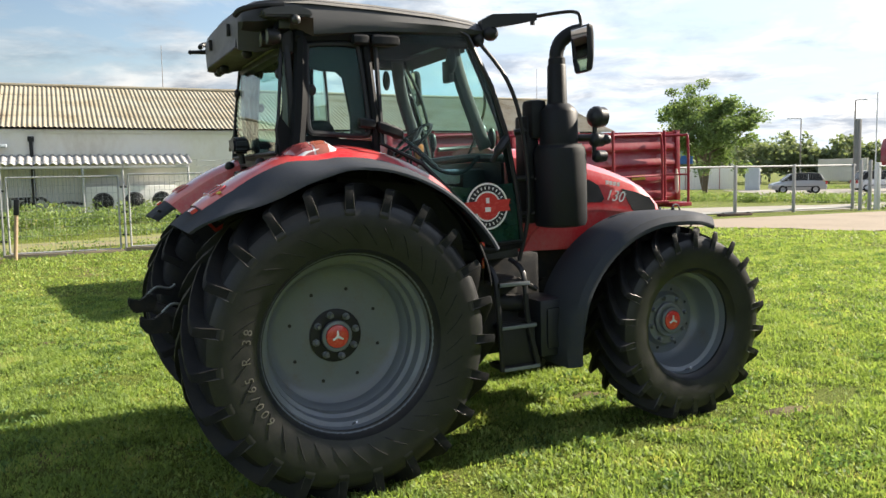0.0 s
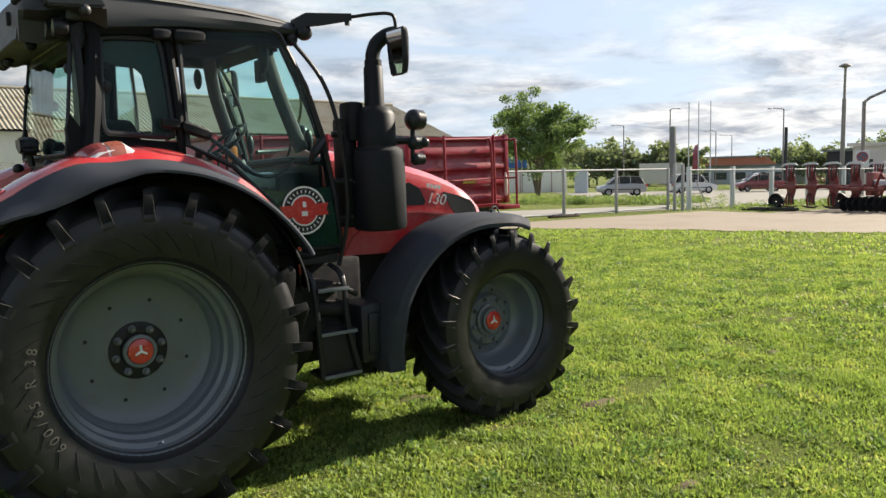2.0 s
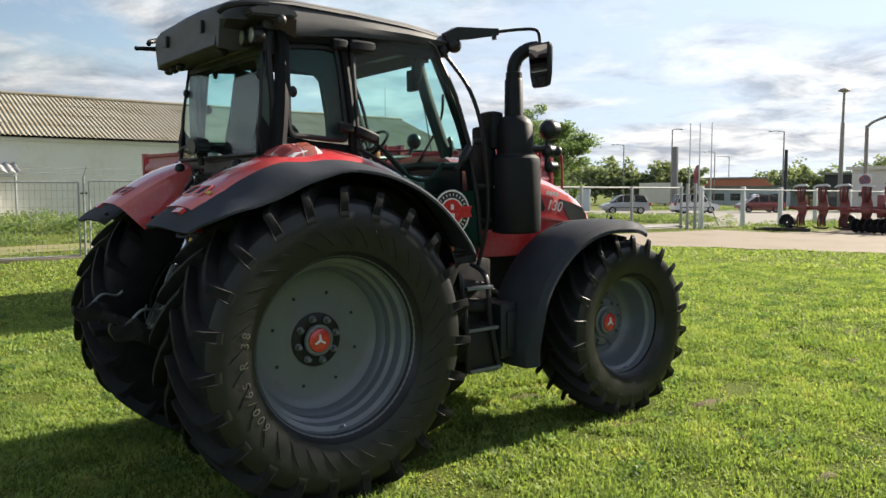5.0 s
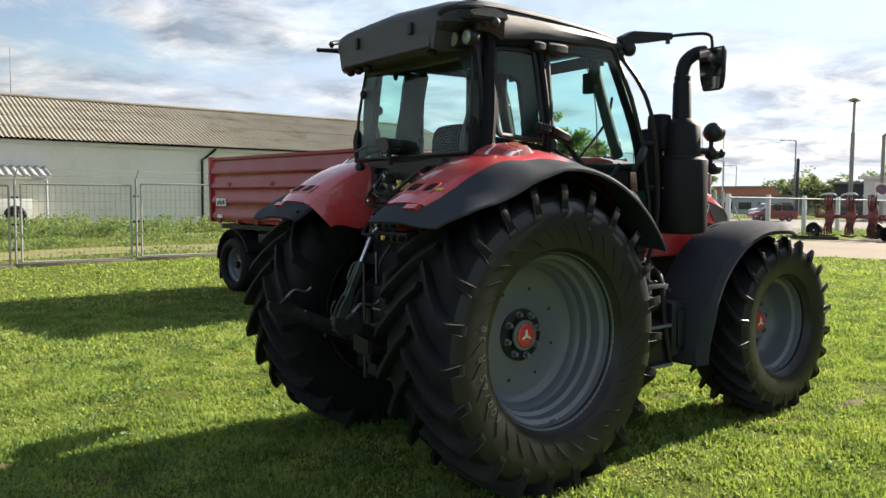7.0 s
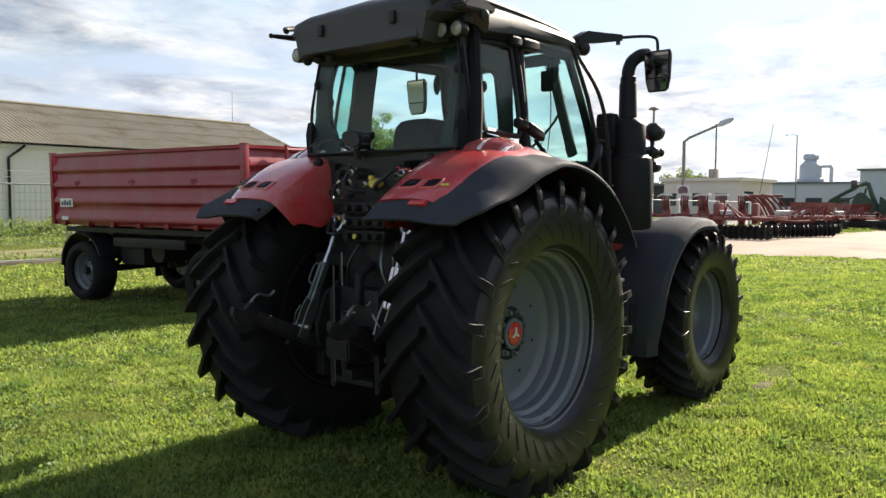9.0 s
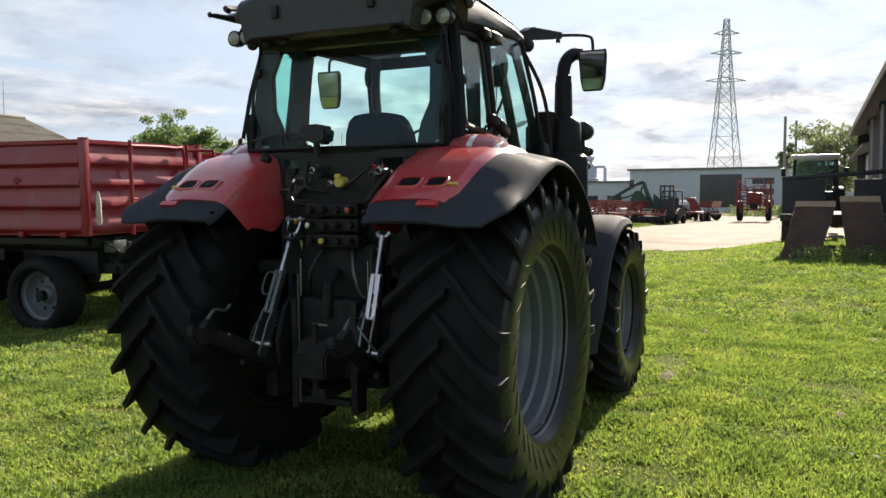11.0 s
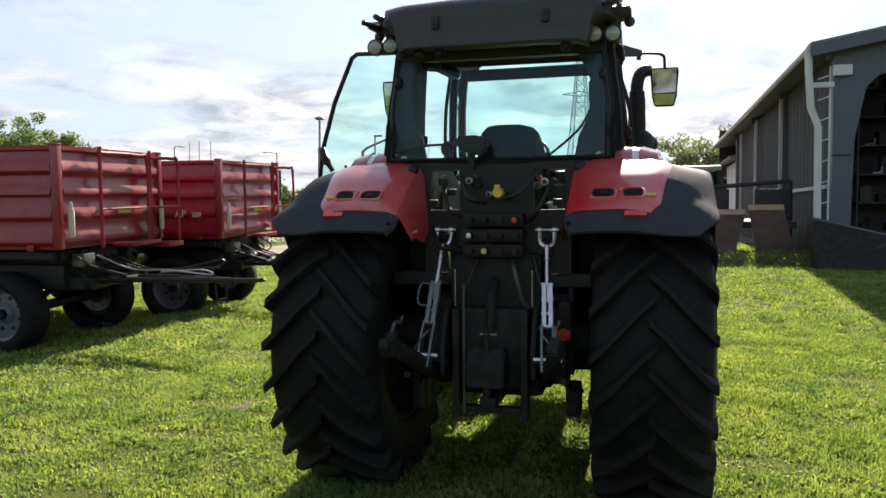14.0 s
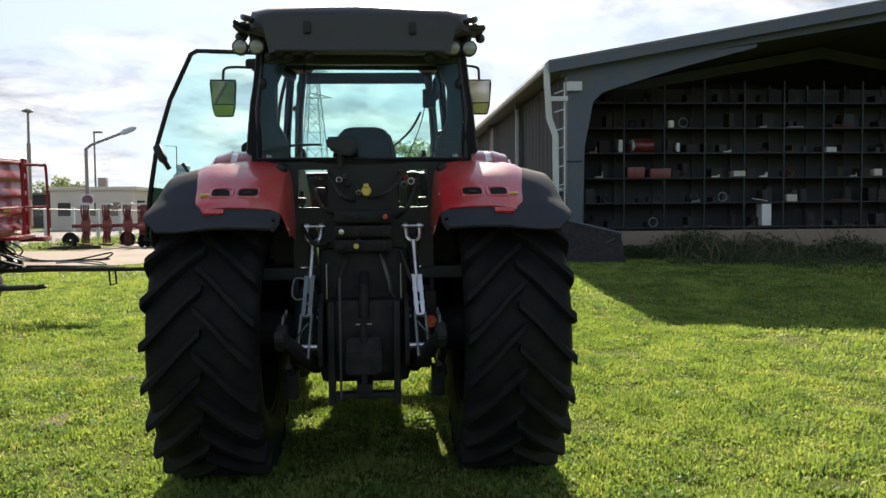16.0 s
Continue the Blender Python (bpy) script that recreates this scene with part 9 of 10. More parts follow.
# ---- masts, lamps and flags ----
def street_lamp(m, height, reach, label):
    p = thing("street_lamp", m, label, "street lamp", "street lamps")
    part("pole", tube(BM(), [(0, 0, 0), (0, 0, height * 0.55), (0, 0, height)], [0.09, 0.075, 0.06], 8), POLE, p)
    part("arm", tube(BM(), [(0, 0, height), (reach * 0.4, 0, height + 0.05), (reach, 0, height + 0.08)], 0.04, 6), POLE, p)
    part("lamp_head", ball(BM(), (reach + 0.25, 0, height + 0.06), 0.22, 10, (1.4, 0.5, 0.3)), HALLGREY, p)
    return p


for u, v, hgt, reach, turn in ((62.4, 43.2, 7.8, 0.55, -35), (78.8, 62.8, 7.8, 1.1, 145), (73.2, 37.95, 7.8, 1.1, 145), (115.8, 71.6, 7.6, 1.5, 145), (103.9, 27.3, 10.4, 0.9, 110), (90, 57, 7.0, 1.0, 145)):
    street_lamp(SITE @ pose(u, v, land(u, v), 0, 0, turn), hgt, reach, "slim grey street lamp with a short arm")
p = thing("yard_lamp", SITE @ pose(53.8, 21.0, -0.2, 0, 0, -62), "tall bent yard lamp with long sloping arm", "street lamp")
part("pole", rod(BM(), (0, 0, 0), (0, 0, 6.3), 0.14, 0.12, n=8), POLE, p)
part("arm", tube(BM(), [(0, 0, 6.25), (0.35, 0, 6.55), (2.6, 0, 7.55)], 0.09, 8), POLE, p)
part("lamp_head", tube(BM(), [(2.35, 0, 7.43), (2.6, 0, 7.56), (3.2, 0, 7.83), (3.45, 0, 7.93)], [0.10, 0.20, 0.19, 0.08], 8), HALLGREY, p)
board = part("sign_plate", box(BM(), (-0.03, -0.42, -0.62), (0.0, 0.42, 0.50), 0.01), HALLWHITE, p, "white board with a round sign", m=pose(0, 0, 2.55, 0, 0, 82) @ pose(-0.16, 0, 0))
part("sign_ring", lathe(BM(), [(-0.045, 0.36), (-0.03, 0.36), (-0.03, 0.27), (-0.045, 0.27)], (0, 0, 0.08), "x", 24, closed=True), CARRED, board)
part("sign_disc", lathe(BM(), [(-0.042, 0.001), (-0.042, 0.27), (-0.03, 0.27)], (0, 0, 0.08), "x", 24), CARBLUE, board)
part("sign_bar", box(BM(), (-0.05, -0.26, -0.04), (-0.03, 0.26, 0.04), 0.004), CARRED, board, m=pose(0, 0, 0.08, 45, 0, 0))
p = thing("wire_pole", SITE @ pose(107.4, 39.1, -0.2), "slim grey wire pole in the yard", "pole")
part("pole", rod(BM(), (0, 0, 0), (0, 0, 12.6), 0.16, 0.11, n=8), POLE, p)
part("pole_head", box(BM(), (-0.2, -1.1, 12.5), (0.2, 0.12, 12.75), 0.05), POLE, p)
p = thing("tall_mast", SITE @ pose(88.1, 39.6, -0.2, 0, 1.2, 0), "tall dark mast with a mushroom cap", "mast")
part("mast_pole", tube(BM(), [(0, 0, 0), (0, 0, 9.5), (0, 0, 9.6), (0, 0, 13.0)], [0.25, 0.22, 0.15, 0.13], 10), POLE, p)
part("mast_cap", lathe(BM(), [(12.95, 0.2), (13.1, 0.68), (13.25, 0.55), (13.45, 0.1)], (0, 0, 0), "z", 16), POLE, p)
for u, v in ((67.5, 44.8), (68.0, 44.0), (68.7, 43.1)):
    f = thing("flagpole", SITE @ pose(u, v, -0.2), "tall thin white flagpole", "flagpole", "flagpoles")
    part("pole", rod(BM(), (0, 0, 0), (0, 0, 8.8), 0.07, 0.045, n=6), HALLWHITE, f)
    if v == 44.0:
        fl = BM()
        rings = []
        for i in range(7):
            z = 4.6 - 2.5 * i / 6
            rings.append(ring(fl, [(0.0, 0.05, z), (-0.15 - 0.10 * i, 0.30 + 0.10 * math.sin(i), z - 0.15), (-0.16 - 0.10 * i, 0.32 + 0.1 * math.sin(i), z - 0.15), (0.01, 0.07, z)]))
        skin(fl, rings)
        part("flag", fl, CARRED, f, "limp red and dark flag")
p = solo("dark_pole", tube(BM(), [(0, 0, 0), (0, 0, 6.0)], 0.16, 8), SHEDDARK, SITE @ pose(73.0, 37.55, -0.2), "dark wooden pole beside a lamp", "pole")
solo("sign_pillar", box(BM(), (-0.2, -0.2, 0), (0.2, 0.2, 5.9), 0.05), SHEDROOF, SITE @ pose(58.6, 40.0, -0.2), "tall grey sign pillar", "sign")
for u, v, hgt in ((90.6, 0.6, 10.8), (105.7, -0.2, 11.7)):
    solo("wooden_pole", rod(BM(), (0, 0, 0), (0, 0, hgt), 0.20, 0.14, n=8), POLE, SITE @ pose(u, v, -0.2), "tall wooden power pole", "pole", "power poles")
solo("thin_antenna", rod(BM(), (0, 0, 0), (0.3, -1.5, 9.6), 0.05, 0.03, n=5), POLE, SITE @ pose(81.0, 24.7, 0), "thin leaning antenna rod", "antenna")


def pylon(m, height):
    p = thing("lattice_pylon", m, "tall grey lattice power pylon", "pylon")
    half = lambda z: 3.4 * (1 - z / height) ** 1.25 + 0.45
    zs = [0]
    while zs[-1] < height - 1.2:
        zs.append(min(height, zs[-1] + 1.5 * half(zs[-1]) + 0.5))
    b = BM()
    cs = [(-1, -1), (1, -1), (1, 1), (-1, 1)]
    for z0, z1 in zip(zs, zs[1:]):
        for i in range(4):
            a, c = cs[i], cs[(i + 1) % 4]
            p0, p1 = [(x * half(z0), y * half(z0), z0) for x, y in (a, c)], [(x * half(z1), y * half(z1), z1) for x, y in (a, c)]
            rod(b, p0[0], p1[0], 0.13, n=4), rod(b, p0[0], p1[1], 0.075, n=3), rod(b, p0[1], p1[0], 0.075, n=3), rod(b, p1[0], p1[1], 0.07, n=3)
    part("tower", b, HALLGREY, p)
    for z, w in ((height * 0.80, 3.4), (height * 0.66, 4.4), (height * 0.90, 2.8)):
        for s in (-1, 1):
            arm = BM()
            for x in (-0.5, 0.5):
                rod(arm, (x, 0, z + 0.8), (0, s * w, z), 0.09, n=4), rod(arm, (x, 0, z - 0.3), (0, s * w, z), 0.09, n=4)
            for k in (0.3, 0.6):
                rod(arm, (0.3, s * w * k, z + 0.8 * (1 - k)), (-0.3, s * w * k, z - 0.2), 0.06, n=3)
            part("crossarm", arm, HALLGREY, p)
    return p


pylon(SITE @ pose(185, 16.0, -0.3, 0, 0, 20), 43.0)

# ---- far buildings ----
def block(name, u0, u1, v0, v1, z1, mat, label, windows=(), flat=0.25, roofmat=None):
    b = thing(name, SITE, label, "building")
    part("wall", box(BM(), (u0, v0, -0.6), (u1, v1, z1)), mat, b)
    part("roof", box(BM(), (u0 - 0.4, v0 - 0.4, z1), (u1 + 0.4, v1 + 0.4, z1 + flat)), roofmat or SHEDROOF, b)
    for (a, z, w, h_, side) in windows:
        wn = BM()
        if side == "u":
            box(wn, (u0 - 0.05, a - w / 2, z), (u0 + 0.1, a + w / 2, z + h_))
        else:
            box(wn, (a - w / 2, v0 - 0.05, z), (a + w / 2, v0 + 0.1, z + h_))
        part("window", wn, DARKWIN, b)
    return b


block("brick_hall", 112, 150, 50, 76, 3.7, BRICK, "long low orange brick hall", [(52 + 2.8 * k, 0.8, 2.2, 1.2, "u") for k in range(9)])
block("grey_annex", 100, 104, 52, 74, 2.2, HALLGREY, "low blue-grey annex before the brick hall", [(54 + 3 * k, 0.4, 2.0, 1.0, "u") for k in range(6)])
block("dark_store", 94, 100, 37.5, 44.4, 3.7, SHEDDARK, "low dark flat-roofed store", [(38.9 + 2.1 * k, 1.0, 1.2, 1.0, "u") for k in range(3)])
block("office_house", 76, 86, 24.6, 32.5, 3.75, OFFICE, "small cream office house with flat roof", [(31.2, 1.2, 1.2, 1.3, "u"), (28.8, 1.2, 1.2, 1.3, "u"), (26.4, 1.2, 1.2, 1.3, "u"), (78.6, 0.1, 2.6, 2.6, "v"), (83.0, 1.2, 1.4, 1.3, "v")], 0.3, OFFICE)
solo("chimney", box(BM(), (79.6, 28.4, 3.9), (80.4, 29.2, 5.1), 0.03), POLE, SITE, "short brick chimney on the office roof", "chimney")
block("pale_hall", 130, 150, 24.5, 44, 4.6, HALLWHITE, "long pale industrial hall", [(28 + 4 * k, 1.0, 2.4, 1.4, "u") for k in range(4)])
block("grey_hall", 124, 165, -16, 24.2, 6.3, HALLGREY, "large blue-grey industrial hall", [(10.5, 0.5, 6.0, 5.0, "u")] + [(4.5, 0.8 + 1.6 * k, 3.0, 0.9, "u") for k in range(3)] + [(-6 + 4 * k, 3.6, 2.0, 1.0, "u") for k in range(2)])
silo = thing("silo_tower", SITE @ pose(142, 35.8, -0.3) @ Matrix.Scale(0.88, 4, (0, 0, 1)), "grey silo tower with vent head and pipe", "silo")
part("tower", lathe(BM(), [(0, 1.9), (6.2, 1.9), (6.3, 2.1), (6.8, 2.1), (6.9, 1.75), (9.4, 1.75), (10.3, 1.0), (10.5, 0.6)], (0, 0, 0), "z", 20), HALLGREY, silo)
part("vent_head", lathe(BM(), [(10.4, 0.9), (10.7, 1.25), (11.4, 1.25), (11.6, 1.0)], (0, 0, 0), "z", 16), HALLGREY, silo)
part("duct", tube(BM(), [(0, -1.7, 9.2), (0, -3.1, 9.2), (0, -3.3, 8.8), (0, -3.3, 0)], 0.3, 8), HALLWHITE, silo)
solo("silo_platform", box(BM(), (139.8, 37.6, 4.2), (143, 40.6, 5.2), 0.05), HALLGREY, SITE, "small grey rooftop unit", "roof unit")
bw = thing("boundary_wall", SITE @ pose(56.6, 55.6, -0.25, 0, 0, 136), "low white wall of panels behind the tree", "wall")
for k in range(4):
    part("panel", box(BM(), (-3.2 + 1.62 * k, -0.08, 0), (-1.64 + 1.62 * k, 0.08, 2.1), 0.02), WALLWHITE, bw)
    part("post", box(BM(), (-1.64 + 1.62 * k, -0.07, 0), (-1.58 + 1.62 * k, 0.10, 2.2)), CARRED, bw)
sg = thing("blue_sign", SITE @ pose(54.6, 57.6, -0.25, 0, 0, 136), "blue board sign on two grey posts", "sign")
part("board", box(BM(), (-1.9, -0.06, 2.6), (1.6, 0.06, 3.9), 0.03), BLUEBOARD, sg)
for x in (-1.4, 1.1):
    part("post", rod(BM(), (x, 0.1, 0), (x, 0.1, 3.7), 0.06, n=8), POLE, sg)
solo("notice_board", box(BM(), (55.2, 47.2, -0.2), (55.4, 48.8, 1.9), 0.02), HALLGREY, SITE, "grey notice board on the verge", "board")
solo("advert_board", box(BM(), (76, 52, 0.3), (76.3, 58, 2.7), 0.02), OFFICE, SITE, "pale street board on the verge", "board")

# ---- plants ----
def quick_mesh(name, verts, faces, mat):
    """A mesh straight from arrays: verts (n, 3), faces (m, k) with k corners each."""
    me = bpy.data.meshes.new(name)
    m, k = faces.shape
    me.vertices.add(len(verts))
    me.vertices.foreach_set("co", verts.astype(np.float32).ravel())
    me.loops.add(m * k)
    me.loops.foreach_set("vertex_index", faces.astype(np.int32).ravel())
    me.polygons.add(m)
    me.polygons.foreach_set("loop_start", np.arange(0, m * k, k, dtype=np.int32))
    me.update(calc_edges=True)
    me.materials.append(mat)
    return me


def leaf_quads(centres, size, rng, flat=0.0):
    """Small pointed leaves, one at each centre, turned at random."""
    n = len(centres)
    a = rng.normal(size=(n, 3))
    a[:, 2] *= 1 - flat
    a /= np.linalg.norm(a, axis=1)[:, None]
    b = np.cross(a, rng.normal(size=(n, 3)))
    b /= np.linalg.norm(b, axis=1)[:, None] + 1e-9
    s = size * rng.uniform(0.6, 1.3, (n, 1))
    v = np.stack([centres - a * s, centres + b * s * 0.55, centres + a * s, centres - b * s * 0.55], 1).reshape(-1, 3)
    return v, np.arange(4 * n).reshape(n, 4)


def tree(m, height, spread, leaves, leaf, label, seed, mat, low=0.25, group="", puff=(0.22, 0.36), stems=1):
    rng = np.random.default_rng(seed)
    t = thing("tree", m, label, "tree", group)
    trunk = BM()
    lean = rng.uniform(-0.06, 0.06, 2)
    spine = [Vector((lean[0] * z, lean[1] * z, z)) for z in np.linspace(-0.1, height * 0.72, 6)]
    tube(trunk, spine, [height * 0.022 * (1.25 - 0.19 * i) for i in range(6)], 8)
    for k in range(1, stems):                               # more stems from the same root
        a = 2.2 * k
        tube(trunk, curve([(0, 0, -0.1), (0.10 * spread * math.cos(a), 0.10 * spread * math.sin(a), height * 0.18), (0.24 * spread * math.cos(a), 0.24 * spread * math.sin(a), height * 0.45)], 3), [height * 0.017 * (1.2 - 0.12 * i) for i in range(7)], 7)
    tips = []
    for k in range(13 if stems == 1 else 24):
        k = k * (1.0 if stems == 1 else 13 / 24)
        z = height * (low + 0.05 + (0.72 - low) * (k / 13))
        ang = k * 2.4 + rng.uniform(-0.3, 0.3)
        reach = spread * (0.55 + 0.45 * math.sin(math.pi * (0.25 + 0.65 * k / 13))) * rng.uniform(0.7, 1.0)
        base = Vector((lean[0] * z, lean[1] * z, z))
        end = base + Vector((math.cos(ang) * reach, math.sin(ang) * reach, reach * rng.uniform(0.25, 0.75)))
        mid = base.lerp(end, 0.5) + Vector((0, 0, reach * 0.06))
        tube(trunk, [base, mid, end], [height * 0.010, height * 0.006, height * 0.002], 5)
        tips += [end, mid.lerp(end, 0.5), mid]
        for j in range(3):
            e2 = mid.lerp(end, rng.uniform(0.2, 0.9)) + Vector(rng.normal(size=3) * reach * 0.28)
            tube(trunk, [mid.lerp(end, 0.3), e2], [height * 0.004, height * 0.0015], 4)
            tips.append(e2)
    tips.append(Vector((lean[0] * height, lean[1] * height, height * 0.9)))
    part("trunk", trunk, BARK, t)
    tips = np.array([list(p) for p in tips])
    pick = rng.integers(0, len(tips), leaves)
    blob = rng.normal(size=(leaves, 3))
    blob /= np.linalg.norm(blob, axis=1)[:, None]
    blob *= (rng.uniform(0, 1, (leaves, 1)) ** 0.45) * spread * rng.uniform(*puff, (len(tips), 1))[pick]
    blob[:, 2] *= 0.7
    v, f = leaf_quads(tips[pick] + blob, leaf, rng, 0.3)
    ob = new("crown", quick_mesh("crown", v, f, mat))
    ob.parent = t
    return t


tree(SITE @ pose(44.3, 42.4, -0.2), 7.9, 3.7, 24000, 0.115, "broad young tree with loose green crown", 3, LEAF, 0.26, puff=(0.13, 0.27), stems=3)
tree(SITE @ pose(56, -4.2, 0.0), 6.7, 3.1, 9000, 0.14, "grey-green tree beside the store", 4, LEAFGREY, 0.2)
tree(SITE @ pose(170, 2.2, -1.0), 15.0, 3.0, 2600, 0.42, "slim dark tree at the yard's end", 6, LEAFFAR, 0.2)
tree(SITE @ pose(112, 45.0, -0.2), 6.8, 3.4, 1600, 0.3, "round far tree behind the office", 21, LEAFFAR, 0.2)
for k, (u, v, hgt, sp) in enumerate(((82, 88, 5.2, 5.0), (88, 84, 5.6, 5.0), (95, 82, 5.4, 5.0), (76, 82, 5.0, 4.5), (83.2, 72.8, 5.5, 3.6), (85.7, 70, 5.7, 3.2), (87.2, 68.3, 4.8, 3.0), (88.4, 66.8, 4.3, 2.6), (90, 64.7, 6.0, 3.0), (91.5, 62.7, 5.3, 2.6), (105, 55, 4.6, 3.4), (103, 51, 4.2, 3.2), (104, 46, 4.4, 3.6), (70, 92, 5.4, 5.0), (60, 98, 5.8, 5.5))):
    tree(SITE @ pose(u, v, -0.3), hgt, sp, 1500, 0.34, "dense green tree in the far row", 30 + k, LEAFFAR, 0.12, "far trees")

# Added tree row out of view; it cuts low sky light and reflections.
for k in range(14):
    tree(SITE @ pose(-42 - 4 * (k % 3), -34 + 6.2 * k, -0.25), 8.5 + (k * 37 % 5) * 0.5, 4.4, 1300, 0.36, "added tree out of view that screens the sky behind", 60 + k, LEAFFAR, 0.08, "trees behind the lawn")


def scatter(name, spots, count, height, leaf, mat, label, seed, kind="stuff", spread=0.25):
    """A patch of weeds: leaves heaped over many stems."""
    rng = np.random.default_rng(seed)
    spots = np.array(spots, float)
    pick = rng.integers(0, len(spots), count)
    c = spots[pick]
    f = rng.uniform(0, 1, count) ** 0.8
    h = height * c[:, 3] * f
    x = np.stack([c[:, 0] + rng.normal(size=count) * spread * (1.1 - 0.6 * f), c[:, 1] + rng.normal(size=count) * spread * (1.1 - 0.6 * f), c[:, 2] + h], 1)
    v, fc = leaf_quads(x, leaf, rng, -0.4)
    ob = new(name, quick_mesh(name, v, fc, mat))
    ob.matrix_world = SITE
    return tagged(ob, label, "weeds", kind=kind)


rs = random.Random(8)
def spots(n, u0, u1, v0, v1, keep=lambda u, v: True):
    out = []
    while len(out) < n:
        u, v = rs.uniform(u0, u1), rs.uniform(v0, v1)
        if keep(u, v):
            out.append((u, v, land(u, v), rs.uniform(0.45, 1.15)))
    return out


scatter("tall_weeds", spots(520, -22, 14, 23.6, 27.5, lambda u, v: v > 24.4 + 0.8 * math.sin(u * 0.9)), 40000, 0.62, 0.05, WEED, "tall green weeds behind the fence", 41)
scatter("tall_weeds", spots(160, -22, 5, 27, 31.5), 12000, 0.75, 0.055, WEED, "tall green weeds before the warehouse", 42)
scatter("low_weeds", spots(300, -22, 14, 20.0, 23.0), 16000, 0.24, 0.04, WEED, "low weeds beside the sandy track", 43)
scatter("low_weeds", spots(160, -16, 12, 15.6, 17.0), 6000, 0.22, 0.035, WEED, "low weeds along the kerb", 44)
scatter("verge_weeds", spots(330, 27, 46, 20.5, 34.0, lambda u, v: 0 < u - 28.7 - (28 - v) * 0.486 < 6), 22000, 0.42, 0.05, WEED, "rough weeds beyond the gate", 45)
scatter("fence_grass", spots(260, 27, 60, 12.0, 16.8, lambda u, v: v > 13.0 or u > 36), 9000, 0.25, 0.05, WEED, "rough grass along the rail fence", 46)
scatter("fence_grass", spots(160, 62, 76, 36.0, 52.0, lambda u, v: 0.61 * u + 0.79 * v > 73.5), 4000, 0.25, 0.07, WEED, "rough grass behind the parking lot", 47)
def clumps(n, u0, u1, v0, v1, high, low):
    """Uneven heaps of weeds: tall at the back of the strip, low at its front, with gaps."""
    out = []
    while len(out) < n:
        u, v = rs.uniform(u0, u1), rs.uniform(v0, v1)
        heap = 0.5 + 0.5 * math.sin(v * 1.9 + 0.8 * math.sin(v * 0.7)) * math.cos(v * 0.63 + 1.0)
        back = (u - u0) / (u1 - u0)
        if rs.random() < 0.25 + 0.75 * heap:
            out.append((u, v, land(u, v) - 0.02, (low + (high - low) * back ** 1.4 * heap) * rs.uniform(0.4, 1.25)))
    return out


scatter("shed_weeds", clumps(420, 11.2, 14.3, -11.6, -6.3, 1.0, 0.10), 30000, 0.95, 0.034, SHADEWEED, "tall shaded weeds heaped along the shed plinth", 48, spread=0.22)
scatter("shed_weeds", clumps(420, 10.6, 14.3, -18.0, -8.0, 0.55, 0.08), 26000, 0.80, 0.034, SHADEWEED, "shaded weeds along the shed plinth", 52, spread=0.30)
scatter("shed_weeds", spots(160, 12.9, 14.3, -6.6, -5.4), 7000, 0.26, 0.03, SHADEWEED, "low shaded weeds behind the bucket", 53)
STALK = material("dry_stalk", (0.16, 0.12, 0.075), 0.9, vary=0.3, size=10)
stalks = BM()
for k in range(90):
    u, v = rs.uniform(11.2, 14.0), rs.uniform(-16, -6.2)
    z, a, b = land(u, v), rs.uniform(0, 6.28), rs.uniform(0.25, 0.75)
    tube(stalks, [(u, v, z), (u + 0.25 * b * math.cos(a), v + 0.25 * b * math.sin(a), z + 0.7 * b), (u + 0.6 * b * math.cos(a), v + 0.6 * b * math.sin(a), z + (1.1 if k % 3 else 0.35) * b)], 0.007, 4)
tagged(new_stalks := solo("dry_stalks", stalks, STALK, SITE), "dry brown stalks among the shaded weeds", "weeds", kind="stuff")
scatter("shed_weeds", spots(90, 12.6, 14.2, -4.9, -2.3), 7000, 0.30, 0.02, WEED, "weeds between ramps and bucket", 49)
scatter("yard_verge", spots(300, 36, 72, 7.2, 12.5), 7000, 0.25, 0.05, WEED, "grass under the parked implements", 50)
scatter("gate_weeds", spots(60, 84, 100, -3, 6), 3000, 1.1, 0.16, LEAFFAR, "bushes at the yard's end", 51)

CLOVER = leafy("clover_leaves", (0.045, 0.085, 0.030), (0.13, 0.22, 0.075), 1.5, through=0.45)
scatter("clover", spots(900, -5, 13, -8, 9), 60000, 0.075, 0.017, CLOVER, "dark clover clumps in the lawn", 55, spread=0.10)


# ---- the lawn ----
BARE = [(1.08, 2.40, 0.33, 0.15), (3.15, -1.25, 0.22, 0.09), (0.35, -2.1, 0.10, 0.05), (2.35, -2.6, 0.13, 0.05), (6.8, -0.6, 0.2, 0.07), (-1.2, 4.3, 0.16, 0.07), (7.6, 3.4, 0.3, 0.1), (5.0, 5.6, 0.4, 0.2), (2.2, -0.2, 0.2, 0.1)]
rb = random.Random(17)
for k in range(46):                                     # small worn spots all over the lawn
    u, v = rb.uniform(-5.5, 9.0), rb.uniform(-6.0, 7.5)
    if not (-0.9 < u < 3.4 and abs(v) < 1.3):
        w = rb.uniform(0.05, 0.17)
        BARE.append((u, v, w * rb.uniform(0.8, 1.6), w * rb.uniform(0.35, 0.7)))
SOIL = material("dry_soil", (0.12, 0.095, 0.058), 0.95, vary=0.35, size=5, bump=0.8, bump_size=50, spec=0.1, dirt=(0.09, 0.085, 0.035), dirt_at=(0.5, 0.8))
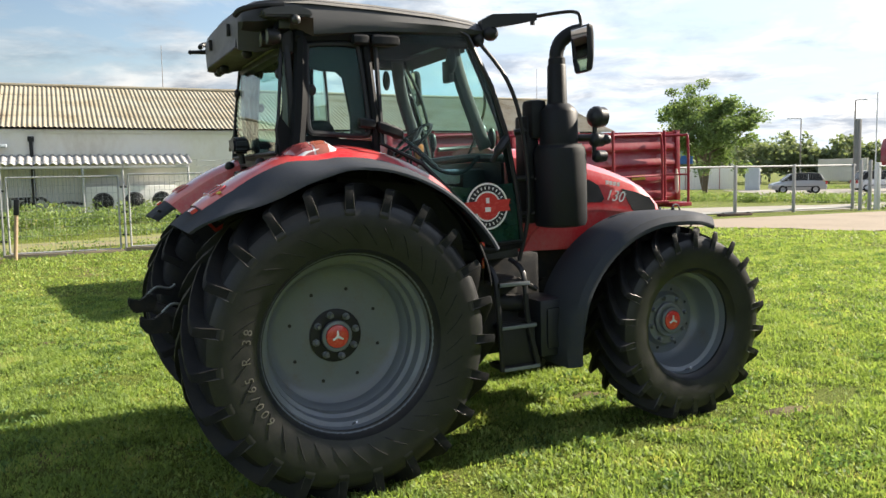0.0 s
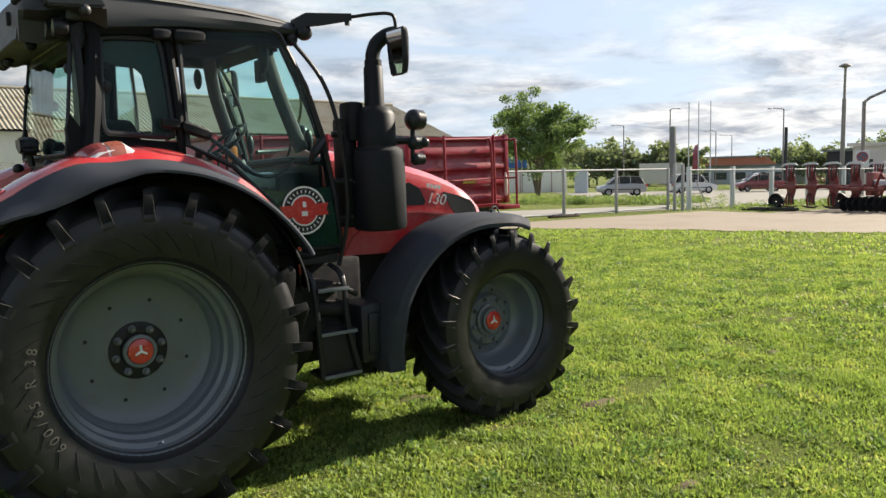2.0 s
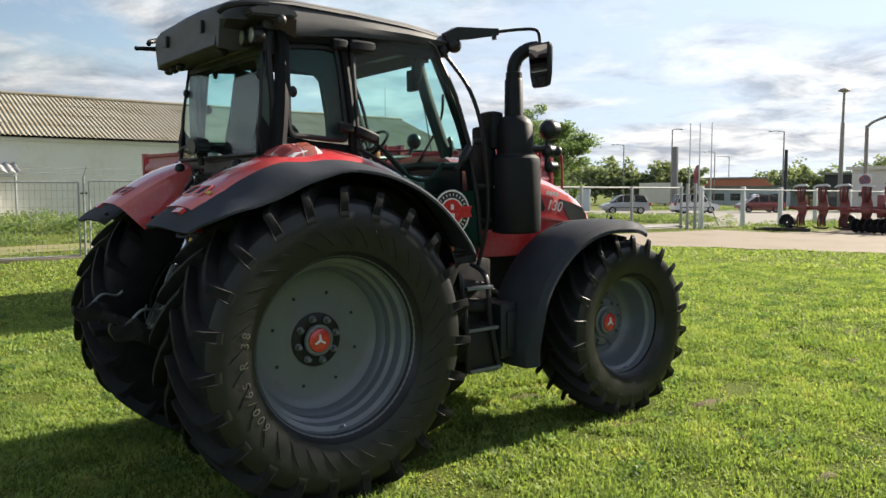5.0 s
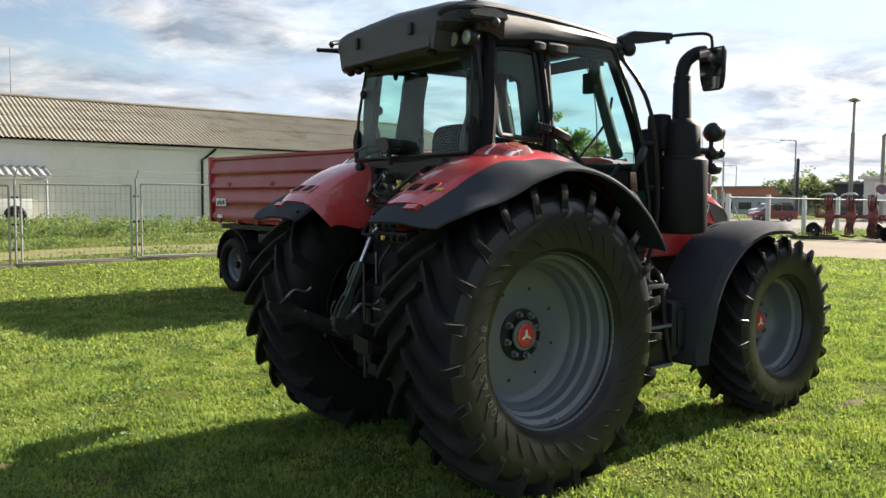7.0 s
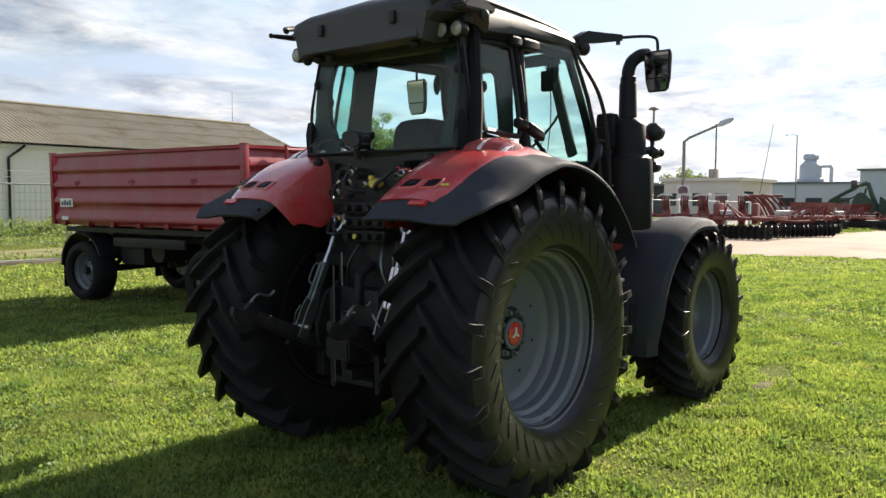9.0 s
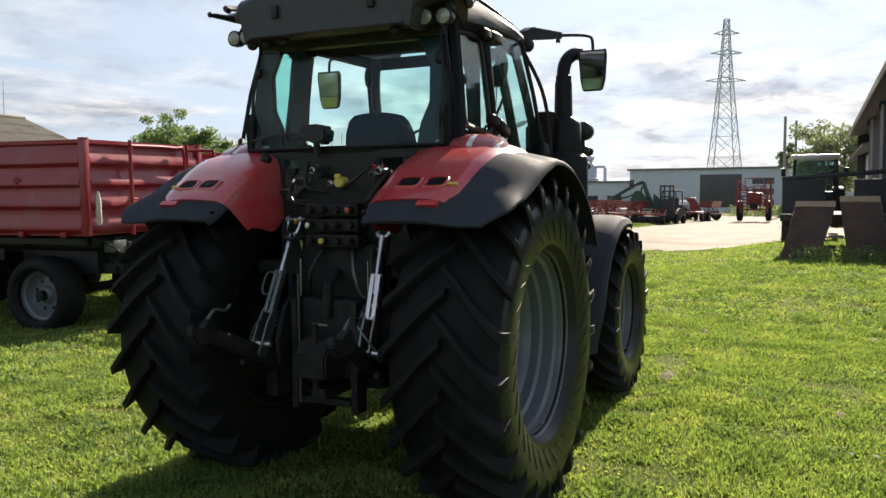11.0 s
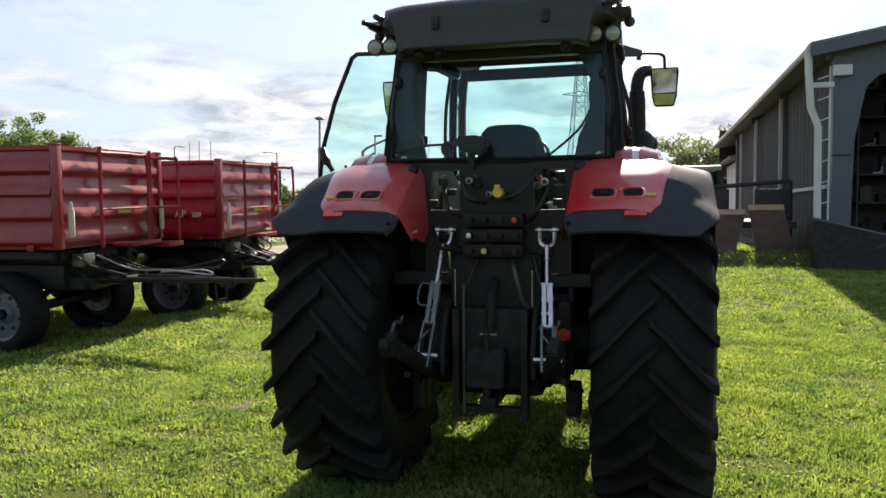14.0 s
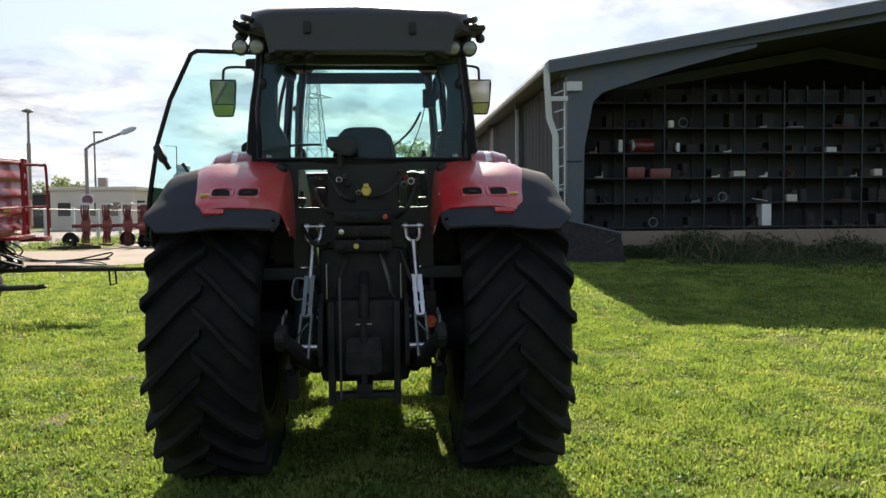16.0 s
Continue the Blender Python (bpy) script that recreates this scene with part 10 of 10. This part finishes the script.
for u, v, a, b in BARE:
    s = BM()
    mid = s.verts.new((u, v, land(u, v) + 0.022))
    rim1, rim2 = [], []
    ph = rs.uniform(0, 6)
    for k in range(22):
        an = 2 * math.pi * k / 22
        w = 1 + 0.22 * math.sin(3 * an + ph) + 0.14 * math.sin(7 * an + 2 * ph)
        x, y = u + a * w * math.cos(an), v + b * w * math.sin(an)
        rim1.append(s.verts.new((u + 0.6 * (x - u), v + 0.6 * (y - v), land(u, v) + 0.017)))
        rim2.append(s.verts.new((x, y, land(x, y) - 0.004)))
    for k in range(22):
        j = (k + 1) % 22
        s.faces.new((mid, rim1[k], rim1[j])), s.faces.new((rim1[k], rim2[k], rim2[j], rim1[j]))
    solo("bare_patch", s, SOIL, SITE, "bare patch of dry soil in the lawn", kind="structure")


def value_noise(x, y, cell, seed):
    """Smooth lumps between 0 and 1 over a plan."""
    rng = np.random.default_rng(seed)
    g = rng.uniform(0, 1, (256, 256))
    x, y = x / cell, y / cell
    i, j = np.floor(x).astype(int), np.floor(y).astype(int)
    fx, fy = x - i, y - j
    fx, fy = fx * fx * (3 - 2 * fx), fy * fy * (3 - 2 * fy)
    i, j = i % 255, j % 255
    return (g[i, j] * (1 - fx) + g[i + 1, j] * fx) * (1 - fy) + (g[i, j + 1] * (1 - fx) + g[i + 1, j + 1] * fx) * fy


def land_array(u, v):
    table_u, table_v = np.arange(-12, 30, 0.5), np.arange(-16, 20, 0.5)
    grid = np.array([[land(a, b) for b in table_v] for a in table_u])
    i = np.clip(((u + 12) / 0.5).astype(int), 0, len(table_u) - 2)
    j = np.clip(((v + 16) / 0.5).astype(int), 0, len(table_v) - 2)
    fu, fv = (u - table_u[i]) / 0.5, (v - table_v[j]) / 0.5
    return (grid[i, j] * (1 - fu) + grid[i + 1, j] * fu) * (1 - fv) + (grid[i, j + 1] * (1 - fu) + grid[i + 1, j + 1] * fu) * fv


EDGE_V = np.arange(-20, 16.5, 0.1)
EDGE_U = np.array([yard_edge(v) for v in EDGE_V])


def grass(name, u0, u1, v0, v1, count, height, width, seed, hole=None, broad=0.4):
    rng = np.random.default_rng(seed)
    u, v = rng.uniform(u0, u1, count), rng.uniform(v0, v1, count)
    lump = 0.55 * value_noise(u, v, 0.16, 1) + 0.45 * value_noise(u, v, 0.55, 2)
    keep = rng.uniform(0, 1, count) < np.maximum(0.34, 1.75 * lump - 0.05)
    gap = 0.6 * value_noise(u, v, 0.30, 7) + 0.4 * value_noise(u, v, 1.2, 8)       # thinned spots stand in for the shade of small dips
    keep &= (gap > 0.235) | (rng.uniform(0, 1, count) < 0.16)
    if hole:
        keep &= ~((u > hole[0]) & (u < hole[1]) & (v > hole[2]) & (v < hole[3]))
    for a, b, ra, rb in BARE:
        keep &= ((u - a) / ra) ** 2 + ((v - b) / rb) ** 2 > 1.1 * rng.uniform(0, 1, count) ** 2
    keep &= u < np.interp(v, EDGE_V, EDGE_U)
    keep &= ~((u > 13.4) & (v < -4.6))
    u, v, lump = u[keep], v[keep], lump[keep]
    n = len(u)
    z = land_array(u, v)
    h = height * (0.35 + 1.1 * lump) * rng.uniform(0.5, 1.35, n)
    ang, lean = rng.uniform(0, 2 * np.pi, n), rng.uniform(0.1, 0.9, n)
    wide = rng.uniform(0, 1, n) < broad
    w = np.where(wide, width * 2.6, width) * rng.uniform(0.7, 1.3, n)
    h = np.where(wide, h * 0.62, h)
    lean = np.where(wide, lean * 1.5, lean)
    dx, dy = np.cos(ang), np.sin(ang)
    base = np.stack([u, v, z - 0.004], 1)
    side = np.stack([-dy * w, dx * w, 0 * w], 1)
    tip = base + np.stack([dx * h * lean, dy * h * lean, h], 1)
    mid = base + np.stack([dx * h * lean * 0.35, dy * h * lean * 0.35, h * 0.6], 1)
    q = np.stack([base, mid - side * np.where(wide, 1.0, 0.6)[:, None], tip, mid + side * np.where(wide, 1.0, 0.6)[:, None]], 1)
    me = quick_mesh(name, q.reshape(-1, 3), np.arange(4 * n).reshape(n, 4), GRASS)
    ob = new(name, me)
    ob.matrix_world = SITE
    return tagged(ob, "short mixed grass and clover of the lawn", "grass", kind="stuff")


GRASS = leafy("lawn_grass", (0.074, 0.126, 0.038), (0.255, 0.360, 0.102), 2.2, through=0.5, rough=0.62, dry=(0.36, 0.375, 0.14))
grass("lawn_grass", -2.6, 6.2, -4.6, 4.2, 430000, 0.052, 0.0038, 61)
grass("lawn_grass", -5.0, 14.0, -8.5, 9.0, 560000, 0.060, 0.0052, 62, (-2.6, 6.2, -4.6, 4.2))
grass("lawn_grass", -10.0, 27.0, -14.0, 15.4, 330000, 0.075, 0.010, 63, (-5.0, 14.0, -8.5, 9.0))
